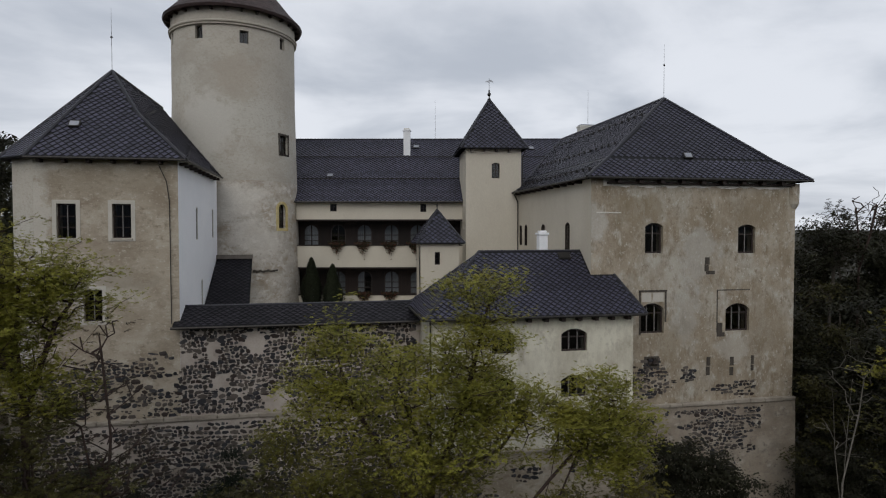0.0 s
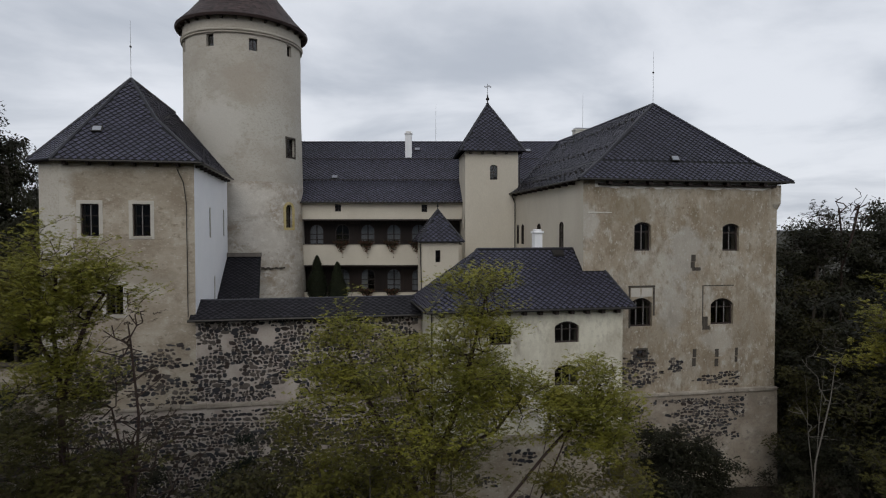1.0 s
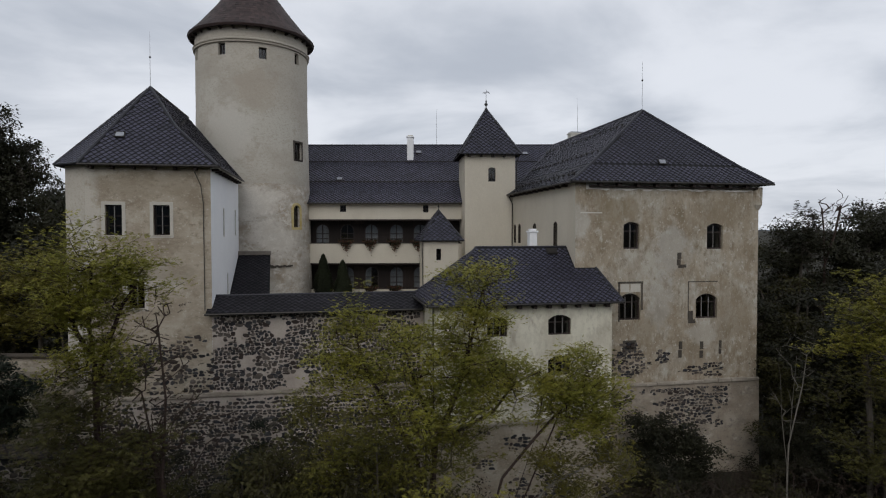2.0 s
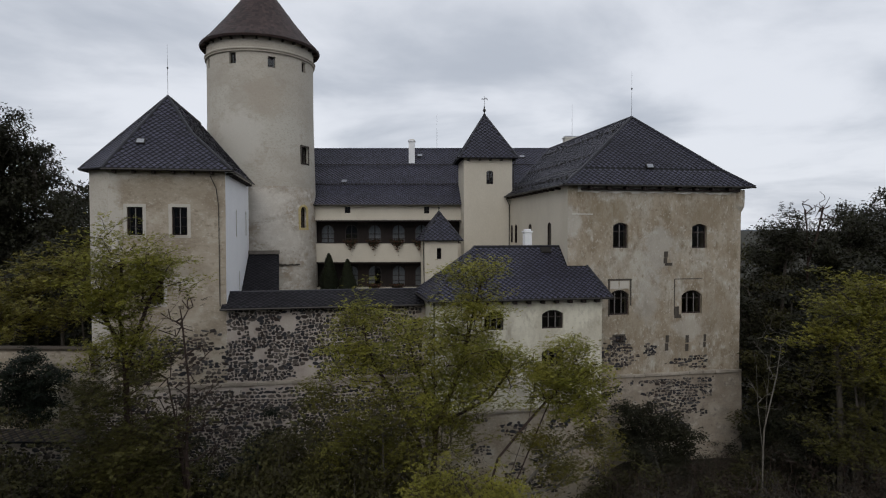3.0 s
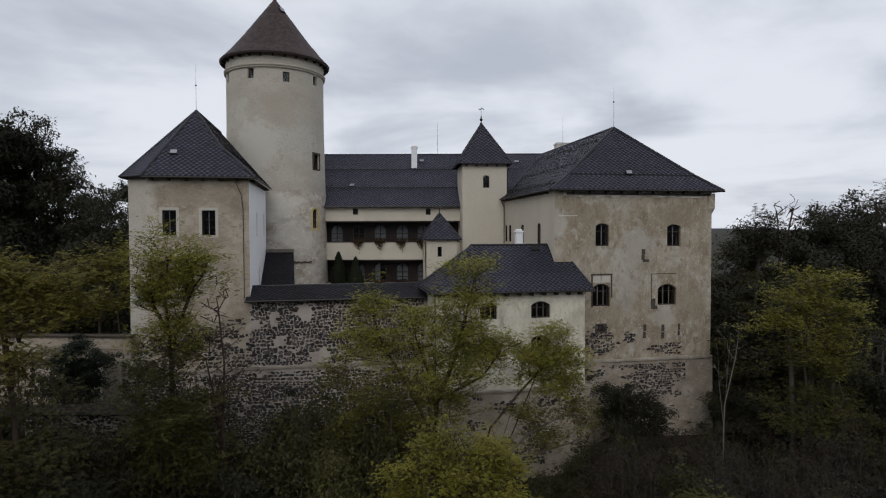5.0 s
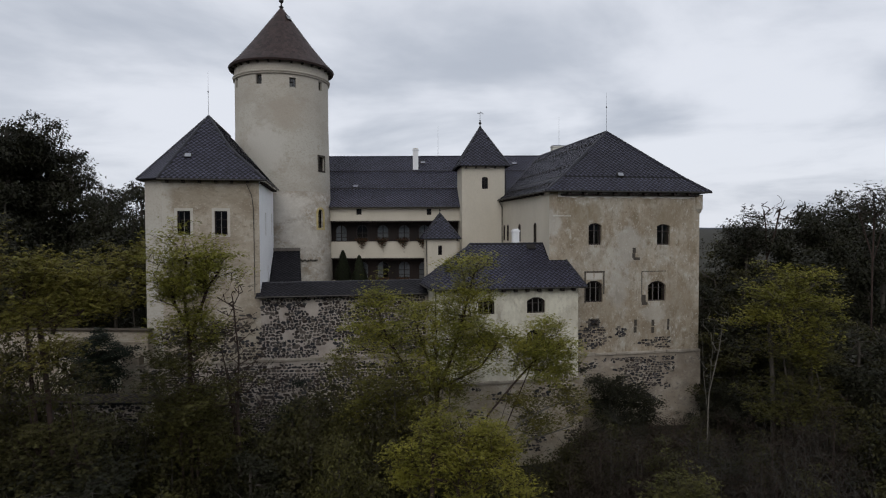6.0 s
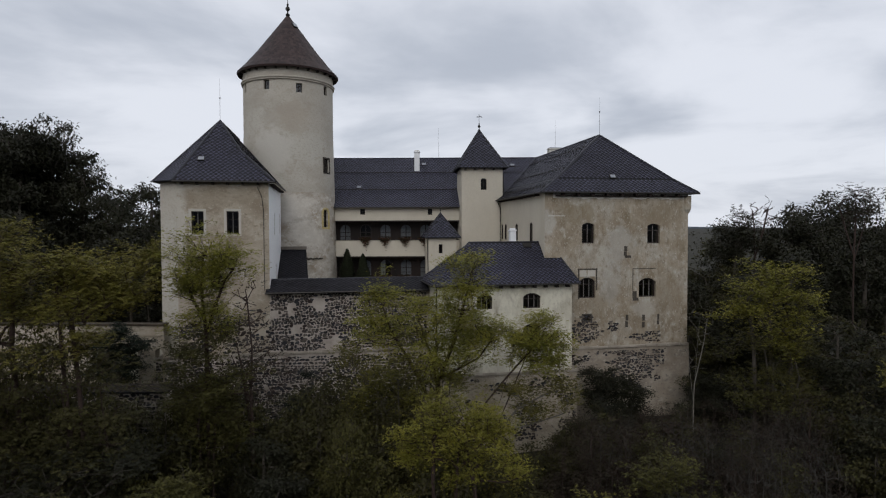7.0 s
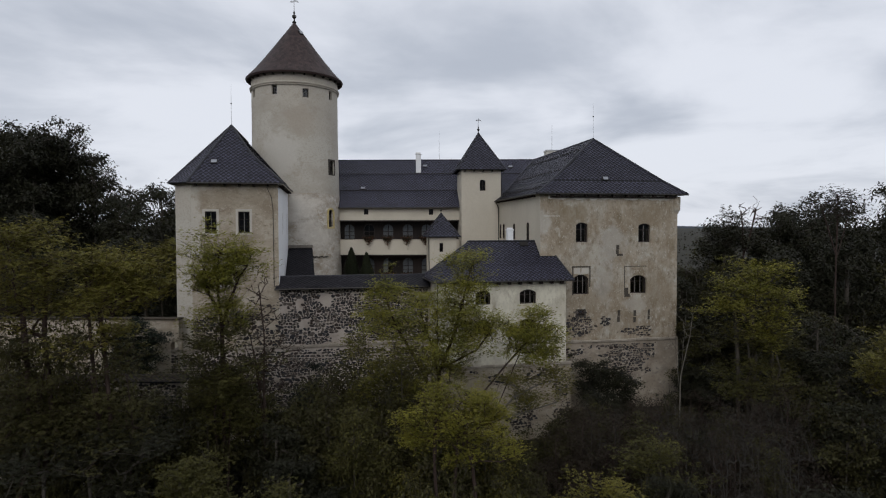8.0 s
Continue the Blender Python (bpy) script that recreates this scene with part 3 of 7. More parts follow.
def rubble(parent, place, s_range, z_range, keep, course=(0.12, 0.26), single=0, seed=1, long=(0.7, 2.0), gap=0.022, chips=8):
    """Roughly coursed field stones in a mortared wall: place(s, z) gives the wall's frame there, keep(s, z) whether a stone shows."""
    r = random.Random(seed)
    verts, faces = [], []
    done = []
    z = z_range[0]
    while z < z_range[1] - course[0] * 0.6:
        h = min(r.uniform(*course), z_range[1] - z)
        s = s_range[0] + r.uniform(0, 0.3)
        while s < s_range[1] - 0.08:
            w = min(h * r.uniform(*long), s_range[1] - s)
            c = z + h / 2 + 0.22 * noise.noise(Vector((s * 0.7, z * 0.9, seed))) + r.gauss(0, h * 0.16)
            cells = [(s + w / 2, c, w, h)]
            q = r.random()
            if q < 0.22 and h > 0.17:
                f = r.uniform(0.4, 0.6)
                cells = [(s + w / 2, c - h / 2 + h * f / 2, w, h * f - gap * 0.4), (s + w / 2, c + h / 2 - h * (1 - f) / 2, w, h * (1 - f) - gap * 0.4)]
            elif q < 0.34 and w > 0.3:
                cells = [(s + w * 0.3, c, w * 0.58, h), (s + w * 0.82, c + h * r.uniform(-0.2, 0.2), w * 0.3, h * r.uniform(0.4, 0.7))]
            for u, v, a, b in cells:
                if keep(u, v, r) and s_range[0] < u - a * 0.4 and u + a * 0.4 < s_range[1] and z_range[0] < v - b * 0.4 and v + b * 0.4 < z_range[1]:
                    done.append((u, v, a * r.uniform(1.10, 1.34), b * r.uniform(1.08, 1.40)))
            s += w + gap * r.uniform(0.4, 1.7)
        z += h + gap * r.uniform(0.5, 1.2)
    for _ in range(int(chips * (s_range[1] - s_range[0]) * (z_range[1] - z_range[0]))):
        u, v = r.uniform(s_range[0] + 0.1, s_range[1] - 0.1), r.uniform(z_range[0] + 0.1, z_range[1] - 0.1)
        if keep(u, v, r):
            done.append((u, v, r.uniform(0.08, 0.2), r.uniform(0.05, 0.10)))
    r.shuffle(done)
    for i, (s, z, w, h) in enumerate(done):
        m = place(s, z) @ pose(0, 0, 0, 0, r.choice((0, 180)) + r.gauss(0, 11), 0) @ Matrix.Diagonal((w, 0.08, h, 1))
        me = r.choice(STONES)
        if i < single:
            ob = new("stone", me)
            ob.parent = parent
            ob.matrix_basis = m
        else:
            k = len(verts)
            verts += [m @ v.co for v in me.vertices]
            faces += [tuple(k + i for i in p.vertices) for p in me.polygons]
    me = bpy.data.meshes.new("rubble_facing")
    me.from_pydata(verts, [], faces)
    me.materials.append(STONE)
    ob = new("rubble_facing", me)
    ob.parent = parent
    tagged(ob, "dark irregular fieldstones in pale mortar", "", "", "stuff")
    return ob


def round_wall(radius, z0, z1, openings, rows=14, seg=96, depth=0.55):
    """A tapering round wall; openings are (azimuth in degrees, width, bottom, top)."""
    bm = bmesh.new()
    spans = [(radians(a) - w / 2 / radius((b + c) / 2), radians(a) + w / 2 / radius((b + c) / 2), b, c) for a, w, b, c in openings]
    az = sorted({2 * math.pi * k / seg - math.pi for k in range(seg)} | {q for o in spans for q in o[:2]})
    zs = sorted({z0 + (z1 - z0) * k / rows for k in range(rows + 1)} | {q for o in spans for q in o[2:]})

    def at(a, z, d=0.0):
        r = radius(z) - d
        return Vector((r * math.cos(a), r * math.sin(a), z))
    for k, a in enumerate(az):
        b = az[k + 1] if k + 1 < len(az) else az[0] + 2 * math.pi
        for c, e in zip(zs, zs[1:]):
            if any(o[0] - 1e-6 <= a and b <= o[1] + 1e-6 and o[2] - 1e-6 <= c and e <= o[3] + 1e-6 for o in spans):
                continue
            f = face(bm, [at(a, c), at(b, c), at(b, e), at(a, e)])
            f.smooth = True
    for a, b, c, e in spans:
        loop = [(a, c), (b, c), (b, e), (a, e)]
        for p, q in zip(loop, loop[1:] + loop[:1]):
            face(bm, [at(*p, depth), at(*q, depth), at(*q), at(*p)])
    bmesh.ops.remove_doubles(bm, verts=bm.verts, dist=1e-4)
    return bm


def tangent_line(radius, az, width, z):
    r, h = radius(z), width / 2 / radius(z)
    a = radians(az)
    return Line((r * math.cos(a - h), r * math.sin(a - h)), (r * math.cos(a + h), r * math.sin(a + h)))

# ---------------------------------------------------------------- ground
LEDGE = 5.1


def ground_z(x, y):
    """The wooded castle hill: a shelf at the wall's foot, falling to the valley in front and at the sides."""
    d = max(0.0, 27.0 - y)
    z = -0.8 - 0.42 * d + 0.004 * d * d if d < 45 else -10.4
    k = min(1.0, max(0.0, (11.5 - x) / 3.0))
    z -= 1.7 * k * k * (3 - 2 * k) * min(1.0, max(0.0, (60.0 - y) / 20))
    side = max(0.0, abs(x - 1) - 24.0)
    z -= min(9.0, 0.30 * side) * (1 if x > 0 else 0.55)
    far = max(0.0, math.hypot(x, y - 40) - 90.0)
    z = max(z, -11.0) + min(26.0, far * 0.055)
    return z + 0.8 * noise.noise(Vector((x * 0.08, y * 0.08, 0))) + 0.25 * noise.noise(Vector((x * 0.4, y * 0.4, 3)))


def grid_sheet(lines_x, lines_y):
    bm = bmesh.new()
    v = [[bm.verts.new((x, y, ground_z(x, y))) for x in lines_x] for y in lines_y]
    for j in range(len(lines_y) - 1):
        for i in range(len(lines_x) - 1):
            bm.faces.new((v[j][i], v[j][i + 1], v[j + 1][i + 1], v[j + 1][i]))
    for f in bm.faces:
        f.smooth = True
    return bm


def spread(lo, hi, fine, far):
    """Lines close together between lo and hi, wider and wider out to far."""
    out = list(np.arange(lo, hi, fine))
    step, p = fine, hi
    while p < far:
        out.append(p)
        step *= 1.35
        p += step
    step, p = fine, lo
    while p > -far:
        step *= 1.35
        p -= step
        out.insert(0, p)
    return [float(q) for q in out]


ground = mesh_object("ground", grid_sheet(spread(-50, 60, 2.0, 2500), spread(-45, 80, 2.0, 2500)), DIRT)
tagged(ground, "dark leaf-littered forest floor on the castle hill", "ground", kind="structure")

# ---------------------------------------------------------------- castle
CASTLE = pose(0, 33.41, 0, 0, 0, 10.76)


def castle_thing(name, label, category, m=None):
    return thing(name, m or CASTLE, label, category)


# left wing
left = castle_thing("left_wing", "tall castle wing in tan weathered plaster under a slate roof", "castle wing")
l_front = Line((-20.80, 0), (-14.02, 0))
LW = [(1.03, 1.93, 14.66, 16.42, 0), (3.61, 4.51, 14.66, 16.42, 0), (2.22, 3.08, 10.40, 12.03, 0)]
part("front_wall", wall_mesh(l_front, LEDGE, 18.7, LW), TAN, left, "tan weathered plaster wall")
for o in LW:
    window(left, l_front, o, 0.2, 2, (0.32, 0.64), WOOD, 0.07, TOWER, 0.19, PALER, inner_bars=FRAME_W)
l_side = Line((-14.02, 0), (-14.02, 10.6))
LS = [(4.08, 4.60, 14.53, 16.44, 0), (8.85, 9.38, 14.6, 16.5, 0), (5.36, 5.84, 10.3, 12.1, 0.15)]
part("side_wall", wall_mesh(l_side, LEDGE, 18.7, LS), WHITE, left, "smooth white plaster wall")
for o in LS:
    window(left, l_side, o, 0.05, 1, (0.5,), TRIM, 0.06)
l_cham = Line((-22.27, 1.17), (-20.80, 0))
part("corner_wall", wall_mesh(l_cham, LEDGE, 18.7), TOWER, left, "pale plaster corner")
l_west = Line((-22.27, 12.0), (-22.27, 1.17))
part("west_wall", wall_mesh(l_west, LEDGE, 18.7), CREAM, left)
LE, LT = 18.72, 23.9
hipL = (-18.1, 3.1, LT)
kink = (-16.2, 1.22, 21.2)
sl = slope(left, [(-21.0, -0.5, LE), (-13.5, -0.5, LE), kink, hipL])
nrm = Vector((7.5, 0, 0)).cross(Vector((2.9, 3.6, 5.18))).normalized()
skylight(left, (-19.12, 0.735, 20.5), (1, 0, 0), nrm.cross(Vector((1, 0, 0))), nrm)
slope(left, [(-22.77, 0.9, LE), (-21.0, -0.5, LE), hipL])
slope(left, [(-13.5, -0.5, LE), (-13.5, 9.6, LE), (-15.7, 11.0, 21.2)])
slope(left, [(-13.5, -0.5, LE), (-15.7, 11.0, 21.2), kink])
slope(left, [kink, (-15.7, 11.0, 21.2), (-18.1, 13.0, LT)])
slope(left, [kink, (-18.1, 13.0, LT), hipL])
part("back_wall", wall_mesh(Line((-14.8, 10.5), (-22.2, 10.5)), LEDGE, 18.7, (), 0.4), CREAM, left)
part("partition", wall_mesh(Line((-14.75, 4.4), (-21.5, 4.4)), LEDGE, 18.6, (), 0.2), WOOD, left)
for z in (9.6, 13.6, 18.45):
    bm = bmesh.new()
    box(bm, (-21.5, 0.72, z), (-14.75, 10.4, z + 0.2))
    part("floor_slab", bm, WOOD, left)
slope(left, [(-22.77, 12.5, LE), (-22.77, 0.9, LE), hipL, (-18.1, 13.0, LT)])
ridges(left, [((-21.0, -0.5, LE), hipL), ((-22.77, 0.9, LE), hipL), ((-13.5, -0.5, LE), kink), (kink, hipL), (hipL, (-18.1, 13.0, LT))])
rafters(left, l_front, 18.62, 1.12)
rafters(left, l_side, 18.62, 1.12)

# right wing
right = castle_thing("right_wing", "large castle wing with mottled weathered plaster and a hipped slate roof", "castle wing")
RV = -2.574
r_front = Line((7.74, RV), (20.52, RV))
RW = [(3.22, 4.30, 13.77, 15.47, 0.2), (9.04, 10.17, 13.73, 15.39, 0.2), (2.97, 4.42, 9.27, 10.97, 0.36), (8.30, 9.84, 9.24, 10.85, 0.36), (3.35, 4.0, 7.42, 7.86, 0)]
part("front_wall", wall_mesh(r_front, LEDGE, 17.9, RW), OLD, right, "mottled weathered plaster wall")
for k, o in enumerate(RW[:4]):
    window(right, r_front, o, 0.22, 2 if k < 2 else 3, (0.66,), FRAMEB, 0.09, None, inner_bars=FRAME_W)
r_side = Line((7.74, 10.1), (7.74, RV))
RS = [(10.1 - v - w / 2, 10.1 - v + w / 2, a, b, 0.2) for v, w, a, b in ((9.55, 0.5, 13.98, 15.47), (8.39, 0.6, 13.97, 15.5), (4.83, 0.7, 13.94, 15.49), (0.7, 0.7, 13.88, 15.54))]
part("side_wall", wall_mesh(r_side, LEDGE, 17.9, RS), CREAM, right, "smooth cream plaster wall")
for o in RS:
    window(right, r_side, o, 0.025, 2, (0.6,), WOOD, 0.05)
r_east = Line((20.52, RV), (20.52, 20))
part("east_wall", wall_mesh(r_east, LEDGE, 17.9), OLD, right)
RE, RT = 17.95, 23.2
hipR = (14.05, 0.8, RT)
# the slopes flatten towards the eaves
RB = 19.16
bw, be = (9.05, -2.01, RB), (19.45, -2.01, RB)
slope(right, [(7.3, -3.0, RE), (21.3, -3.0, RE), be, bw])
slope(right, [bw, be, hipR])
slope(right, [(7.3, 10.2, RE), (7.3, -3.0, RE), bw, (9.05, 12.03, RB)])
slope(right, [(9.05, 12.03, RB), bw, hipR, (14.05, 17.4, RT)])
slope(right, [(21.3, 17.4, RE), (7.3, 17.4, RE), (14.05, 17.4, RT)])
for z in (8.6, 12.6, 17.5):
    bm = bmesh.new()
    box(bm, (8.46, RV + 0.72, z), (19.8, 10.0, z + 0.2))
    part("floor_slab", bm, WOOD, right)
part("back_wall", wall_mesh(Line((19.8, 10.0), (8.46, 10.0)), LEDGE, 17.9, (), 0.4), CREAM, right)
part("partition", wall_mesh(Line((19.8, 2.0), (9.5, 2.0)), LEDGE, 17.4, (), 0.2), WOOD, right)
slope(right, [(21.3, -3.0, RE), (21.3, 17.4, RE), (19.45, 17.4, RB), be])
slope(right, [be, (19.45, 17.4, RB), (14.05, 17.4, RT), hipR])
ridges(right, [((7.3, -3.0, RE), bw), (bw, hipR), ((21.3, -3.0, RE), be), (be, hipR), (hipR, (14.05, 17.4, RT)), ((7.3, 10.2, RE), (9.05, 12.03, RB)), ((9.05, 12.03, RB), (14.05, 17.4, RT))])
nrm = Vector((1, 0, 0)).cross(Vector((0, 2.81, 4.04))).normalized()
skylight(right, (13.93, -1.91, 19.3), (1, 0, 0), nrm.cross(Vector((1, 0, 0))), nrm)
rafters(right, r_front, 17.90, 1.27, 0.24, 0.40, 1.5)
rafters(right, r_side, 17.86, 1.1)

# annex
annex = castle_thing("annex", "low cream plastered annex with a hipped slate roof", "castle annex")
AV = -4.136
a_front = Line((-1.325, AV), (9.44, AV))
AW = [(6.745, 8.165, 8.78, 9.97, 0.28), (6.745, 8.165, 6.38, 7.56, 0.28), (3.03, 4.27, 8.78, 9.97, 0.28), (3.03, 4.27, 6.38, 7.56, 0.28)]
part("front_wall", wall_mesh(a_front, 3.6, 10.7, AW), PALE, annex)
for o in AW:
    window(annex, a_front, o, 0.2, 3, (0.62,), FRAMEB, 0.085, inner_bars=FRAME_W)
part("east_wall", wall_mesh(Line((9.44, AV), (9.44, RV)), 3.2, 10.7), PALE, annex)
part("west_wall", wall_mesh(Line((-1.325, 2.0), (-1.325, AV)), 3.2, 10.7), PALE, annex)
AE, AR = 10.72, 13.9
slope(annex, [(-1.8, -4.64, AE), (9.95, -4.64, AE), (9.1, -2.574, 12.63), (7.74, -2.574, 12.63), (7.74, -1.2, AR), (1.78, -1.2, AR)], a=0.18, step=0.166, single=300)
slope(annex, [(9.95, -4.64, AE), (9.95, -2.574, AE), (9.1, -2.574, 12.63)])
slope(annex, [(-1.8, 2.3, AE), (-1.8, -4.64, AE), (1.78, -1.2, AR)])
slope(annex, [(7.7, 2.3, AE), (-1.8, 2.3, AE), (1.78, -1.2, AR), (7.7, -1.2, AR)])
ridges(annex, [((-1.8, -4.64, AE), (1.78, -1.2, AR)), ((9.95, -4.64, AE), (9.1, -2.574, 12.63)), ((1.78, -1.2, AR), (7.7, -1.2, AR))], 0.08)
rafters(annex, a_front, 10.62, 0.90, 0.2, 0.46)
nrm = Vector((1, 0, 0)).cross(Vector((0, 3.44, 3.18))).normalized()
skylight(annex, (6.6, -1.55, 13.58), (1, 0, 0), nrm.cross(Vector((1, 0, 0))), nrm, 0.7, 0.5, METAL)
part("partition", wall_mesh(Line((9.3, -0.6), (-1.2, -0.6)), 3.2, 10.7, (), 0.2), WOOD, annex)
for z in (5.6, 8.1, 10.5):
    bm = bmesh.new()
    box(bm, (-0.6, AV + 0.72, z), (8.7, -0.82, z + 0.15))
    part("floor_slab", bm, WOOD, annex)

# curtain wall
curtain = castle_thing("curtain_wall", "rubble stone curtain wall with a slated coping", "wall")
c_front = Line((-14.02, 0.02), (-1.35, 0.02))
part("wall", wall_mesh(c_front, LEDGE, 10.1, (), 1.2), MORTAR, curtain)
slope(curtain, [(-14.3, -0.45, 10.08), (-1.4, -0.45, 10.08), (-1.4, 1.25, 10.95), (-14.3, 1.25, 10.95)], BLACK_SLATE)
ridges(curtain, [((-14.3, 1.25, 10.95), (-1.4, 1.25, 10.95))], 0.08)
slope(curtain, [(-1.4, 2.6, 10.2), (-14.3, 2.6, 10.2), (-14.3, 1.25, 10.95), (-1.4, 1.25, 10.95)])

# battered base below the ledge
base = castle_thing("wall_base", "battered rubble stone base under the castle walls", "wall")
for name, u0, u1, v in (("left_base", -22.6, -1.3, 0.0), ("right_base", 7.0, 20.6, RV), ("annex_base", -1.5, 9.75, AV - 0.05)):
    bm = bmesh.new()
    top = 3.7 if name == "annex_base" else LEDGE
    q = [(u0, v - 0.15, top), (u1, v - 0.15, top), (u1, v + 2, top), (u0, v + 2, top), (u0, v - 0.42, -6), (u1, v - 0.42, -6), (u1, v + 2, -6), (u0, v + 2, -6)]
    q = [bm.verts.new(p) for p in q]
    for f in ((0, 1, 2, 3), (4, 5, 1, 0), (5, 6, 2, 1), (6, 7, 3, 2), (7, 4, 0, 3)):
        bm.faces.new([q[k] for k in f])
    part(name, bm, {"annex_base": TAN, "right_base": DARK_MASONRY}.get(name, MORTAR), base)

# round tower
TC = (-16.26, 46.56)
tower = castle_thing("round_tower", "round plastered keep with a conical brown shingled roof", "castle tower", pose(TC[0], TC[1], 0))


def tower_radius(z):
    return 4.52 + 0.021 * max(0.0, 25.0 - z)


TOWER_WINDOWS = [(-143.0, 0.55, 28.70, 29.55), (-102.6, 0.6, 28.65, 29.56), (-62.5, 0.62, 28.42, 29.32), (-22.3, 0.55, 28.62, 29.50),
                 (-22.3, 0.95, 20.80, 22.22), (-27.2, 0.72, 15.25, 17.05)]
part("shaft", round_wall(tower_radius, 18.7, 29.66, TOWER_WINDOWS[:5]), TOWER, tower)
part("lower_shaft", round_wall(tower_radius, 3.0, 18.7, TOWER_WINDOWS[5:]), TOWER_LOW, tower, "pale coursed plaster")
bm = bmesh.new()
lathe(bm, [(0, 19.0), (3.4, 19.0), (3.4, 23.5), (0, 23.5)], 24)
part("inner_core", bm, WOOD, tower)
for k, (az, w, za, zb) in enumerate(TOWER_WINDOWS):
    tl = tangent_line(tower_radius, az, w, (za + zb) / 2)
    if k < 4:
        window(tower, tl, (0, tl.length, za, zb, 0.1), 0.25, 2, (), WOOD, 0.05)
    elif k == 4:
        window(tower, tl, (0, tl.length, za, zb, 0), 0.2, 2, (0.5,), WOOD, 0.09, WOOD)
        bm = ring_mesh(tl, (-0.12, tl.length + 0.12, za - 0.12, zb + 0.12), (0, tl.length, za, zb), 0, 0, -0.05, 0.06)
        part("window_surround", bm, BARK, tower, "brown stone window surround")
    else:
        window(tower, tl, (0, tl.length, za, zb, 0.34), 0.22, 2, (0.3, 0.6), WOOD, 0.06)
        bm = ring_mesh(tl, (-0.24, tl.length + 0.24, za - 0.2, zb + 0.2), (0, tl.length, za, zb), 0.5, 0.34, -0.04, 0.06)
        part("window_surround", bm, OCHRE, tower, "ochre painted window surround")
bm = bmesh.new()
lathe(bm, [(4.50, 29.60), (4.66, 29.64), (4.68, 29.72), (4.60, 29.745), (4.60, 29.79), (4.70, 29.81), (4.72, 29.90), (4.66, 29.96), (4.55, 29.99), (4.55, 30.9)], 96)
part("string_course", bm, TOWER, tower)
bm = bmesh.new()
rq = random.Random(14)
for k in range(9):
    a0, a1 = radians(-58 + 2.6 * k), radians(-58 + 2.6 * (k + 1) - rq.uniform(0, 0.8))
    z0, d = 12.05 + rq.uniform(-0.04, 0.04), rq.uniform(0.06, 0.14)
    quad = [(tower_radius(12) + q) * Vector((math.cos(a), math.sin(a), 0)) + Vector((0, 0, z)) for z in (z0, z0 + rq.uniform(0.1, 0.2)) for a, q in ((a0, -0.1), (a0, d), (a1, d), (a1, -0.1))]
    v = [bm.verts.new(p) for p in quad]
    for f in ((3, 2, 1, 0), (4, 5, 6, 7), (0, 1, 5, 4), (1, 2, 6, 5), (2, 3, 7, 6)):
        bm.faces.new([v[i] for i in f])
part("broken_ledge", bm, BARK, tower, "broken plaster ledge")
CONE = [(4.5, 30.85), (5.05, 30.75), (5.12, 30.9), (4.3, 31.75), (3.0, 33.35), (0.06, 37.3), (0, 37.4)]
bm = bmesh.new()
lathe(bm, CONE, 96)
part("cone_roof", bm, BROWN, tower)
verts, faces = [], []
rs = random.Random(8)
z = 30.95
while z < 37.1:
    def cone_r(q):
        for (r0, a0), (r1, a1) in zip(CONE[2:], CONE[3:]):
            if a0 <= q <= a1:
                return r0 + (r1 - r0) * (q - a0) / (a1 - a0)
        return 0.02
    r0, r1 = cone_r(z) + 0.03, cone_r(z + 0.3) + 0.006
    n = max(8, int(2 * math.pi * r0 / 0.28))
    off = rs.uniform(0, 1)
    for k in range(n):
        a0, a1 = 2 * math.pi * (k + off) / n, 2 * math.pi * (k + off + 0.96) / n
        j = rs.uniform(-0.012, 0.012)
        i = len(verts)
        for r, q, a in ((r0 + j, z, a0), (r0 + j, z, a1), (r1, z + 0.3, a1), (r1, z + 0.3, a0), (r0 - 0.03, z, a0), (r0 - 0.03, z, a1)):
            verts.append((r * math.cos(a), r * math.sin(a), q))
        faces += [(i, i + 1, i + 2, i + 3), (i + 4, i + 5, i + 1, i)]
    z += 0.24
me = bpy.data.meshes.new("shingle_layer")
me.from_pydata(verts, [], faces)
me.materials.append(BROWN)
ob = new("shingle_layer", me)
ob.parent = tower
tagged(ob, "dark brown shingle courses", "", "", "stuff")
for k in range(28):
    a = 2 * math.pi * k / 28
    bm = bmesh.new()
    box(bm, (4.3, -0.07, 30.62), (4.86, 0.07, 30.76))
    bm.transform(pose(0, 0, 0, 0, 0, math.degrees(a)))
    part("rafter_end", bm, WOOD, tower)

# stair tower
stair = castle_thing("stair_tower", "square cream plastered tower with a pyramid slate roof", "castle tower", pose(3.62, 46.7, 15 * 0.047, 0, 0, 5) @ Matrix.Scale(0.953, 4))
SW = [(2.05, 2.68, 19.2, 20.42, 0.12)]
s_front = Line((-2.2, -2.2), (2.2, -2.2))
part("front_wall", wall_mesh(s_front, 5, 21.5, SW, 0.5), CREAM, stair)
window(stair, s_front, SW[0], 0.15, 2, (0.5,), WOOD, 0.06)
s_left = Line((-2.2, 2.2), (-2.2, -2.2))
part("side_wall", wall_mesh(s_left, 5, 21.5, [(3.1, 3.5, 19.2, 20.4, 0), (2.9, 3.4, 15.2, 16.6, 0)], 0.5), CREAM, stair)
part("side_wall", wall_mesh(Line((2.2, -2.2), (2.2, 2.2)), 5, 21.5, (), 0.5), CREAM, stair)
part("back_wall", wall_mesh(Line((2.2, 2.2), (-2.2, 2.2)), 5, 21.5, (), 0.5), CREAM, stair)
part("partition", wall_mesh(Line((1.7, -0.4), (-1.7, -0.4)), 5, 21.4, (), 0.1), WOOD, stair)
e = 2.7
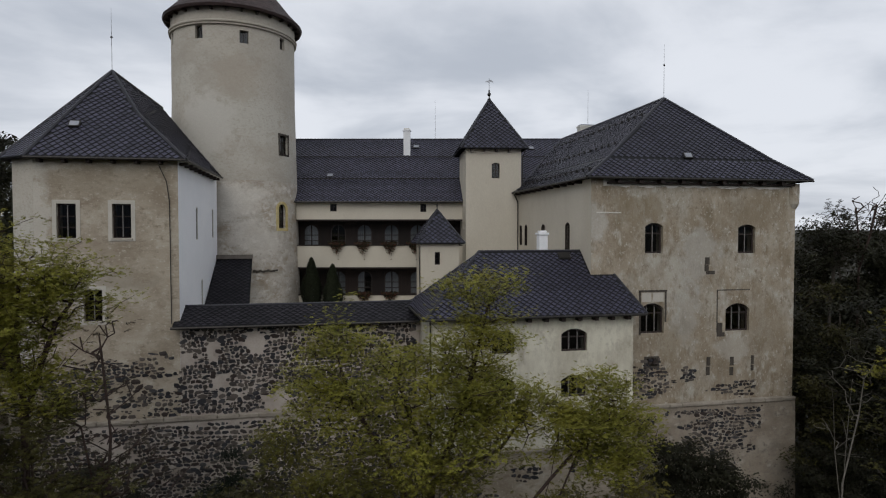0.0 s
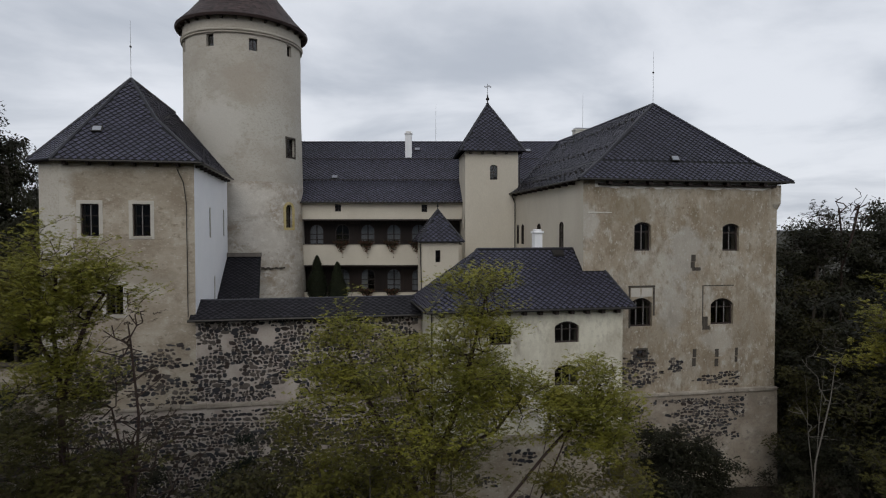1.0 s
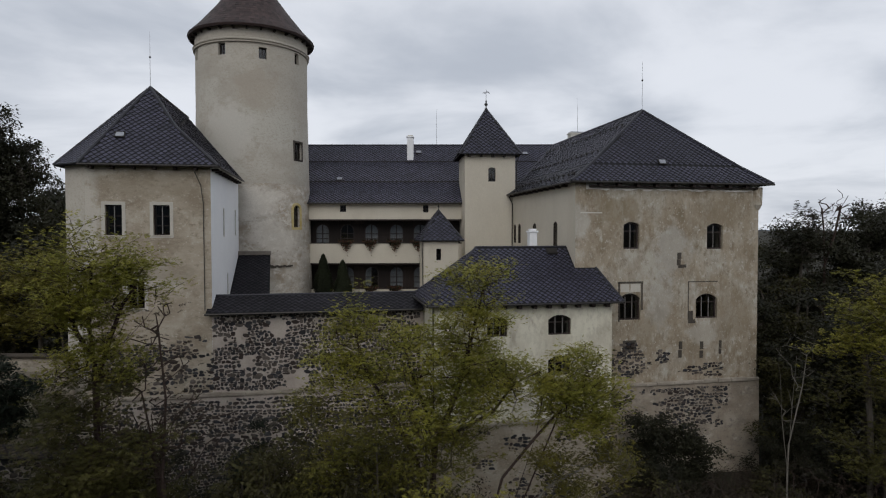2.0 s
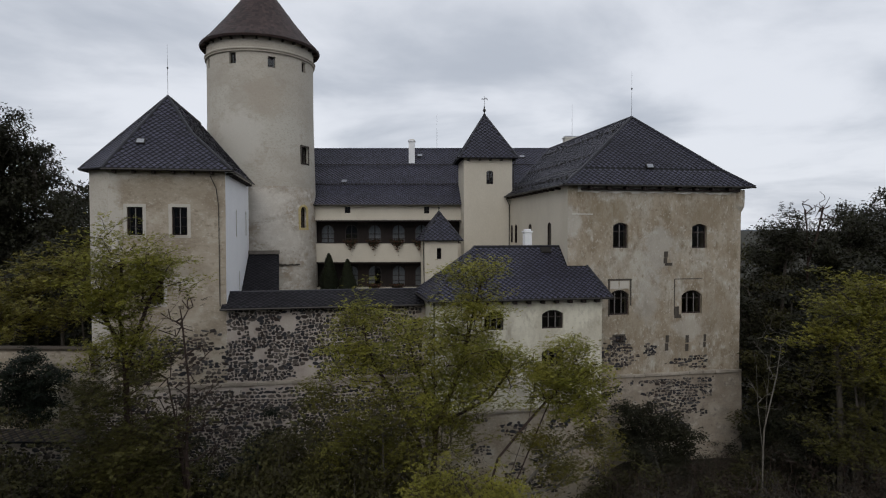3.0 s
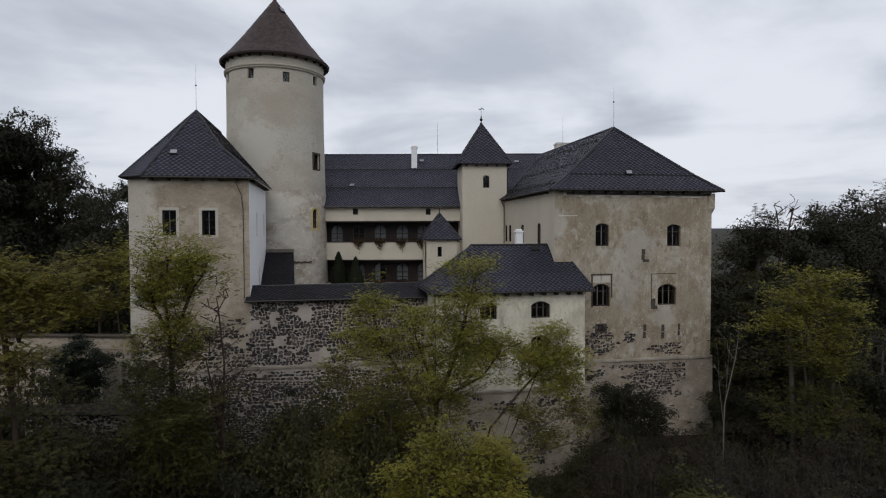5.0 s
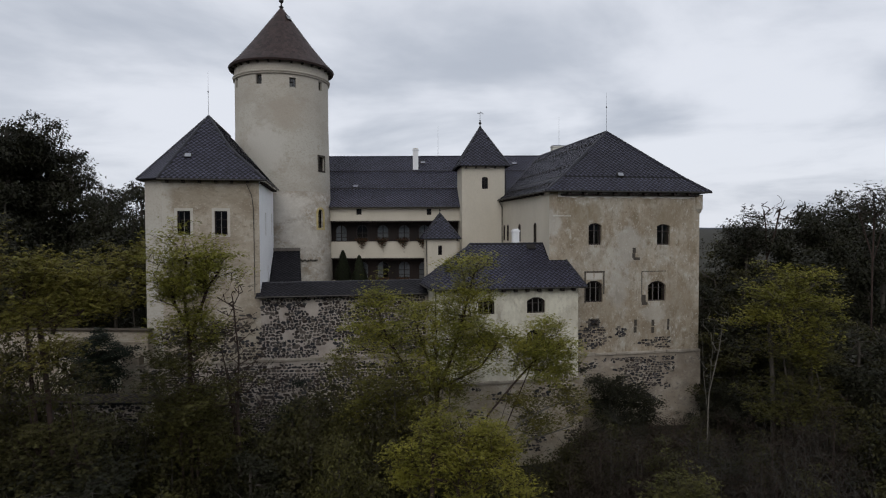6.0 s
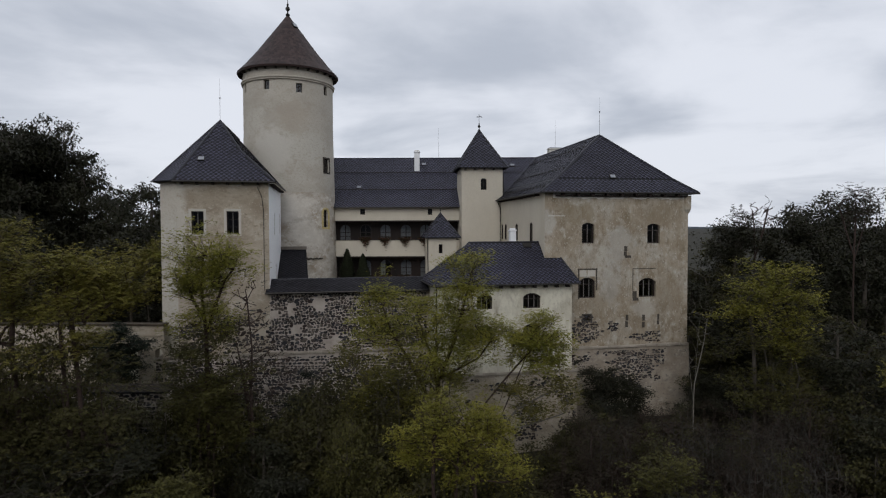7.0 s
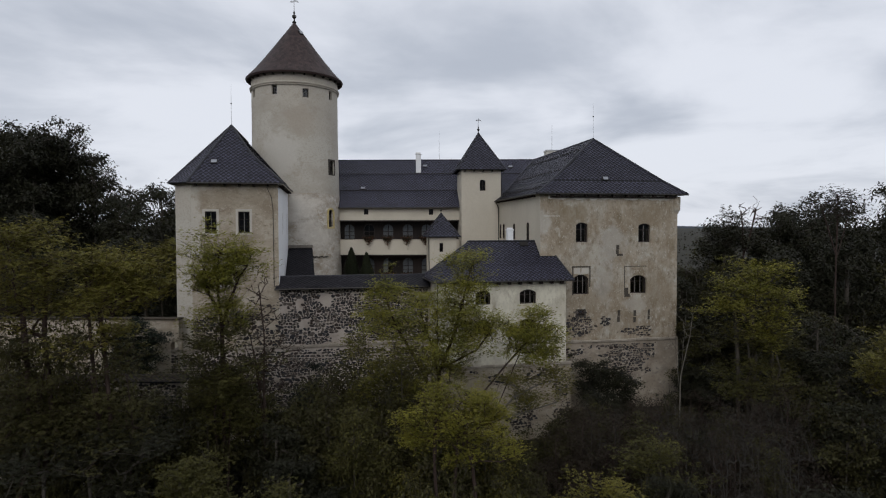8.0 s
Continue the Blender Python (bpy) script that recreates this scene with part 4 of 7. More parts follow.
for k in range(4):
    c, s = ((-e, -e), (e, -e), (e, e), (-e, e))[k], ((e, -e), (e, e), (-e, e), (-e, -e))[k]
    slope(stair, [(*c, 21.5), (*s, 21.5), (0, 0, 25.87)], a=0.215, step=0.19)
    ridges(stair, [((*c, 21.5), (0, 0, 25.87))], 0.09)
rafters(stair, s_front, 21.45, 1.0)

# turret
turret = castle_thing("stair_turret", "small square cream turret with a pointed slate roof", "turret", pose(-0.43, 42.74, 15 * 0.07, 0, 0, 9) @ Matrix.Scale(0.93, 4))
t_front = Line((-1.45, -1.45), (1.45, -1.45))
TW = [(1.05, 1.45, 12.5, 13.45, 0)]
part("front_wall", wall_mesh(t_front, 5, 14.1, TW, 0.4), CREAM, turret)
window(turret, t_front, TW[0], 0.12, 1, (0.5,), WOOD, 0.05)
part("side_wall", wall_mesh(Line((-1.45, 1.45), (-1.45, -1.45)), 5, 14.1, [(1.9, 2.2, 12.6, 13.4, 0)], 0.4), CREAM, turret)
part("side_wall", wall_mesh(Line((1.45, -1.45), (1.45, 1.45)), 5, 14.1, (), 0.4), CREAM, turret)
part("back_wall", wall_mesh(Line((1.45, 1.45), (-1.45, 1.45)), 5, 14.1, (), 0.4), CREAM, turret)
part("partition", wall_mesh(Line((1.0, -0.1), (-1.0, -0.1)), 5, 14.0, (), 0.1), WOOD, turret)
e = 1.85
for k in range(4):
    c, s = ((-e, -e), (e, -e), (e, e), (-e, e))[k], ((e, -e), (e, e), (-e, e), (-e, -e))[k]
    slope(turret, [(*c, 14.12), (*s, 14.12), (0, 0, 16.7)], a=0.215, step=0.19)
    ridges(turret, [((*c, 14.12), (0, 0, 16.7))], 0.08)

# rear wing
rear = castle_thing("rear_wing", "long cream rear wing with two dark galleries under slate", "castle wing", pose(0, 46.6, 15 * 0.068) @ Matrix.Scale(0.932, 4))
BX0, BX1 = -16.0, 10.0
b_line = Line((BX0, 0), (BX1, 0))
BW = [(-9.55 - BX0, -9.0 - BX0, 16.7, 17.32, 0), (-1.92 - BX0, -1.42 - BX0, 16.65, 17.3, 0)]
part("upper_wall", wall_mesh(b_line, 16.0, 17.6, BW, 0.4), CREAM, rear)
for o in BW:
    window(rear, b_line, o, 0.12, 2, (0.5,), WOOD, 0.05)
part("attic_partition", wall_mesh(Line((BX0, 1.3), (BX1, 1.3)), 16.05, 17.9, (), 0.1), WOOD, rear)
for z0, z1 in ((11.98, 13.8), (6.0, 9.6)):
    part("parapet", wall_mesh(b_line, z0, z1, (), 0.3), CREAM, rear)
g_line = Line((BX0, 1.6), (BX1, 1.6))
GW = [(x - 0.66 - BX0, x + 0.66 - BX0, za, zb, 0.6) for za, zb in ((13.3, 15.62), (9.1, 11.58)) for x in (-11.5, -9.15, -6.86, -4.5, -2.25, 0.0)]
part("gallery_wall", wall_mesh(g_line, 6, 16.0, GW, 0.4), BOARD, rear, "dark brown board cladding")
for o in GW:
    win = window(rear, g_line, o, 0.04, 2, (0.2, 0.4, 0.6), FRAMEB, 0.075, label="arched window with a dark frame and grey curtains")
    i = GW.index(o)
    if i not in (1, 5, 6, 11):
        for s0, s1 in ((o[0] + 0.03, (o[0] + o[1]) / 2 - 0.05), ((o[0] + o[1]) / 2 + 0.05, o[1] - 0.03)):
            if i == 8 and s0 > o[0] + 0.1:
                continue
            bm = bmesh.new()
            pts = [(s0 + (s1 - s0) * q / 6, 0.012 * (-1) ** q) for q in range(7)]
            for (a, d), (b, e) in zip(pts, pts[1:]):
                face(bm, [g_line.at(a, o[2] + 0.06, 0.14 + d), g_line.at(b, o[2] + 0.06, 0.14 + e), g_line.at(b, o[3] - 0.05, 0.14 + e), g_line.at(a, o[3] - 0.05, 0.14 + d)])
            part("curtain", bm, CURTAIN, win, "grey net curtain")
for z in (11.86, 15.9):
    bm = bmesh.new()
    bar(bm, b_line, 0.02, b_line.length - 0.02, z, z + 0.12, -0.03, 1.6)
    part("gallery_beam", bm, WOOD, rear)
for z in (13.8, 9.6):
    bm = bmesh.new()
    bar(bm, b_line, 0.02, b_line.length - 0.02, z, z + 0.07, -0.05, 0.36)
    part("parapet_rail", bm, WOOD, rear)
for z in (12.0, 8.0):
    bm = bmesh.new()
    bar(bm, b_line, 0.02, b_line.length - 0.02, z - 0.2, z, 0.32, 1.58)
    part("gallery_floor", bm, WOOD, rear)
slope(rear, [(BX0, -0.45, 17.5), (12.0, -0.45, 17.5), (12.0, 7.5, 23.9), (BX0, 7.5, 23.9)])
slope(rear, [(12.0, 15.45, 17.5), (BX0, 15.45, 17.5), (BX0, 7.5, 23.9), (12.0, 7.5, 23.9)])
ridges(rear, [((BX0, 7.5, 23.9), (12.0, 7.5, 23.9))], 0.1)
part("back_wall", wall_mesh(Line((BX1, 4.2), (BX0, 4.2)), 6, 17.6, (), 0.3), WOOD, rear)
for z, v in ((19.55, 2.1), (21.8, 4.9)):
    bm = bmesh.new()
    tube(bm, (BX0, v - 0.06, z + 0.10), (11.5, v - 0.06, z + 0.10), 0.045, 0.045, 6)
    part("snow_rail", bm, METAL, rear)
bm = bmesh.new()
tube(bm, (BX0, -0.55, 17.47), (1.6, -0.55, 17.47), 0.07, 0.07, 8)
part("gutter", bm, METAL, rear)
rn = Vector((1, 0, 0)).cross(Vector((0, 7.95, 6.4))).normalized()
ry = rn.cross(Vector((1, 0, 0)))
for x, v in ((-10.0, 2.55), (-2.55, 6.35), (8.3, 6.15)):
    skylight(rear, (x, v, 17.5 + (v + 0.45) * 0.805), (1, 0, 0), ry, rn, 0.6, 0.5)


def chimney(name, m, w, d, h, material, cap_mat, label):
    t = thing(name, m, label, "chimney")
    bm = bmesh.new()
    box(bm, (-w / 2, -d / 2, -1.2), (w / 2, d / 2, h - 0.25), 0.02)
    part("shaft", bm, material, t)
    bm = bmesh.new()
    box(bm, (-w / 2 - 0.06, -d / 2 - 0.06, h - 0.25), (w / 2 + 0.06, d / 2 + 0.06, h - 0.12), 0.02)
    part("collar", bm, material, t)
    bm = bmesh.new()
    box(bm, (-w / 2 + 0.04, -d / 2 + 0.04, h - 0.12), (w / 2 - 0.04, d / 2 - 0.04, h), 0.03)
    part("cap", bm, cap_mat, t)
    return t


chimney("chimney", pose(-3.14, 51.75, 21.7), 0.58, 0.58, 2.25, WHITEP, TRIM, "tall slim white chimney on the rear slate roof")
chimney("chimney", pose(12.35, 50.6, 22.3, 0, 0, 10.76), 1.7, 0.7, 1.75, TRIM, STEEL, "broad grey chimney behind a slate roof ridge")
chimney("chimney", CASTLE @ pose(5.55, -0.9, 13.4), 0.5, 0.5, 1.65, WHITEP, WHITEP, "small white chimney above the annex roof")

rod("lightning_rod", CASTLE @ pose(-18.1, 3.1, 23.85), 3.5, "thin lightning rod on a hipped roof peak", 0.55)
rod("lightning_rod", CASTLE @ pose(14.05, 0.8, 23.15), 3.4, "thin lightning rod on a hipped roof peak", 0.62)
rod("lightning_rod", pose(-0.7, 53.6, 23.3), 3.5, "thin lightning rod on the rear roof ridge")
rod("lightning_rod", pose(12.3, 50.5, 23.7), 3.4, "thin lightning rod beside the broad chimney")


def vane(name, m, s, label):
    """A turned finial with a rod and a small pennant."""
    t = thing(name, m, label, "weather vane")
    bm = bmesh.new()
    lathe(bm, [(0.16 * s, 0), (0.2 * s, 0.1 * s), (0.07 * s, 0.22 * s), (0.06 * s, 0.4 * s), (0.2 * s, 0.55 * s), (0.2 * s, 0.68 * s), (0.06 * s, 0.85 * s), (0.1 * s, 0.98 * s), (0.03 * s, 1.15 * s), (0.02 * s, 1.2 * s)], 16)
    part("finial", bm, METAL, t)
    bm = bmesh.new()
    tube(bm, (0, 0, 1.1 * s), (0, 0, 2.35 * s), 0.028 * s, 0.018 * s, 6)
    part("spindle", bm, METAL, t)
    bm = bmesh.new()
    pts = [(-0.42, 1.98), (-0.1, 1.9), (0.12, 2.02), (0.45, 1.86), (0.38, 2.06), (0.1, 2.2), (-0.12, 2.06), (-0.3, 2.12)]
    f = face(bm, [(x * s, -0.012, z * s) for x, z in pts])
    ext = bmesh.ops.extrude_face_region(bm, geom=[f])
    bmesh.ops.translate(bm, verts=[v for v in ext["geom"] if isinstance(v, bmesh.types.BMVert)], vec=(0, 0.024, 0))
    part("pennant", bm, STEEL, t, "grey metal pennant")
    return t


vane("weather_vane", pose(3.62, 46.7, 25.3), 0.72, "ornate metal weather vane on the stair tower")
vane("weather_vane", pose(TC[0], TC[1], 37.25), 1.15, "tall finial with a metal pennant on the keep")
bm = bmesh.new()
lathe(bm, [(0.07, 0), (0.03, 0.25), (0.09, 0.36), (0.02, 0.5), (0.01, 0.75)], 10)
part("finial", bm, METAL, turret).location = (0, 0, 16.65)
cn = Vector((math.cos(radians(-38)) * 0.8, math.sin(radians(-38)) * 0.8, 0.6)).normalized()
cx = Vector((0, 0, 1)).cross(cn).normalized()
skylight(tower, (1.05 * math.cos(radians(-38)), 1.05 * math.sin(radians(-38)), 36.0), cx, cn.cross(cx), cn, 0.5, 0.6)

# lean-to between the left wing and the keep
leanto = castle_thing("lean_to", "steep slated lean-to roof beside the white wall", "lean-to")
slope(leanto, [(-14.0, 5.2, 9.9), (-11.25, 5.2, 9.9), (-11.65, 10.3, 13.15), (-14.0, 10.3, 13.15)], BLACK_SLATE)
part("side_wall", wall_mesh(Line((-11.45, 5.3), (-11.8, 10.3)), 5.2, 9.85, (), 0.3), WHITE, leanto)
bm = bmesh.new()
box(bm, (-14.0, 10.05, 13.1), (-11.6, 10.45, 13.4), 0.02)
part("flashing", bm, PIPE, leanto, "brown flashing along the top")

# gutters, pipes and beams
bm = bmesh.new()
tube(bm, (-14.35, -0.55, 10.02), (-1.45, -0.55, 10.02), 0.07, 0.07, 8)
part("gutter", bm, METAL, curtain)
for p, pts in ((left, [(-14.9, -0.12, 18.4), (-14.55, -0.12, 17.6), (-14.42, -0.1, 16.5), (-14.40, -0.1, 10.2)]),
               (right, [(7.35, 10.0, 17.8), (7.62, 9.95, 17.2), (7.62, 9.95, 12)]),
               (annex, [(-1.45, -4.25, 10.6), (-1.42, -4.22, 3)]),
               (stair, [(2.45, -2.6, 21.4), (2.3, -2.27, 20.8), (2.28, -2.27, 12.0)]),
               (turret, [(-1.6, -1.55, 14.0), (-1.5, -1.52, 9)])):
    bm = bmesh.new()
    for a, b in zip(pts, pts[1:]):
        tube(bm, a, b, 0.024 if p is left else 0.04, None, 8)
    part("downpipe", bm, METAL, p)
for p, a, b in ((left, (-21.0, -0.56, 18.66), (-13.5, -0.56, 18.66)), (left, (-13.44, -0.5, 18.66), (-13.44, 9.6, 18.66)), (right, (7.24, -3.0, 17.9), (7.24, 10.2, 17.9)),
                (right, (7.3, -3.06, 17.9), (21.3, -3.06, 17.9)), (annex, (-1.8, -4.7, 10.68), (9.95, -4.7, 10.68)), (annex, (-1.86, -4.64, 10.68), (-1.86, 2.3, 10.68))):
    bm = bmesh.new()
    tube(bm, a, b, 0.06, 0.06, 8)
    part("gutter", bm, METAL, p)
bm = bmesh.new()
bar(bm, r_front, 0.9, 12.7, 17.60, 17.74, -0.16, -0.01)
part("eaves_beam", bm, WOOD, right)
bm = bmesh.new()
s, r, rim = 0.7, random.Random(5), []
while s < 12.7:
    rim.append((s, r.uniform(17.40, 17.55)))
    s += r.uniform(0.12, 0.5)
rows = [[bm.verts.new(r_front.at(s, z, d)) for s, z in rim] for d in (-0.010, 0.0)]
tops = [[bm.verts.new(r_front.at(s, 17.88, d)) for s, z in rim] for d in (-0.010, 0.0)]
for k in range(len(rim) - 1):
    bm.faces.new((rows[0][k], rows[0][k + 1], tops[0][k + 1], tops[0][k]))
    bm.faces.new((rows[0][k + 1], rows[0][k], rows[1][k], rows[1][k + 1]))
    bm.faces.new((tops[0][k], tops[0][k + 1], tops[1][k + 1], tops[1][k]))
part("eaves_band", bm, TRIM, right, "white plaster band under the eaves")
bm = bmesh.new()
lathe(bm, [(0.02, -0.6), (0.14, -0.5), (0.3, -0.25), (0.42, 0), (0.44, 0.5), (0.44, 1.15)], 12)
part("corbel", bm, OLD, right).location = (20.45, RV + 0.25, 16.6)
# snow guards on the right wing's courtyard slope
for u, z, v1 in ((7.9, 18.42, 9.8), (10.1, 20.06, 12.5), (12.6, 22.08, 15.5)):
    bm = bmesh.new()
    tube(bm, (u, -2.2 + (u - 7.9) * 0.6, z + 0.14), (u, v1, z + 0.14), 0.022, 0.022, 6)
    part("snow_rail", bm, METAL, right)
    v = -2.0 + (u - 7.9) * 0.6
    while v < v1:
        bm = bmesh.new()
        box(bm, (u - 0.06, v - 0.03, z - 0.02), (u + 0.04, v + 0.03, z + 0.17))
        part("snow_guard", bm, METAL, right)
        v += 0.85

# marks on the right wing's front
rough = [(10.63 - 7.74, 9.2, 0.10, 2.5), (12.20 - 7.74, 9.9, 0.10, 1.8)]
for s, z, w, h in rough:
    bm = bmesh.new()
    bar(bm, r_front, s, s + w, z, z + h, -0.03, 0.02)
    part("old_jamb", bm, BARK, right, "exposed brown sandstone jamb")
bm = bmesh.new()
bar(bm, r_front, 10.61 - 7.74, 12.32 - 7.74, 11.60, 11.71, -0.03, 0.02)
part("old_lintel", bm, BARK, right, "exposed brown sandstone lintel")
for s0, s1 in ((3.05, 3.62), (3.74, 4.38)):
    bm = bmesh.new()
    bar(bm, r_front, s0, s1, 11.05, 11.56, -0.012, 0.02)
    part("infill_panel", bm, PALER, right, "pale plaster infill")
for s0, s1, z0, z1 in ((7.72, 7.79, 9.35, 11.62), (7.72, 9.85, 11.6, 11.66), (7.72, 8.1, 9.2, 9.75), (7.75, 8.25, 8.95, 9.2)):
    bm = bmesh.new()
    bar(bm, r_front, s0, s1, z0, z1, -0.012, 0.02)
    part("old_jamb", bm, BARK, right)
for s, z, w, h in ((6.95, 13.1, 0.28, 0.42), (6.92, 12.72, 0.26, 0.36), (7.02, 12.55, 0.55, 0.2), (7.12, 7.3, 0.24, 0.5), (7.08, 6.75, 0.24, 0.5), (8.62, 7.25, 0.24, 0.5), (8.6, 6.68, 0.24, 0.48),
                   (10.0, 7.28, 0.18, 0.5), (9.98, 6.9, 0.18, 0.34)):
    bm = bmesh.new()
    bar(bm, r_front, s, s + w, z, z + h, -0.02, 0.02)
    part("bare_brick", bm, BARK, right, "bare brown brick in the plaster")
bm = bmesh.new()
bar(bm, r_front, 0.3, 1.75, 16.0, 16.06, -0.03, 0.0)
part("crack_ridge", bm, TRIM, right)
bm = ring_mesh(r_front, (3.22, 4.13, 7.30, 7.98), (3.35, 4.0, 7.42, 7.86), 0, 0, -0.03, 0.2)
part("vent_frame", bm, BARK, right)

# stonework
wn_ = noise.noise


def wall_place(line, depth):
    return lambda s, z: line.matrix(s, z, depth)


BLANKS = ((3.7, 9.2, 0.5, 0.7), (1.6, 8.7, 0.35, 0.55), (1.9, 7.1, 0.4, 0.3), (4.9, 5.8, 0.8, 0.55), (0.1, 8.2, 0.7, 0.4))


def keep_curtain(s, z, r):
    """Stones show but where plaster still covers them."""
    bare = min(math.hypot((s - a) / c, (z - b) / d) for a, b, c, d in BLANKS)
    return bare + 0.5 * wn_(Vector((s * 1.1, z * 1.3, 4))) > 1.0 and r.random() < 0.96


rubble(curtain, wall_place(c_front, 0.0), (-0.1, 12.5), (LEDGE + 0.2, 9.98), keep_curtain, single=300, seed=3)


def keep_left(s, z, r):
    return z < 8.5 + 1.3 * wn_(Vector((s * 0.5, z * 0.6, 9))) - 0.3 * max(0, 4.5 - s) and wn_(Vector((s * 0.9, z * 1.2, 31))) < 0.22 and r.random() < 0.9


rubble(left, wall_place(l_front, 0.0), (0.0, 6.85), (LEDGE + 0.1, 9.8), keep_left, (0.12, 0.24), seed=4, long=(0.9, 2.4), gap=0.035)


def keep_right(s, z, r):
    q = wn_(Vector((s * 0.45 + 5, z * 0.7, 2)))
    near = min(math.hypot((s - 3.4) / 1.5, (z - 6.6) / 0.9), math.hypot((s - 8.6) / 1.6, (z - 6.0) / 0.5), math.hypot((s - 6.0) / 0.4, (z - 6.9) / 0.5))
    return near + 1.1 * q + r.uniform(-0.2, 0.2) < 1.0 and r.random() < 0.85


rubble(right, wall_place(r_front, 0.0), (0.3, 12.0), (LEDGE + 0.2, 8.2), keep_right, (0.10, 0.19), seed=5, long=(0.9, 2.8), gap=0.03)


def base_place(u0, v):
    def f(s, z):
        d = (LEDGE - z) / 11.1
        return Matrix.Translation((u0 + s, v - 0.15 - 0.27 * d, z)) @ pose(0, 0, 0, -1.4)
    return f


rubble(base, base_place(-22.6, 0.0), (0, 21.0), (-1.5, LEDGE - 0.2), lambda s, z, r: wn_(Vector((s * 0.3, z * 0.45, 14))) < 0.34 and r.random() < 0.96, (0.11, 0.21), seed=6, long=(1.0, 2.6), gap=0.028)


def keep_base(s, z, r):
    near = min(math.hypot((s - 8.6) / 2.6, (z - 3.6) / 1.5), math.hypot((s - 2.2) / 1.6, (z - 4.3) / 0.9), math.hypot((s - 7.0) / 3.5, (z - 4.75) / 0.35))
    return near + 1.3 * wn_(Vector((s * 0.5, z * 1.3, 21))) + r.uniform(-0.15, 0.15) < 0.95 and r.random() < 0.85


rubble(base, base_place(7.0, RV), (0, 13.4), (-1.5, LEDGE - 0.2), keep_base, (0.10, 0.19), seed=7, long=(0.9, 3.0), gap=0.03)
rubble(base, lambda s, z: Matrix.Translation((-1.5 + s, AV - 0.2 - 0.028 * (3.7 - z), z)) @ pose(0, 0, 0, -1.4), (0, 11.2), (-1.5, 3.5), lambda s, z, r: wn_(Vector((s * 0.5, z * 0.8, 44))) < -0.32 + 0.035 * s and r.random() < 0.8, (0.10, 0.19), seed=12, long=(0.9, 2.6), gap=0.04)
for u0, u1, v, top in ((-22.7, -1.35, -0.2, LEDGE), (6.95, 20.75, RV - 0.2, LEDGE), (-1.6, 9.85, AV - 0.25, 3.7)):
    r = random.Random(int(u1 * 10))
    u = u0
    while u < u1 - 0.2:
        w = min(r.uniform(0.7, 1.4), u1 - u)
        bm = bmesh.new()
        h = r.uniform(0.16, 0.24)
        box(bm, (u + 0.01, v - r.uniform(0.02, 0.08), top - 0.02), (u + w - 0.01, v + 0.19, top + h), 0.03)
        part("ledge_stone", bm, SAND, base)
        u += w


# flower boxes, cypresses
def flower_box():
    t = thing("flower_box", Matrix(), "gallery flower box with trailing red and green plants", "flower box", "flower boxes on the galleries")
    bm = bmesh.new()
    box(bm, (-0.5, -0.22, 0), (0.5, 0.0, 0.2), 0.02)
    part("trough", bm, WOOD, t)
    r = random.Random(2)
    for nm, mt, n in (("foliage", LEAF_D, 260), ("blossoms", REDS, 200)):
        verts, faces = [], []
        for _ in range(n):
            x = r.gauss(0, 0.3)
            hang = abs(r.gauss(0, 0.42)) * max(0.2, 1 - abs(x) * 1.4)
            c = Vector((x, -0.18 - abs(r.gauss(0, 0.07)), 0.28 - hang + r.uniform(0, 0.15)))
            f = Vector((r.uniform(-1, 1), r.uniform(-1, 0.3), r.uniform(-1, 0.6))).normalized() * 0.09
            w = f.cross(Vector((r.uniform(-1, 1), 1, r.uniform(-1, 1)))).normalized() * 0.05
            k = len(verts)
            verts += [c - w, c + f, c + w, c - f * 0.3]
            faces.append((k, k + 1, k + 2, k + 3))
        me = bpy.data.meshes.new(nm)
        me.from_pydata(verts, [], faces)
        me.materials.append(mt)
        ob = new("plant", me)
        ob.parent = t
        tagged(ob, "red blossoms" if nm == "blossoms" else "trailing green foliage", "", "", "stuff")
    return t


FB = flower_box()
for k, (x, z) in enumerate(((-8.35, 13.82), (-6.3, 13.82), (-4.2, 13.82), (-2.2, 13.82), (-6.25, 9.9), (-4.2, 9.9))):
    m = pose(x, 46.55, z)
    if k:
        copy_thing(FB, m)
    else:
        FB.matrix_world = m

# gateway wall west of the left wing
gate = thing("gate_wall", pose(0, 28.9, 0), "pale plastered gateway wall with an arched opening", "wall")
gl = Line((-46, 0.8), (-21.3, 0.0))
GO = [(21.4, 22.7, 3.4, 6.15, 0.45), (24.0, 24.6, 3.4, 6.0, 0.3)]
part("wall", wall_mesh(gl, -3.0, 7.75, GO, 0.7), TAN, gate)
bm = bmesh.new()
bar(bm, gl, 0, gl.length, 7.75, 7.86, -0.10, 0.85)
part("coping", bm, MOSSY, gate, "thin dark coping")
bm = bmesh.new()
bar(bm, gl, 0, gl.length, 6.95, 7.03, -0.05, 0.0)
part("string_course", bm, TAN, gate)
part("back_wall", wall_mesh(Line((-46, 4.8), (-22.0, 4.8)), -3.0, 6.5, (), 0.5), PALE, gate)
low = thing("terrace_wall", pose(0, 23.6, 0), "low rubble terrace wall with a mossy tiled coping", "wall")
tl = Line((-42, 0), (-18.6, 0))
part("wall", wall_mesh(tl, -8.0, 4.2, (), 0.7, True), MORTAR, low)
rubble(low, wall_place(tl, 0.0), (10, 23.2), (-1, 4.1), lambda s, z, r: r.random() < 0.85, seed=9)
slope(low, [(-42.1, -0.3, 4.2), (-18.4, -0.3, 4.2), (-18.4, 0.8, 4.5), (-42.1, 0.8, 4.5)], MOSSY)

# ---------------------------------------------------------------- vegetation


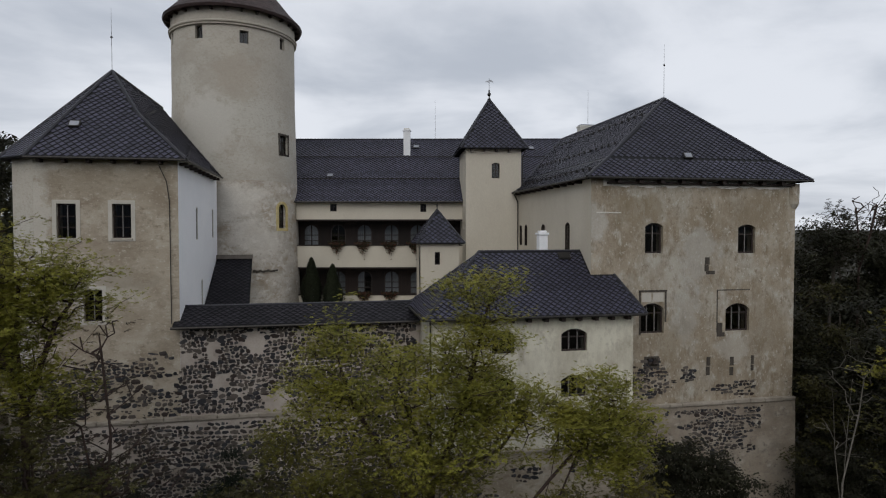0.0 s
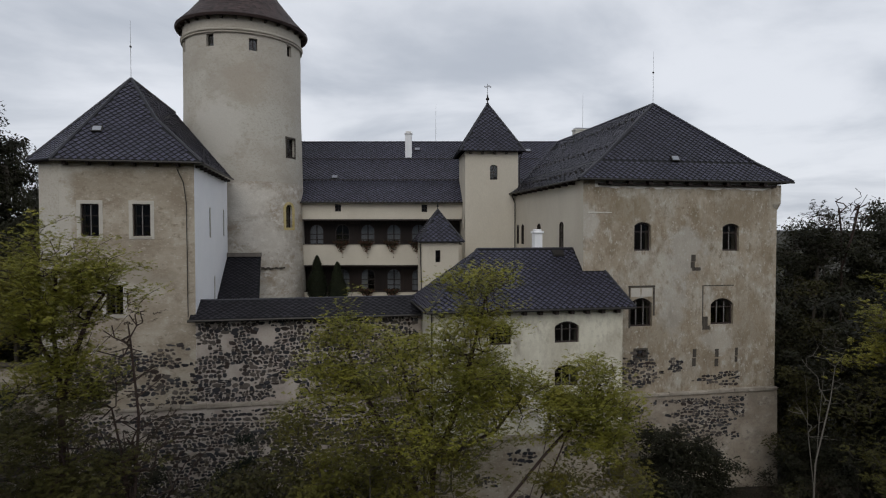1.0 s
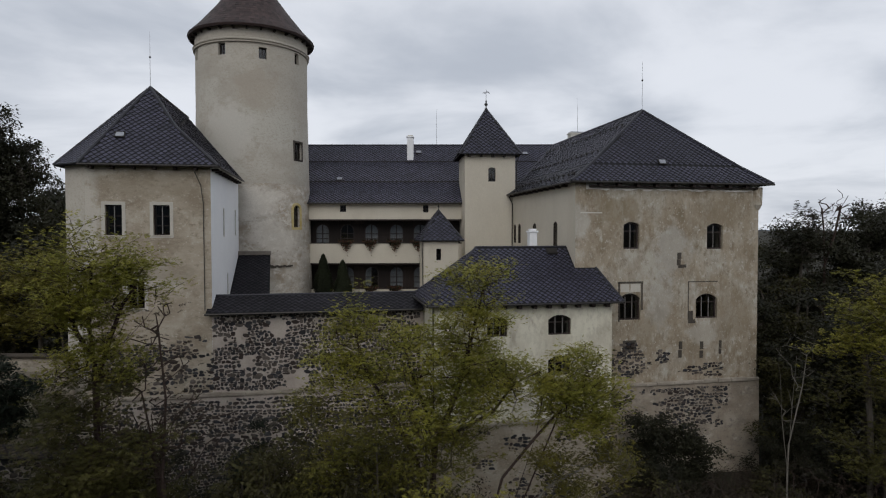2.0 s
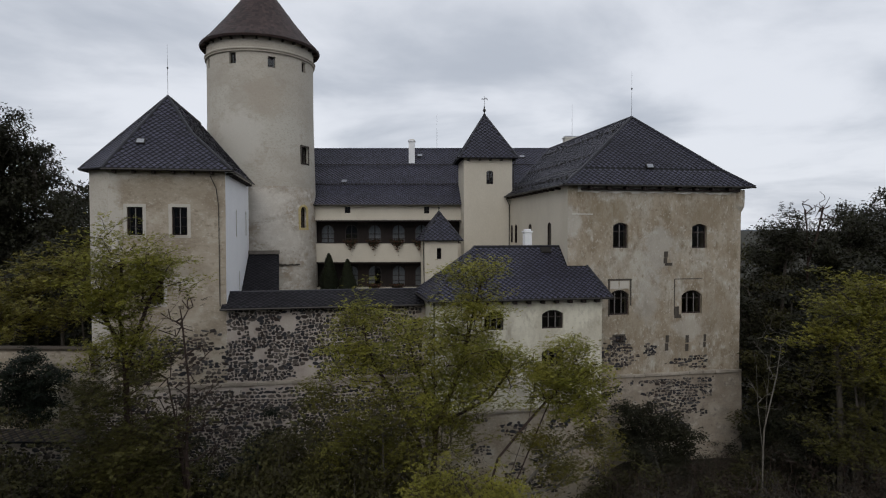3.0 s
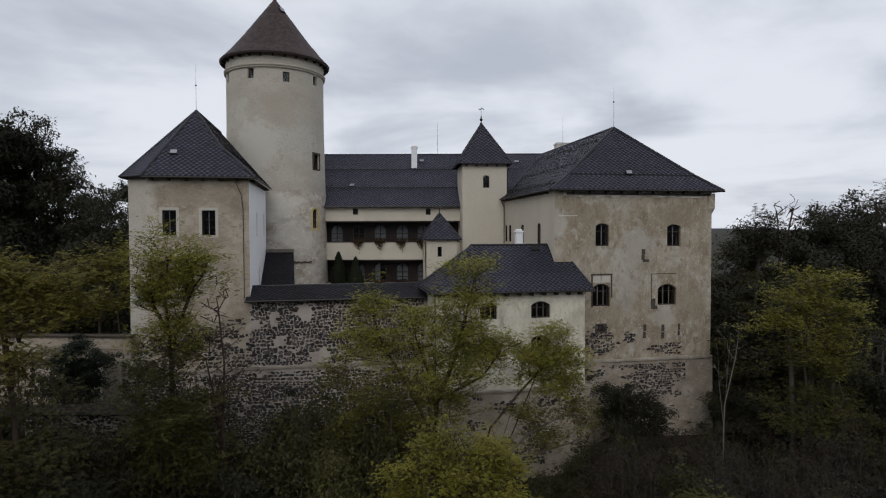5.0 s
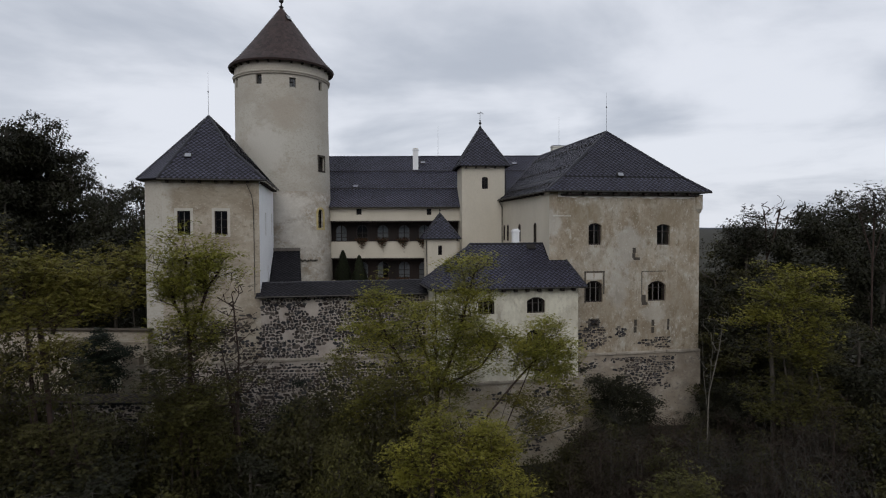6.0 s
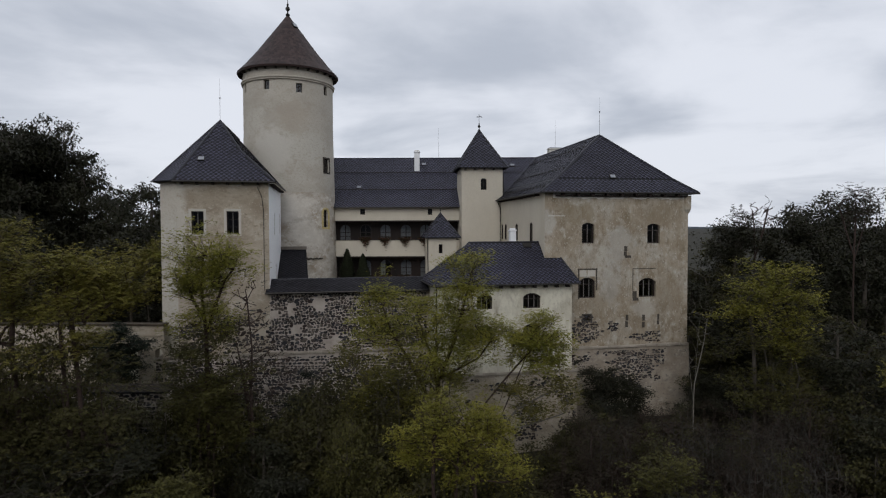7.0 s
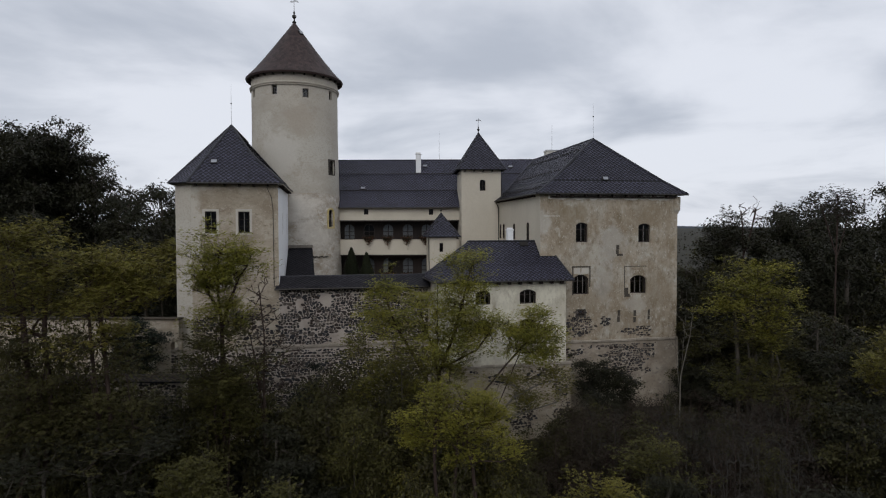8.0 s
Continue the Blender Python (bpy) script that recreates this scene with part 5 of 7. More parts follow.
def leaf_cloud(rnd, centres, per, spread_r, leaf, droop=0.3, style="spray"):
    """Leaves round the given twig ends: feathered sprays of paired leaflets, or single leaves of three or four corners."""
    verts, faces = [], []

    def blade(z, f, w):
        k = len(verts)
        verts.extend((z, z + f * 0.45 + w, z + f, z + f * 0.45 - w))
        faces.append((k, k + 1, k + 2, k + 3))
    for c, size in centres:
        n = max(2, int(per * size * rnd.uniform(0.5, 1.5)))
        if style == "spray":
            for _ in range(max(1, n // 9)):
                o = Vector((rnd.gauss(0, 1), rnd.gauss(0, 1), rnd.gauss(0.1, 0.6))) * spread_r * size * 0.75
                a = math.atan2(o.y, o.x) + rnd.gauss(0, 0.9)
                d = Vector((math.cos(a), math.sin(a), rnd.uniform(0.0, 1.1))).normalized()
                side = d.cross(Vector((rnd.gauss(0, 0.35), rnd.gauss(0, 0.35), 1))).normalized()
                p = c + o
                step = leaf * rnd.uniform(0.45, 0.6)
                for j in range(4):
                    p = p + d * step
                    d = (d + Vector((0, 0, -droop * 0.55))).normalized()
                    for q in (-1, 1):
                        f = (d * 0.5 + side * q + Vector((0, 0, rnd.gauss(-droop, 0.25)))).normalized() * leaf * rnd.uniform(0.75, 1.2)
                        k = len(verts)
                        verts.extend((p - d * leaf * 0.2, p + f, p + d * leaf * 0.26))
                        faces.append((k, k + 1, k + 2))
                k = len(verts)
                verts.extend((p - side * leaf * 0.24, p + d * leaf * 1.1, p + side * leaf * 0.24))
                faces.append((k, k + 1, k + 2))
            continue
        tilt = Vector((rnd.gauss(0, 0.35), rnd.gauss(0, 0.35), 1)).normalized()
        for _ in range(n):
            o = Vector((rnd.gauss(0, 1), rnd.gauss(0, 1), rnd.gauss(0, 0.55))) * spread_r * size
            o -= tilt * (o.dot(tilt) * 0.45)
            o.z -= droop * 0.25 * (o.x * o.x + o.y * o.y) / max(0.1, spread_r)
            z = c + o
            a = math.atan2(o.y, o.x) + rnd.gauss(0, 0.8)
            ln = leaf * rnd.uniform(0.6, 1.35)
            f = Vector((math.cos(a), math.sin(a), rnd.gauss(-droop, 0.45))).normalized() * ln
            w = Vector((-math.sin(a), math.cos(a), rnd.gauss(0, 0.5))).normalized() * ln * 0.34
            if style == "three":
                k = len(verts)
                verts.extend((z + w, z + f, z - w))
                faces.append((k, k + 1, k + 2))
            else:
                blade(z, f, w)
    return verts, faces


def tree(seed, lobes, clusters, per, leaf, leafy, bark, stems, label, spread_r=0.5, trunk=0.2, name="tree", category="tree", shell=0.55, leafless=False, twig=0.012, droop=0.3, matrix=None, style="spray", bough=10, ragged=0.30, rise=0.6, fat=1.0):
    """A tree whose limbs grow from its stems to twig ends inside uneven lobes (x, y, z, rx, ry, rz), with sprays of leaves at the ends."""
    rnd = random.Random(seed)
    lobes = [(x, y, z, rx * fat, ry * fat, rz * fat) for x, y, z, rx, ry, rz in lobes]
    weight = [l[3] * l[4] * l[5] for l in lobes]
    ends, boughs = [], []
    for _ in range(max(3, clusters // bough)):
        x, y, z, rx, ry, rz = rnd.choices(lobes, weight)[0]
        d = Vector((rnd.gauss(0, 1), rnd.gauss(0, 1), rnd.gauss(0.25, 1))).normalized()
        q = shell + (1.12 - shell) * rnd.random() ** 0.7
        q *= 1 + 0.3 * noise.noise(Vector((d.x * 2 + seed, d.y * 2, d.z * 2)))
        boughs.append((Vector((x + d.x * rx * q, y + d.y * ry * q, z + d.z * rz * q)), Vector((d.x, d.y, 0.35)), ragged * (rx * ry * rz) ** (1 / 3)))
    for p, d, r in boughs:
        for _ in range(max(2, int(bough * rnd.uniform(0.5, 1.5)))):
            ends.append(p + d * rnd.gauss(0, r * 0.8) + Vector((rnd.gauss(0, r), rnd.gauss(0, r), rnd.gauss(0, r * rise))))
    nodes, parent, load = [], [], []
    for i, s in enumerate(stems):
        last = -1
        for p in ([stems[0][0]] if i else []) + list(s):
            nodes.append(Vector(p))
            parent.append(last)
            last = len(nodes) - 1
    roots = len(nodes)
    mids = {}
    order = sorted(range(len(ends)), key=lambda k: min((ends[k] - n).length for n in nodes[:roots]))
    for k in order:
        p = ends[k]
        best, score = 0, 1e9
        for i, n in enumerate(nodes):
            v = p - n
            q = v.length * (1.0 + (0.9 if v.z < 0.15 * v.length else 0.0))
            if i == 0 or parent[i] == -1:
                q *= 2.0
            if q < score:
                best, score = i, q
        n = nodes[best]
        steps = max(1, int((p - n).length / 0.9))
        last = best
        prev = n
        for j in range(1, steps + 1):
            f = j / steps
            q = n.lerp(p, f) + Vector((rnd.gauss(0, 0.07), rnd.gauss(0, 0.07), 0.22 * math.sin(f * math.pi) * (p - n).length * 0.25)) * (1 if j < steps else 0)
            nodes.append(q)
            parent.append(last)
            last = len(nodes) - 1
    load = [0.0] * len(nodes)
    child = [0] * len(nodes)
    for q in parent:
        if q >= 0:
            child[q] += 1
    for i in range(len(nodes) - 1, -1, -1):
        if child[i] == 0:
            load[i] += 1
        if parent[i] >= 0:
            load[parent[i]] += load[i]
    top = max(load)

    def radius(i):
        return max(twig, trunk * (load[i] / top) ** 0.52)
    verts, faces = [], []
    for i, q in enumerate(parent):
        if q < 0:
            continue
        a, b = nodes[q], nodes[i]
        ra, rb = min(radius(q), radius(i) * 1.5), radius(i)
        seg = 8 if rb > 0.08 else (5 if rb > 0.03 else 3)
        rot = (b - a).to_track_quat("Z", "Y")
        k = len(verts)
        for p, r in ((a, ra), (b, rb)):
            verts += [p + rot @ Vector((r * math.cos(2 * math.pi * j / seg), r * math.sin(2 * math.pi * j / seg), 0)) for j in range(seg)]
        faces += [(k + j, k + (j + 1) % seg, k + seg + (j + 1) % seg, k + seg + j) for j in range(seg)]
    t = thing(name, matrix or Matrix(), label, category)
    me = bpy.data.meshes.new("trunk")
    me.from_pydata(verts, [], faces)
    me.materials.append(bark)
    for p in me.polygons:
        p.use_smooth = True
    ob = new("trunk", me)
    ob.parent = t
    if not leafless:
        spots = [(p, rnd.uniform(0.7, 1.3)) for p in ends]
        spots += [(nodes[i], rnd.uniform(0.5, 0.8)) for i in range(roots, len(nodes)) if load[i] <= 3 and rnd.random() < 0.4]
        me = bpy.data.meshes.new("crown")
        v, f = leaf_cloud(rnd, spots, per, spread_r, leaf, droop, style)
        me.from_pydata(v, [], f)
        me.materials.append(leafy)
        ob = new("crown", me)
        ob.parent = t
    return t


def stem(x, y, top, foot=None, wander=0.25, seed=0, parts=5):
    """Points of a stem from the ground up to the given height."""
    r = random.Random(seed)
    z0 = (ground_z(x, y) if foot is None else foot) - 0.3
    out = []
    for k in range(parts + 1):
        f = k / parts
        out.append((x + r.gauss(0, wander) * f, y + r.gauss(0, wander) * f, z0 + (top - z0) * f))
    return out


# the tall yellow-green ash in front of the annex and its leaning neighbour
tree(21, [(1.8, 22.9, 12.4, 0.85, 0.8, 0.75), (1.5, 22.8, 11.2, 1.2, 1.0, 0.6), (2.9, 22.8, 11.1, 0.7, 0.5, 0.35), (0.7, 22.6, 10.3, 1.0, 1.0, 0.7), (-4.0, 22.5, 10.3, 0.95, 0.9, 0.95), (-2.0, 22.6, 10.3, 0.7, 0.8, 0.95), (-4.8, 22.4, 8.6, 0.9, 0.9, 0.9), (-3.0, 22.4, 8.3, 1.2, 1.0, 0.9),
          (-0.6, 22.3, 8.9, 1.1, 1.0, 0.9), (0.9, 22.4, 8.4, 1.2, 1.0, 0.9), (2.4, 22.6, 7.9, 1.2, 1.0, 0.8), (3.3, 22.7, 8.7, 0.8, 0.8, 0.5), (-0.7, 22.0, 7.2, 1.4, 1.1, 0.8)],
     1250, 150, 0.078, LEAF_Y, REDBARK,
     [[(-0.65, 22.6, -2), (-0.65, 22.6, 2.5), (-0.4, 22.6, 5.2), (0.5, 22.6, 7.4), (1.2, 22.8, 9.8), (1.8, 23, 12.3)], [(-0.65, 22.6, 2), (-1.3, 22.5, 4.5), (-2.4, 22.5, 6.6), (-3.5, 22.5, 8.4), (-4.0, 22.5, 10.0)], [(-0.5, 22.6, 4.5), (-0.8, 22.6, 6.5), (-1.5, 22.6, 8.4), (-1.9, 22.6, 10.0)],
      [(-0.4, 22.6, 5.2), (0.9, 22.6, 5.9), (2.2, 22.6, 6.6), (3.2, 22.6, 8.0)]],
     "tall yellow-green ash tree growing before the annex", 0.32, 0.115, rise=0.7, ragged=0.42, bough=11, shell=0.2, fat=1.35)
# the ash's lower foliage, built apart so a duller colour gives its shade
tree(55, [(-3.2, 21.4, 5.9, 1.4, 1.1, 1.0), (-5.4, 22.2, 6.9, 0.8, 0.8, 0.7), (-1.9, 21.6, 4.6, 1.3, 1.0, 0.8), (-4.4, 21.2, 4.6, 1.2, 1.0, 0.8), (0.6, 21.8, 5.0, 0.9, 0.8, 0.6), (1.6, 21.9, 6.3, 1.0, 0.8, 0.6), (-0.5, 21.7, 6.2, 1.1, 0.8, 0.7)], 520, 115, 0.085, LEAF_U, BARK, [stem(-2.8, 21.6, 5.4, seed=55), stem(-4.6, 21.8, 5.8, seed=56), stem(-1.6, 21.6, 4.4, seed=57)], "lower yellow-green ash foliage, its shade put into the leaf colour", 0.30, 0.07, rise=0.7, ragged=0.4, shell=0.2, fat=1.3)
tree(22, [(6.5, 22.8, 8.9, 0.75, 0.8, 0.5), (7.2, 22.8, 8.5, 0.9, 0.9, 0.4), (4.7, 22.7, 7.7, 0.7, 0.8, 0.5), (5.8, 22.5, 7.5, 1.1, 1.0, 0.45), (8.1, 22.8, 8.0, 0.5, 0.6, 0.35), (6.9, 22.6, 7.6, 0.8, 0.8, 0.4), (5.0, 22.4, 6.6, 0.8, 0.8, 0.4), (7.6, 22.6, 6.8, 0.8, 0.8, 0.4), (6.2, 22.4, 6.2, 0.8, 0.8, 0.4)], 520, 140, 0.078, LEAF_Y, REDBARK,
     [[(1.6, 22.2, -2), (2.0, 22.2, 1.5), (2.6, 22.3, 3.7), (4.1, 22.4, 5.5), (5.3, 22.5, 6.8), (6.6, 22.7, 8.3)], [(4.1, 22.4, 5.5), (4.4, 22.5, 7.0), (4.5, 22.6, 8.2)], [(5.3, 22.5, 6.8), (5.7, 22.6, 8.0), (5.9, 22.7, 9.0)]],
     "leaning yellow-green ash with a spreading crown", 0.30, 0.065, rise=0.6, twig=0.014, ragged=0.42, bough=9, shell=0.2, fat=1.2)
tree(35, [(7.0, 22.4, 4.7, 1.3, 1.0, 0.8), (5.6, 22.0, 3.2, 1.5, 1.0, 0.8), (7.8, 22.4, 5.9, 0.7, 0.7, 0.7), (4.6, 21.8, 4.6, 0.9, 0.9, 0.7), (8.2, 22.6, 3.4, 0.8, 0.8, 0.8)], 260, 75, 0.09, LEAF_O, PALEBARK,
     [[(2.6, 21.8, -1), (3.4, 21.9, 2.0), (4.6, 22.0, 3.4), (6.3, 22.3, 4.2), (7.3, 22.4, 4.5)], [(3.4, 21.9, 2.0), (5.4, 22.0, 2.4), (7.6, 22.3, 3.0)], [(4.6, 22.0, 3.4), (6.6, 22.2, 5.2), (7.6, 22.4, 6.0)]], "sparse olive tree with low bare boughs", 0.30, 0.07, rise=0.6, twig=0.014, shell=0.2, bough=7)
# ash before the left wing
tree(23, [(-14.8, 20.6, 13.6, 1.2, 1.1, 0.75), (-13.6, 20.6, 13.3, 0.8, 0.8, 0.5), (-12.7, 20.5, 12.6, 0.7, 0.7, 0.4), (-12.5, 20.5, 11.7, 0.5, 0.5, 0.3), (-15.8, 20.5, 12.5, 0.85, 0.9, 0.8), (-14.2, 20.4, 12.3, 1.1, 1.0, 0.7), (-14.1, 20.4, 10.8, 0.8, 0.8, 0.6), (-16.0, 20.5, 11.0, 0.6, 0.6, 0.4), (-15.7, 20.4, 9.4, 0.9, 0.8, 0.6), (-13.7, 20.4, 9.2, 0.6, 0.6, 0.6)], 740, 130, 0.084, LEAF_Y, REDBARK,
     [[(-14.6, 20.5, -1), (-14.6, 20.5, 5), (-14.6, 20.5, 8.6), (-14.9, 20.5, 11), (-14.8, 20.6, 13.6)], [(-14.6, 20.5, 8.6), (-14.1, 20.5, 10.2), (-13.5, 20.5, 11.8), (-12.9, 20.5, 12.6)], [(-14.7, 20.5, 9.4), (-15.4, 20.5, 10.6), (-15.9, 20.5, 12.2)]],
     "slender yellow-green ash before a tan plastered wing", 0.30, 0.10, rise=0.6, ragged=0.42, bough=10, shell=0.2, fat=1.4)
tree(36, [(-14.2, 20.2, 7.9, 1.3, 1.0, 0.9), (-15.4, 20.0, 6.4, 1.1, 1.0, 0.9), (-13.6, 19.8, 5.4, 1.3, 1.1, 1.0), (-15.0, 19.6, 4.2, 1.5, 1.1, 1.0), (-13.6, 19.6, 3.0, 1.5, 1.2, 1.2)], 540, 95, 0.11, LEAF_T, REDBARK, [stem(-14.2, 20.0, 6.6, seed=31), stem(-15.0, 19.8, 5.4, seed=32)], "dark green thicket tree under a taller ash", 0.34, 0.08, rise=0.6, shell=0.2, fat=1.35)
# young golden tree lower on the slope
tree(24, [(0.7, 14.0, 5.75, 0.9, 0.9, 0.65), (-0.6, 13.8, 5.2, 0.9, 0.9, 0.6), (1.8, 13.9, 5.0, 0.8, 0.9, 0.6), (-1.4, 13.7, 4.2, 0.8, 0.8, 0.6), (0.4, 13.5, 4.4, 1.2, 1.0, 0.7), (2.2, 13.7, 4.0, 0.9, 0.9, 0.6), (3.3, 13.6, 3.0, 0.8, 0.8, 0.45), (1.2, 13.5, 3.4, 1.0, 0.9, 0.5), (2.8, 13.8, 4.6, 0.6, 0.7, 0.4), (-1.8, 13.7, 3.4, 0.7, 0.7, 0.4), (0.6, 13.4, 2.6, 1.2, 0.9, 0.4)], 480, 140, 0.076, LEAF_GOLD, REDBARK,
     [stem(0.6, 14, 5.4, seed=1), stem(-0.4, 13.9, 4.6, seed=2), stem(1.6, 13.9, 4.6, seed=33)], "golden-green young tree low on the slope", 0.27, 0.1, rise=0.6, ragged=0.42, bough=10, shell=0.2, fat=1.25)
for sd, x, y, top, mt, label in ((51, 8.4, 12.6, 2.6, LEAF_O, "yellow-green young tree low on the slope"), (52, 12.3, 15.8, 2.8, LEAF_T, "olive-green young tree low on the slope"), (53, -13.2, 12.0, 3.9, LEAF_T, "olive-green young tree low on the slope"), (54, -8.8, 11.6, 2.2, LEAF_T, "small olive-green tree low on the slope")):
    tree(sd, [(x, y, top - 0.7, 0.8, 0.8, 0.6), (x - 0.9, y, top - 1.5, 0.9, 0.9, 0.6), (x + 0.9, y, top - 1.7, 0.9, 0.9, 0.6), (x, y - 0.2, top - 2.5, 1.5, 1.1, 0.8), (x - 0.5, y, top - 3.7, 1.6, 1.2, 0.9)], 210, 110, 0.095, mt, BARK, [stem(x, y, top - 0.8, seed=sd), stem(x - 0.6, y, top - 1.8, seed=sd + 9)], label, 0.28, 0.05, rise=0.6, ragged=0.4, shell=0.2, fat=1.35)
# tall trees at the west side
tree(25, [(-23.4, 14.6, 14.4, 1.5, 1.3, 0.65), (-22.4, 14.6, 13.5, 1.1, 1.1, 0.6), (-23.8, 14.6, 12.8, 1.7, 1.4, 0.8), (-21.9, 14.6, 12.2, 1.1, 1.1, 0.7), (-23.0, 14.5, 11.0, 1.7, 1.4, 0.8), (-21.4, 14.5, 10.6, 1.2, 1.0, 0.7), (-25.8, 14.6, 12.0, 1.6, 1.4, 1.4), (-23.4, 14.4, 9.4, 1.2, 1.0, 0.6)],
     600, 105, 0.105, LEAF_O, REDBARK, [stem(-22.6, 14.8, 13, seed=3, wander=0.4), stem(-23.6, 14.6, 11, seed=5, wander=0.4)],
     "tall olive-green tree with a stepped crown", 0.34, 0.14, rise=0.55, ragged=0.40, bough=11, shell=0.2, fat=1.35)
tree(37, [(-19.0, 14.8, 13.4, 1.3, 1.2, 0.6), (-17.9, 14.8, 12.7, 1.0, 1.0, 0.5), (-19.8, 14.7, 12.1, 1.2, 1.1, 0.7), (-18.4, 14.6, 11.7, 1.1, 1.0, 0.6), (-16.6, 14.8, 11.7, 0.9, 0.8, 0.35), (-19.2, 14.5, 10.7, 1.3, 1.1, 0.6), (-18.6, 14.4, 9.2, 1.1, 1.0, 0.6)],
     480, 105, 0.105, LEAF_O, REDBARK, [stem(-19.7, 14.8, 12.4, seed=4, wander=0.4), stem(-18.9, 14.6, 10.6, seed=34, wander=0.5)], "olive tree with yellowing tops and dark stems", 0.32, 0.12, rise=0.55, ragged=0.40, bough=11, shell=0.2, fat=1.35)
# lower foliage under the western crowns, shade carried by a darker leaf colour
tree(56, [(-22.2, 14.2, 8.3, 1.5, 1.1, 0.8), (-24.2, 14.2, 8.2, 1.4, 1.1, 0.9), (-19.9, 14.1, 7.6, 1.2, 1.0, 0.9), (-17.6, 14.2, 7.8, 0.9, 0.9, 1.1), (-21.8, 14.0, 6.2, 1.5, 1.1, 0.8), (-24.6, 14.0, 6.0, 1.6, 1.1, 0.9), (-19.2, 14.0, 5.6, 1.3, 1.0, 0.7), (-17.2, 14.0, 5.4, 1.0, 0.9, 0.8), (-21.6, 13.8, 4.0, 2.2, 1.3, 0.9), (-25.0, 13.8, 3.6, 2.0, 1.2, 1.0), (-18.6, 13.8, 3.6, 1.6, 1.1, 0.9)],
     880, 74, 0.115, LEAF_G, REDBARK, [stem(-22.4, 14.2, 7.5, seed=61), stem(-19.6, 14.1, 6.8, seed=62), stem(-17.5, 14.1, 7.0, seed=63), stem(-24.6, 14.1, 7.0, seed=64)], "green understorey of slender trees with leaves darkened for shade", 0.34, 0.07, rise=0.6, ragged=0.4, shell=0.2, fat=1.25)
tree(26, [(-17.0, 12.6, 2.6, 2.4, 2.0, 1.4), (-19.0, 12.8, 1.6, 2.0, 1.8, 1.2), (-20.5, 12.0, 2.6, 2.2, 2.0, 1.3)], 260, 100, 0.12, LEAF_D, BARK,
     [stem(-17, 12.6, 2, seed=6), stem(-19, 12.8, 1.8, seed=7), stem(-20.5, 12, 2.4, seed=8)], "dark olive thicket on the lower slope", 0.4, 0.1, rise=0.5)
# olive tree behind the gateway wall
tree(38, [(-26.4, 36.0, 12.6, 1.5, 1.4, 0.8), (-28.6, 36.2, 13.0, 1.5, 1.4, 0.8), (-25.4, 35.6, 11.0, 1.2, 1.2, 0.7), (-27.6, 35.6, 10.8, 1.6, 1.4, 0.8), (-29.8, 35.8, 11.2, 1.4, 1.3, 0.8), (-26.2, 35.2, 9.2, 1.5, 1.2, 0.8), (-28.6, 35.2, 9.0, 1.6, 1.3, 0.8), (-31.4, 35.8, 10.0, 1.5, 1.3, 0.9), (-30.6, 35.2, 8.2, 1.6, 1.3, 0.9)],
     430, 90, 0.15, LEAF_O, BARK, [stem(-27.4, 36.2, 11.5, seed=35), stem(-29.8, 36.2, 10.5, seed=36), stem(-25.8, 35.8, 10.0, seed=37)], "olive-green tree behind a pale gateway wall", 0.42, 0.14, rise=0.55, shell=0.2, fat=1.3)
# trees at the east side
tree(27, [(23.2, 26.2, 12.0, 1.2, 1.1, 0.6), (24.4, 26.0, 11.3, 1.2, 1.1, 0.6), (21.4, 25.8, 10.5, 1.1, 1.0, 0.6), (22.7, 25.6, 10.3, 1.2, 1.1, 0.7), (25.0, 25.8, 9.7, 1.3, 1.1, 0.8), (20.7, 25.7, 9.0, 1.0, 1.0, 0.8), (22.4, 25.3, 8.6, 1.4, 1.1, 0.8), (24.4, 25.5, 8.0, 1.3, 1.1, 0.7), (22.9, 25.2, 7.0, 1.0, 0.9, 0.6)], 520, 115, 0.10, LEAF_M, BARK,
     [stem(23.0, 26, 11, seed=9), stem(24.4, 26, 9.5, seed=10), stem(21.8, 25.8, 9.0, seed=38)], "rounded yellow-green tree at the wood's edge", 0.34, 0.16, rise=0.55, ragged=0.40, bough=11, shell=0.2, fat=1.2)
# foliage below the rounded tree, dulled in colour in place of shade
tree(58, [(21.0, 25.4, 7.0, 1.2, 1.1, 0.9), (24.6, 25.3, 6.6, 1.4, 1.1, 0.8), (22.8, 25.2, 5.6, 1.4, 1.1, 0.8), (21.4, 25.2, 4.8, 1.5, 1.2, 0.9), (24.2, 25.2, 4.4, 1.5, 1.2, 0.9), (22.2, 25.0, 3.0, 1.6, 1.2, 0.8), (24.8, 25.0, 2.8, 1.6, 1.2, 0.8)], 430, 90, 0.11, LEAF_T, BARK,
     [stem(22.4, 25.4, 6.4, seed=65), stem(24.4, 25.4, 6.0, seed=66)], "olive thicket under a yellow-green tree, leaf colour dulled for shade", 0.34, 0.1, rise=0.55, shell=0.2, fat=1.25)
tree(28, [(29.0, 20.4, 7.0, 1.5, 1.2, 0.7), (30.6, 20.2, 6.3, 1.3, 1.2, 0.8), (28.0, 20.2, 5.6, 1.2, 1.1, 0.8), (29.6, 20.0, 4.8, 1.6, 1.3, 0.9), (31.4, 20.0, 4.4, 1.4, 1.2, 0.9)], 280, 110, 0.115, LEAF_O, BARK,
     [stem(29.2, 20.4, 6.4, seed=11), stem(30.4, 20.2, 5, seed=12)], "olive-green tree on the eastern slope", 0.34, 0.12, rise=0.55, shell=0.2, fat=1.3)
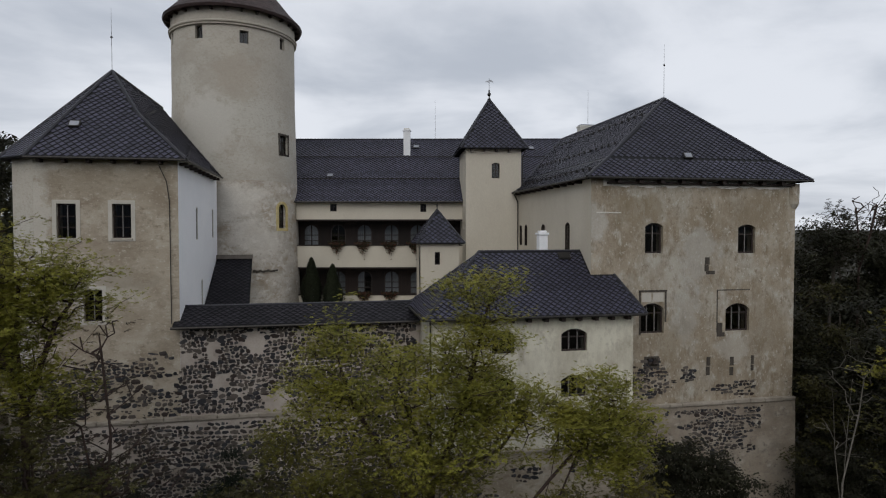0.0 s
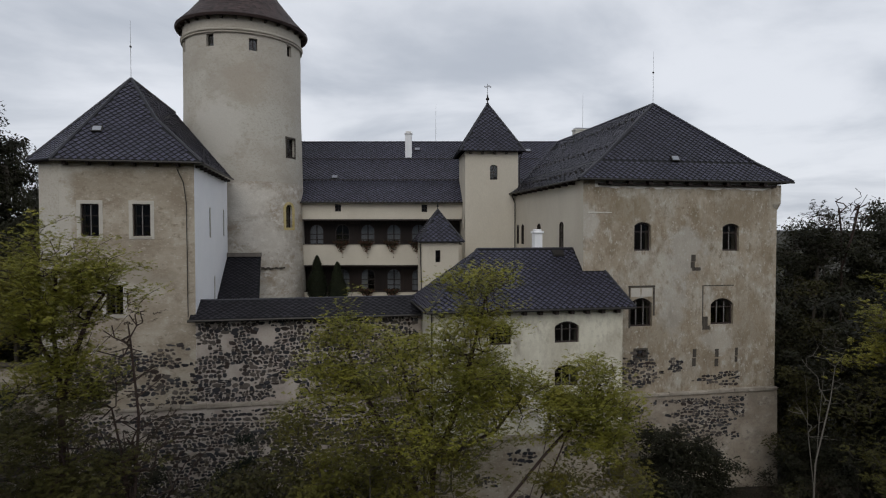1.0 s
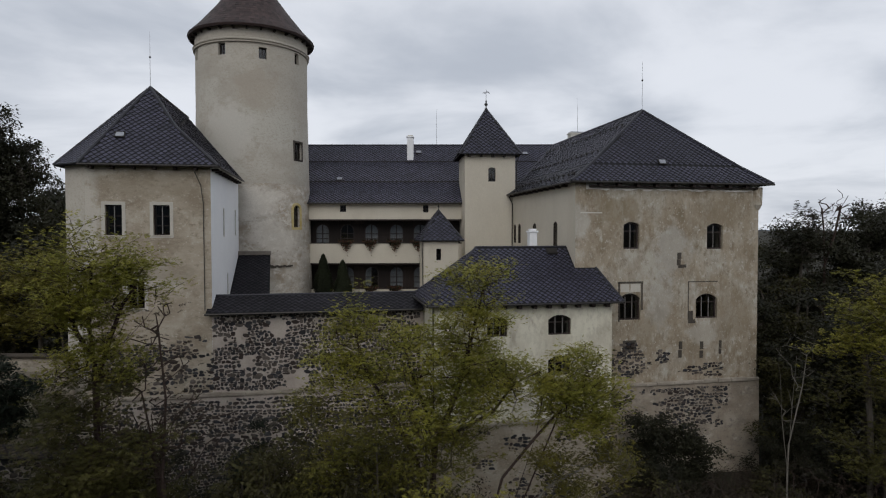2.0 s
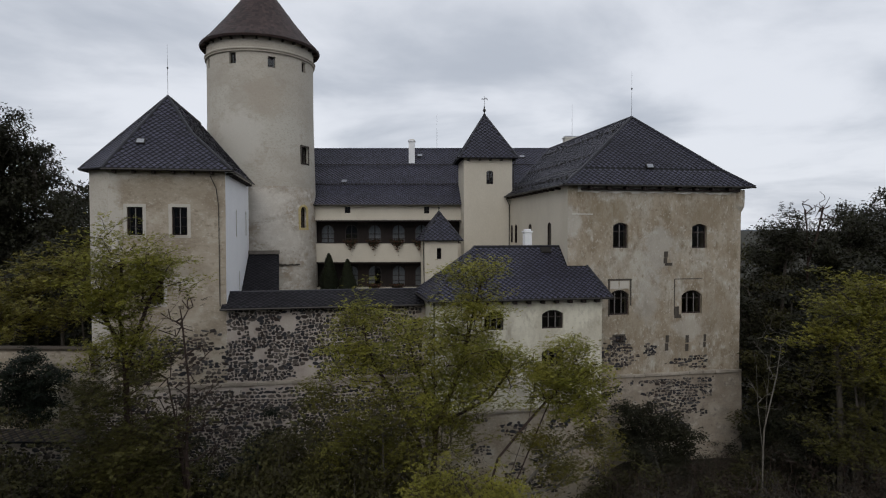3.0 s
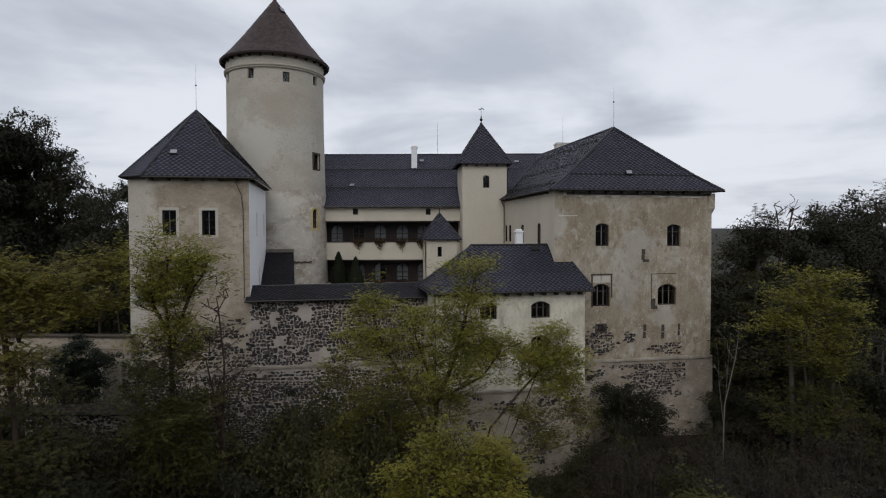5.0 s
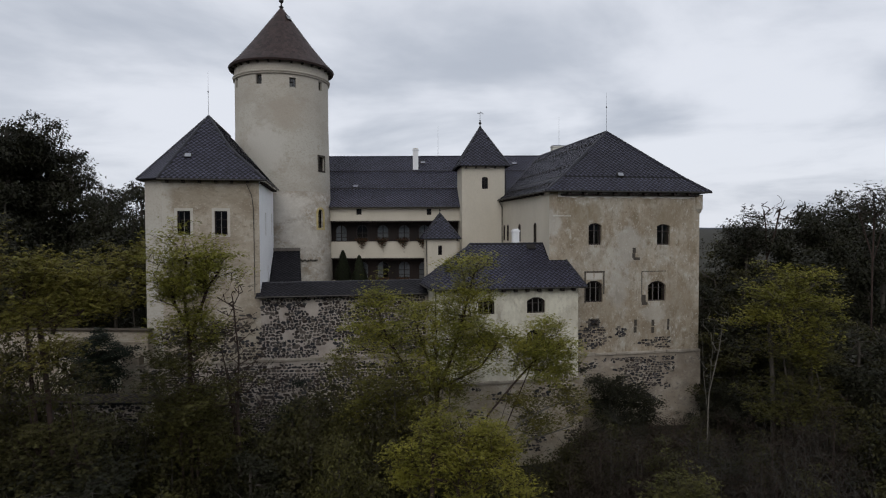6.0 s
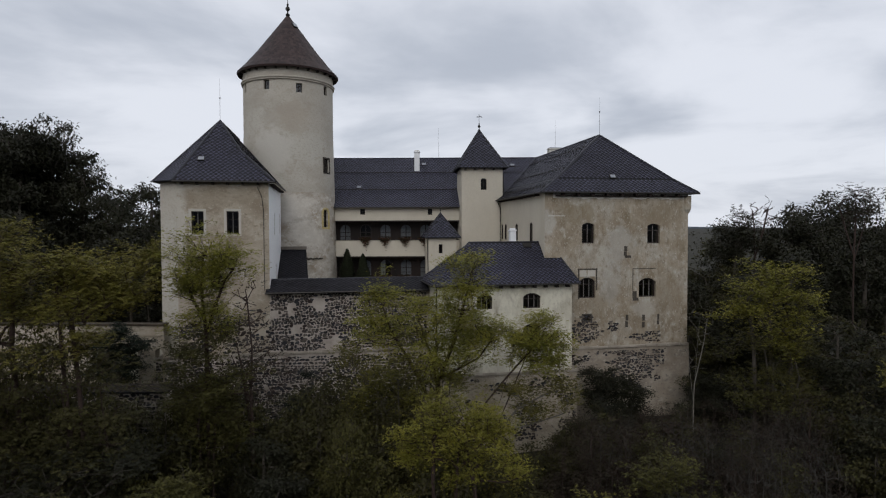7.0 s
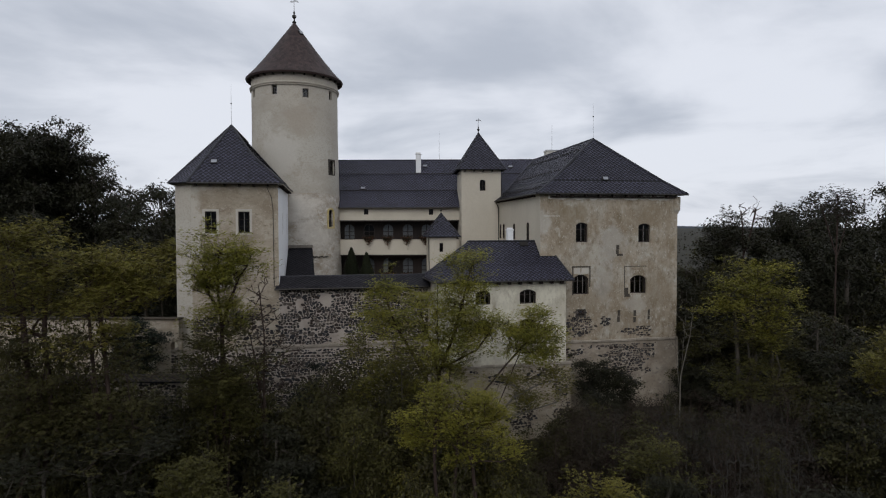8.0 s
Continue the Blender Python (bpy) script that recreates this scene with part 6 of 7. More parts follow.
tree(39, [(30.0, 45.0, 15.4, 1.2, 1.1, 0.7), (29.0, 45.0, 14.4, 1.2, 1.1, 0.7), (31.0, 45.0, 14.4, 1.3, 1.1, 0.6), (30.2, 44.8, 13.2, 1.8, 1.4, 0.8)], 170, 46, 0.19, LEAF_D, BARK, [stem(30.4, 45, 14.6, seed=39), stem(29.4, 45, 13.6, seed=40)], "half-bare dark tree on the wooded skyline", 0.42, 0.12, rise=0.55, twig=0.014, fat=1.25)
tree(41, [(31.6, 45.2, 16.5, 1.0, 0.8, 0.9), (33.0, 45.2, 16.6, 0.9, 0.8, 1.0), (30.6, 45.2, 16.7, 0.7, 0.7, 0.8)], 46, 1, 0.1, LEAF_B, REDBARK, [[(31.8, 45.2, 3), (31.8, 45.2, 12), (31.7, 45.2, 15), (31.5, 45.2, 16.8)], [(31.8, 45.2, 12), (32.6, 45.2, 14.6), (33.1, 45.2, 17.0)], [(31.8, 45.2, 13), (31.0, 45.2, 15), (30.6, 45.2, 16.8)]], "dead tree with bare forked boughs on the skyline", trunk=0.085, leafless=True, twig=0.016, bough=3, rise=1.3, fat=1.2)
tree(42, [(35.6, 36.0, 17.6, 1.5, 1.2, 0.7), (37.0, 36.0, 17.4, 1.0, 1.0, 0.6), (34.2, 36.0, 17.0, 0.9, 0.9, 0.5), (35.8, 36.0, 16.2, 1.6, 1.2, 0.6)], 240, 22, 0.15, LEAF_D, REDBARK, [[(35.6, 36, 2), (35.6, 36, 12), (35.7, 36, 16), (35.6, 36, 18)], [(35.6, 36, 12), (36.4, 36, 15), (37.0, 36, 17.4)], [(35.6, 36, 12.5), (34.8, 36, 15), (34.2, 36, 17)]],
     "airy thin-leaved tree rising over the wood", 0.38, 0.07, rise=0.6, twig=0.013, shell=0.2, bough=5, fat=1.3)
# bare and dying small trees
tree(29, [(17.6, 25.4, 8.7, 0.75, 0.5, 1.7), (17.2, 25.4, 6.6, 0.7, 0.5, 1.3)], 70, 1, 0.1, LEAF_B, PALEBARK, [[(17.3, 25.4, -1), (17.35, 25.4, 3), (17.5, 25.4, 6), (17.7, 25.4, 8.6)], [(17.3, 25.4, 3), (17.0, 25.4, 5.5), (16.9, 25.4, 7.6)], [(17.35, 25.4, 4), (18.0, 25.4, 7.0), (18.2, 25.4, 8.6)]],
     "pale leafless dead tree at the edge of the wood", trunk=0.034, leafless=True, twig=0.010, bough=3, rise=1.4)
tree(30, [(-12.0, 21.0, 10.2, 0.8, 0.7, 1.6), (-12.4, 21.0, 7.6, 1.4, 1.0, 1.6), (-11.4, 21, 6.0, 1.5, 1.0, 1.6), (-13.2, 21, 5.4, 1.8, 1.0, 1.8)], 260, 14, 0.12, LEAF_B, REDBARK, [stem(-12.0, 21, 10.8, seed=14, wander=0.3), [(-12.1, 21, 2), (-12.6, 21, 6), (-13.0, 21, 8)]], "thin reddish nearly bare tree before the wall", 0.34, 0.10, twig=0.026, bough=4, rise=1.2)
# evergreen and bush at the foot of the walls
tree(32, [(-10.8, 29.0, 2.9, 0.35, 0.4, 1.3), (-11.0, 28.9, 1.4, 0.8, 0.8, 1.0), (-11.4, 28.8, 0.0, 1.2, 1.0, 1.2), (-12.6, 28.4, -0.8, 1.2, 1.0, 1.0)], 200, 80, 0.11, CONIFER, BARK, [stem(-10.9, 29.0, 4.0, seed=17, wander=0.05)], "dark narrow evergreen against the stone wall", 0.32, 0.09, style="four")
tree(33, [(12.6, 30.0, 2.6, 1.5, 1.2, 1.7), (14.0, 30.2, 1.7, 1.4, 1.2, 1.3), (11.4, 29.8, 1.4, 1.3, 1.2, 1.3)], 150, 90, 0.15, LEAF_D, BARK, [stem(12.6, 30, 2.4, seed=18), stem(13.8, 30, 1.8, seed=19)], "dark green bush at the foot of a plastered wall", 0.36, 0.08, name="bush", category="bush", style="four")
tree(34, [(-23.7, 26.6, 5.9, 1.9, 1.4, 1.6), (-23.6, 26.6, 4.8, 1.9, 1.4, 1.0), (-23.4, 26.6, 7.5, 0.85, 0.8, 0.8), (-24.4, 26.6, 6.0, 1.2, 1.2, 1.1), (-22.6, 26.6, 6.0, 1.2, 1.2, 1.1), (-20.9, 26.8, 5.1, 0.55, 0.5, 0.45)], 560, 38, 0.13, CONIFER, BARK, [stem(-23.4, 26.6, 7, seed=20), stem(-20.9, 26.8, 4.8, seed=21)], "dense dark yew bush beside the gateway", 0.22, 0.1, name="bush", category="bush", style="four", ragged=0.14, shell=0.3, bough=4, fat=1.15)
# courtyard cypresses


def cypress(x, y, foot, top, seed):
    """A narrow column of short upright sprays round a thin stem."""
    r = random.Random(seed)
    t = thing("cypress", pose(x, y, foot), "slim dark cypress before the gallery", "cypress")
    h = top - foot
    bm = bmesh.new()
    tube(bm, (0, 0, -0.2), (0, 0, h * 0.9), 0.09, 0.02, 8)
    part("trunk", bm, BARK, t)
    verts, faces = [], []
    for _ in range(9500):
        f = r.random() ** 0.8
        a = r.uniform(0, 2 * math.pi)
        z = h * (1 - f)
        q = 0.72 * min(1.0, f * h / 2.4) ** 0.7 * r.uniform(0.7, 1.06) * (1 + 0.32 * noise.noise(Vector((2 * math.cos(a), 2 * math.sin(a), z * 1.3 + seed))))
        p = Vector((q * math.cos(a), q * math.sin(a), z - 0.1))
        up = Vector((0.5 * math.cos(a) + r.gauss(0, 0.2), 0.5 * math.sin(a) + r.gauss(0, 0.2), 1.0)).normalized() * r.uniform(0.1, 0.2)
        w = Vector((-math.sin(a), math.cos(a), r.gauss(0, 0.3))) * r.uniform(0.025, 0.045)
        k = len(verts)
        verts += [p - w, p + up * 0.5 - w * 1.1, p + up, p + up * 0.5 + w * 1.1, p + w]
        faces.append((k, k + 1, k + 2, k + 3, k + 4))
    me = bpy.data.meshes.new("crown")
    me.from_pydata(verts, [], faces)
    me.materials.append(CYPRESS)
    ob = new("crown", me)
    ob.parent = t


cypress(-10.0, 44.8, 7.6, 13.05, 57)
cypress(-8.4, 44.8, 7.6, 12.55, 58)
bm = bmesh.new()
face(bm, [(-17, 33, 7.6), (6, 36, 7.6), (6, 52, 7.6), (-17, 52, 7.6)])
court = mesh_object("pavement", bm, TRIM)
tagged(court, "grey courtyard paving behind the curtain wall", "pavement", kind="structure")

# shared shapes for the woods: modelled standing at the origin, then copied
SHAPES = []
for k, (lobes, clusters, per, leaf, mt, label) in enumerate((
        ([(0, 0, 10.6, 1.6, 1.6, 1.0), (1.6, 0.6, 9.2, 1.6, 1.6, 1.0), (-1.7, -0.4, 8.8, 1.7, 1.6, 1.1), (0.2, -1.2, 7.6, 1.9, 1.6, 1.1), (2.2, 0, 6.6, 1.8, 1.7, 1.1), (-2.2, 0.3, 6.2, 1.8, 1.7, 1.1), (0.2, 0, 4.4, 2.8, 2.6, 1.3)], 290, 25, 0.24, LEAF_D, "dark green broadleaved tree in the castle woods"),
        ([(0.4, 0, 9.9, 1.4, 1.4, 1.0), (-0.8, 0.4, 8.4, 1.6, 1.5, 1.0), (1.6, 0, 7.8, 1.5, 1.5, 1.0), (-1.9, 0.6, 6.2, 1.6, 1.5, 1.1), (0.3, -1.0, 6.0, 1.8, 1.5, 1.1), (2.0, -0.6, 5.2, 1.6, 1.5, 1.1), (0, 0, 3.4, 2.6, 2.4, 1.2)], 280, 25, 0.24, LEAF_G, "green broadleaved tree in the castle woods"),
        ([(0, 0, 10.0, 1.8, 1.8, 0.9), (2.2, 0.3, 8.9, 1.6, 1.6, 0.9), (-2.2, 0, 8.5, 1.7, 1.7, 1.0), (0.2, -1.2, 7.8, 1.9, 1.6, 1.0), (2.6, 0, 6.6, 1.5, 1.5, 1.0), (-2.4, 0.2, 6.2, 1.6, 1.6, 1.0), (0, 0.5, 5.0, 2.6, 2.4, 1.3)], 290, 25, 0.24, LEAF_D, "dark spreading tree in the castle woods"),
        ([(0, 0, 2.0, 1.8, 1.6, 1.5), (1.4, 0.3, 1.4, 1.3, 1.2, 1.1), (-1.4, -0.2, 1.3, 1.4, 1.2, 1.1)], 110, 18, 0.2, LEAF_D, "dark green undergrowth shrub"),
        ([(0, 0, 2.2, 1.7, 1.5, 1.6), (1.2, 0.3, 1.5, 1.3, 1.2, 1.2), (-1.3, -0.2, 1.5, 1.4, 1.2, 1.2)], 110, 13, 0.14, LEAF_B, "brown half-bare undergrowth shrub"),
        ([(0, 0, 5.2, 0.9, 0.8, 2.0), (0.4, 0.2, 3.2, 1.0, 0.9, 1.6)], 80, 9, 0.14, LEAF_B, "thin bare sapling with a few brown leaves"),
        ([(0.2, 0, 5.0, 1.3, 1.1, 1.8), (-0.4, 0.2, 3.0, 1.2, 1.1, 1.6)], 110, 40, 0.16, LEAF_O, "thin olive sapling on the slope"),
        ([(0, 0, 2.6, 1.2, 1.0, 1.7), (0.8, 0.2, 2.0, 1.0, 0.9, 1.3), (-0.8, 0, 2.0, 1.0, 0.9, 1.3)], 170, 3, 0.1, LEAF_B, "bare grey-brown thicket shrub"),
        ([(0.2, 0, 10.9, 1.5, 1.5, 0.9), (1.8, 0.6, 9.9, 1.4, 1.4, 0.9), (-1.6, -0.2, 9.8, 1.5, 1.5, 0.9), (3.1, 0.2, 8.4, 1.3, 1.3, 0.8), (-3.0, 0.2, 8.2, 1.4, 1.4, 0.9), (0.4, -1.4, 8.6, 1.8, 1.5, 1.1), (1.8, -0.8, 7.0, 1.7, 1.6, 1.0), (-1.6, -0.8, 6.6, 1.9, 1.6, 1.0), (0.2, 0, 5.0, 2.8, 2.6, 1.2)], 520, 40, 0.195, LEAF_D, "tall dark oak with a billowing crown"),
        ([(0, 0, 5.6, 1.4, 1.3, 1.6), (1.1, 0.3, 4.2, 1.4, 1.3, 1.6), (-1.1, -0.2, 4.0, 1.4, 1.3, 1.6), (0, 0, 2.4, 1.9, 1.7, 1.6)], 210, 19, 0.22, LEAF_G, "tall olive-green thicket shrub on the slope"),
        ([(0, 0, 5.4, 1.2, 1.1, 1.7), (1.1, 0.3, 4.2, 1.3, 1.2, 1.6), (-1.1, -0.2, 4.0, 1.3, 1.2, 1.6), (0, 0, 2.4, 1.7, 1.6, 1.6)], 200, 12, 0.14, LEAF_B, "tall brown half-bare thicket shrub on the slope"),
        ([(0, 0, 5.6, 1.3, 1.2, 1.6), (1.0, 0.3, 4.2, 1.3, 1.2, 1.6), (-1.1, -0.2, 4.2, 1.3, 1.2, 1.5), (0, 0, 2.4, 1.7, 1.6, 1.6)], 240, 34, 0.13, LEAF_T, "tall yellowing thicket shrub on the slope"),
        ([(0, 0, 5.4, 1.0, 0.9, 1.8), (0.8, 0.2, 4.2, 0.9, 0.8, 1.6), (-0.8, 0, 4.0, 0.9, 0.8, 1.6)], 260, 1, 0.08, LEAF_B, "tall bare grey shrub with upright twigs"))):
    shrub = 2 < k < 8
    tall = k > 8
    SHAPES.append(tree(60 + k, lobes, clusters, per, leaf, mt, GREYBARK if k == 12 else REDBARK if k in (4, 5, 7, 10) else BARK, [[(0, 0, -1.5), (0, 0, lobes[0][2] * 0.4), (0, 0, lobes[0][2])]] if not (shrub or k == 12) else [[(0, 0, -1.5), (0, 0, 2.4), (0, 0, 5.2)], [(0, 0, -1), (0.5, 0.1, 2.0), (0.9, 0.2, 4.2)], [(0, 0, -1), (-0.5, 0, 2.0), (-0.9, 0, 4.0)]] if k == 12 else ([[(0, 0, -1), (0.2, 0, 1.4)], [(0.1, 0, -1), (0.9, 0, 1.2)], [(0, 0, -1), (-0.9, 0, 1.2)]] if k < 5 or k == 7 else [[(0, 0, -1), (0.1, 0, 2), (0, 0.1, 5.6)], [(0.3, 0, -1), (0.5, 0.1, 2), (0.7, 0.1, 4.2)]]),
                       label, (0.42 if k < 8 else 0.36 if k == 8 else 0.4) if not shrub else 0.5, (0.03 if k == 12 else 0.07 if tall else 0.2) if not shrub else 0.045, name=("shrub" if tall else "tree") if not shrub else ("shrub" if k < 5 or k == 7 else "sapling"), category=("shrub" if tall else "tree") if not shrub else ("shrub" if k < 5 or k == 7 else "sapling"), twig=0.016 if not (shrub or tall) else 0.007 if k == 12 else 0.010, style="three", bough=10 if k < 8 else 6, shell=0.45 if k < 8 else 0.3, ragged=0.30 if shrub else 0.22, rise=1.3 if k == 12 else 0.6, leafless=k == 12, fat=1.4 if k == 8 else 1.3 if k < 3 else 1.0))
rw = random.Random(77)


def plant(k, x, y, top=None, scale=1.0, squash=1.0):
    """A copy of a shared shape, on the ground or with its top at the given height."""
    h = (12.0, 11.3, 11.2, 3.6, 3.8, 7.0, 6.6, 4.4, 12.0, 7.2, 7.2, 7.2, 7.2)[k] * scale * squash
    z = ground_z(x, y) if top is None else min(top - h, ground_z(x, y) + 1.0)
    if top is not None and top - h > z:
        squash *= (top - z) / h
    ob = copy_thing(SHAPES[k], Matrix.Translation((x, y, z)) @ pose(0, 0, 0, 0, 0, rw.uniform(0, 360)))
    ob.scale = (scale, scale, scale * squash)
    return ob


# west wood behind the gateway and the left wing
for x, y, top, s in ((-57, 64, 31, 1.9), (-62, 58, 28, 1.7), (-50, 66, 25, 1.5), (-43, 62, 20.5, 1.3), (-36, 57, 20.0, 1.25), (-30.5, 53, 20.0, 1.2), (-27, 47, 17, 1.05), (-34, 44, 14, 1.2), (-41, 46, 15, 1.3), (-48, 48, 17, 1.3),
                     (-56, 46, 18, 1.4), (-31, 38, 12, 1.0), (-37, 37, 12, 1.1), (-44, 38, 12.5, 1.1), (-26.5, 40, 13.5, 0.9), (-64, 70, 28, 1.7), (-52, 36, 13, 1.2), (-62, 46, 18, 1.5), (-47, 72, 22, 1.6), (-39, 72, 19.5, 1.4), (-33, 62, 17.5, 1.3), (-28, 58, 16.5, 1.2), (-70, 76, 30, 1.8), (-53, 58, 20, 1.5)):
    plant(8 if (y < 71 and top > 20) else rw.choice((0, 2, 0, 1)), x, y, top, s)
# east wood
for x, y, top, s in ((31, 48, 16.6, 1.1), (27.5, 46, 13.5, 1.0), (36, 46, 17.2, 1.2), (40, 50, 18.6, 1.3), (46, 52, 19.5, 1.4), (50, 47, 18.8, 1.3), (56, 54, 20.5, 1.5), (27, 38, 11.5, 1.0), (32, 38, 12.6, 1.1), (38, 38, 13.5, 1.1),
                     (44, 40, 14.5, 1.2), (29, 31, 9.5, 0.95), (34, 30, 10, 1.0), (40, 31, 10.5, 1.1), (46, 34, 12, 1.2), (62, 60, 21, 1.6), (36, 60, 16.5, 1.3), (28, 24, 6, 0.8), (33, 23, 7.5, 0.9), (25, 33, 9, 0.8), (54, 40, 14, 1.3), (24.5, 40, 9.5, 0.9), (22.8, 33.5, 8.5, 0.75), (25.2, 31, 9.5, 0.85), (27, 35, 11.5, 0.95), (29, 28, 8.0, 0.8), (22.6, 38.5, 10, 0.8)):
    plant(8 if top > 16.3 and y < 53 else rw.choice((0, 2, 0, 1)), x, y, top, s)
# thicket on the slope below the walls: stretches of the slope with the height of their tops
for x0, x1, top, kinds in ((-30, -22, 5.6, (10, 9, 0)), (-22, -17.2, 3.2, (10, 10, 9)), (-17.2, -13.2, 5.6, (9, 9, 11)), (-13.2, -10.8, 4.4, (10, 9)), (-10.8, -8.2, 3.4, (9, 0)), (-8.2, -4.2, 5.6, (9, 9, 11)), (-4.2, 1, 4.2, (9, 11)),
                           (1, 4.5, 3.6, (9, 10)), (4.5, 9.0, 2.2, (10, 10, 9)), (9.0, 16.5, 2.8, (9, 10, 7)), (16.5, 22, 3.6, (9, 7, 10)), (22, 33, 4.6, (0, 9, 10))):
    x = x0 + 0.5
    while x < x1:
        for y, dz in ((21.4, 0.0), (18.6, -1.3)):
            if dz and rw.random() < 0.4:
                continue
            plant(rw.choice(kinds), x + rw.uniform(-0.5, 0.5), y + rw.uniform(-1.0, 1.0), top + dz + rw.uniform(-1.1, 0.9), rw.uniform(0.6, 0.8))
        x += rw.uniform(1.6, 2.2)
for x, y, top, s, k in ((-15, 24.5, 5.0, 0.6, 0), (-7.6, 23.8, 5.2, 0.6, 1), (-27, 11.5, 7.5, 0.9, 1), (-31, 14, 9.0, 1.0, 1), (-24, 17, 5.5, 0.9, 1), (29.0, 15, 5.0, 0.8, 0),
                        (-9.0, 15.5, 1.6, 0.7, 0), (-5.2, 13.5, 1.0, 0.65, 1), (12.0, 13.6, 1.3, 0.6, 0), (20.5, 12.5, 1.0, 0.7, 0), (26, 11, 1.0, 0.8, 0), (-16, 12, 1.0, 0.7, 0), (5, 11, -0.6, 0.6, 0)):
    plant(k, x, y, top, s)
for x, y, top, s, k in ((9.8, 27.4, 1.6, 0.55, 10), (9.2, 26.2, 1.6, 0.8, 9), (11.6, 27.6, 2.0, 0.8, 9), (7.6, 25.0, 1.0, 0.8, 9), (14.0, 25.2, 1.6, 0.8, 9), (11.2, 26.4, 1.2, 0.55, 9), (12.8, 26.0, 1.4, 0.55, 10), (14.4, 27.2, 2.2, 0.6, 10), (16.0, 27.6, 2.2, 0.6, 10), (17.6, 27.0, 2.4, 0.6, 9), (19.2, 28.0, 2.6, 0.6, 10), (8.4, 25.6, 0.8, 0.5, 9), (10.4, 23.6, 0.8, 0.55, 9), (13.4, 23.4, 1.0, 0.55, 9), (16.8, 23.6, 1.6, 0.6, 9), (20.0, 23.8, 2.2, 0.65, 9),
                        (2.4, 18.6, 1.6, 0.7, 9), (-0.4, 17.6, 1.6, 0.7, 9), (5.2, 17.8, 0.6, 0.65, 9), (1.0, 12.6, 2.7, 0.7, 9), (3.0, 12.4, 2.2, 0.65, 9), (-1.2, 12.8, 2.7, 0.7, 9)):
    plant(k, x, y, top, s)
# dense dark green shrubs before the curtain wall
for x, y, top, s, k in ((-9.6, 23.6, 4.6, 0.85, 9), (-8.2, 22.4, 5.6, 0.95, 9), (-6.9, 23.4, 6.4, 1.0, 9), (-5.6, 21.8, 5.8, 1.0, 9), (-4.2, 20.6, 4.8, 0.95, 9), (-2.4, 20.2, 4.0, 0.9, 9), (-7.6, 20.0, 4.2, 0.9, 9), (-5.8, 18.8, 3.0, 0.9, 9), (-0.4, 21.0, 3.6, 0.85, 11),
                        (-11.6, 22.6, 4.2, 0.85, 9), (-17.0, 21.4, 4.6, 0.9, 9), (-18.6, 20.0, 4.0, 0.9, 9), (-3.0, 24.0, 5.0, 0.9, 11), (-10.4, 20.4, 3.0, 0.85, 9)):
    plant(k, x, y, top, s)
for x, y in ((-14, -2), (6, 1), (15, -1), (-8, -10), (4, -12), (-12, -24)):
    plant(rw.choice((0, 1, 2)), x, y, None, 0.85)
for x in np.arange(-33, -18.5, 1.3):
    plant(rw.choice((10, 10, 9)), float(x) + rw.uniform(-0.3, 0.3), 25.0 + rw.uniform(-0.4, 0.4), 5.4 + rw.uniform(-0.5, 0.3), 0.5)
for x, y, top in ((-23.6, 19.6, 5.4), (-26.2, 20.6, 6.6), (-28.4, 19.8, 7.6), (-30.4, 21.0, 8.4)):
    plant(rw.choice((9, 9, 11)), x, y, top, 0.85)
for _ in range(9):
    plant(rw.choice((0, 3, 2)), rw.uniform(20.5, 34), rw.uniform(27.5, 34), rw.uniform(2.6, 4.2), 0.5)
# undergrowth
for _ in range(26):
    x, y = rw.uniform(-26, 30), rw.uniform(13, 29.5)
    if y > 24 + max(0.0, x - 8) * 0.3 and not (x < -1 and y < 30.0 + 0.19 * x + 2.2):
        y = 24 + rw.uniform(-3, 0)
    if 4 < x < 11 and y > 20:
        continue
    plant(rw.choice((3, 4, 4)), x, y, None, rw.uniform(0.7, 1.25) * (0.5 if y > 21 else 1.0))
for x in np.arange(8.5, 21, 1.1):
    plant(rw.choice((4, 4, 3)), float(x) + rw.uniform(-0.4, 0.4), 28.6 + 0.19 * (float(x) - 8) - rw.uniform(0, 1.6), None, rw.uniform(0.35, 0.6))
for _ in range(40):
    x, y = rw.uniform(-25, 30), rw.uniform(14, 24)
    if 4 < x < 10 and y > 16:
        continue
    plant(5 if x > 4 else rw.choice((5, 6)), x, y, None, rw.uniform(0.6, 1.0))
for _ in range(34):
    x = rw.uniform(9.5, 23)
    y = rw.uniform(18, 29)
    plant(rw.choice((4, 7, 7, 3)), x, y, None, rw.uniform(0.4, 0.6) * (1.0 if y > 24 else 1.5))
for _ in range(34):
    plant(7, rw.uniform(9, 32), rw.uniform(18, 25), None, rw.uniform(0.9, 1.5))
for _ in range(18):
    x = rw.uniform(9.5, 30)
    plant(12, x, rw.uniform(16.5, 22), rw.uniform(2.6, 5.2), rw.uniform(0.7, 0.95))
for x, y, top in ((15.2, 13.6, 5.0), (16.2, 14.2, 4.4), (19.6, 14.5, 4.6)):
    plant(12, x, y, top, 0.9)
# slender trees on the slope before the gateway wall
for k, x, y, top in ((9, -19.6, 16.0, 10.3), (9, -20.9, 15.4, 9.2), (11, -22.2, 16.6, 10.6), (9, -23.4, 15.6, 9.6), (9, -24.8, 16.2, 10.2)):
    plant(k, x, y, top, 0.95)
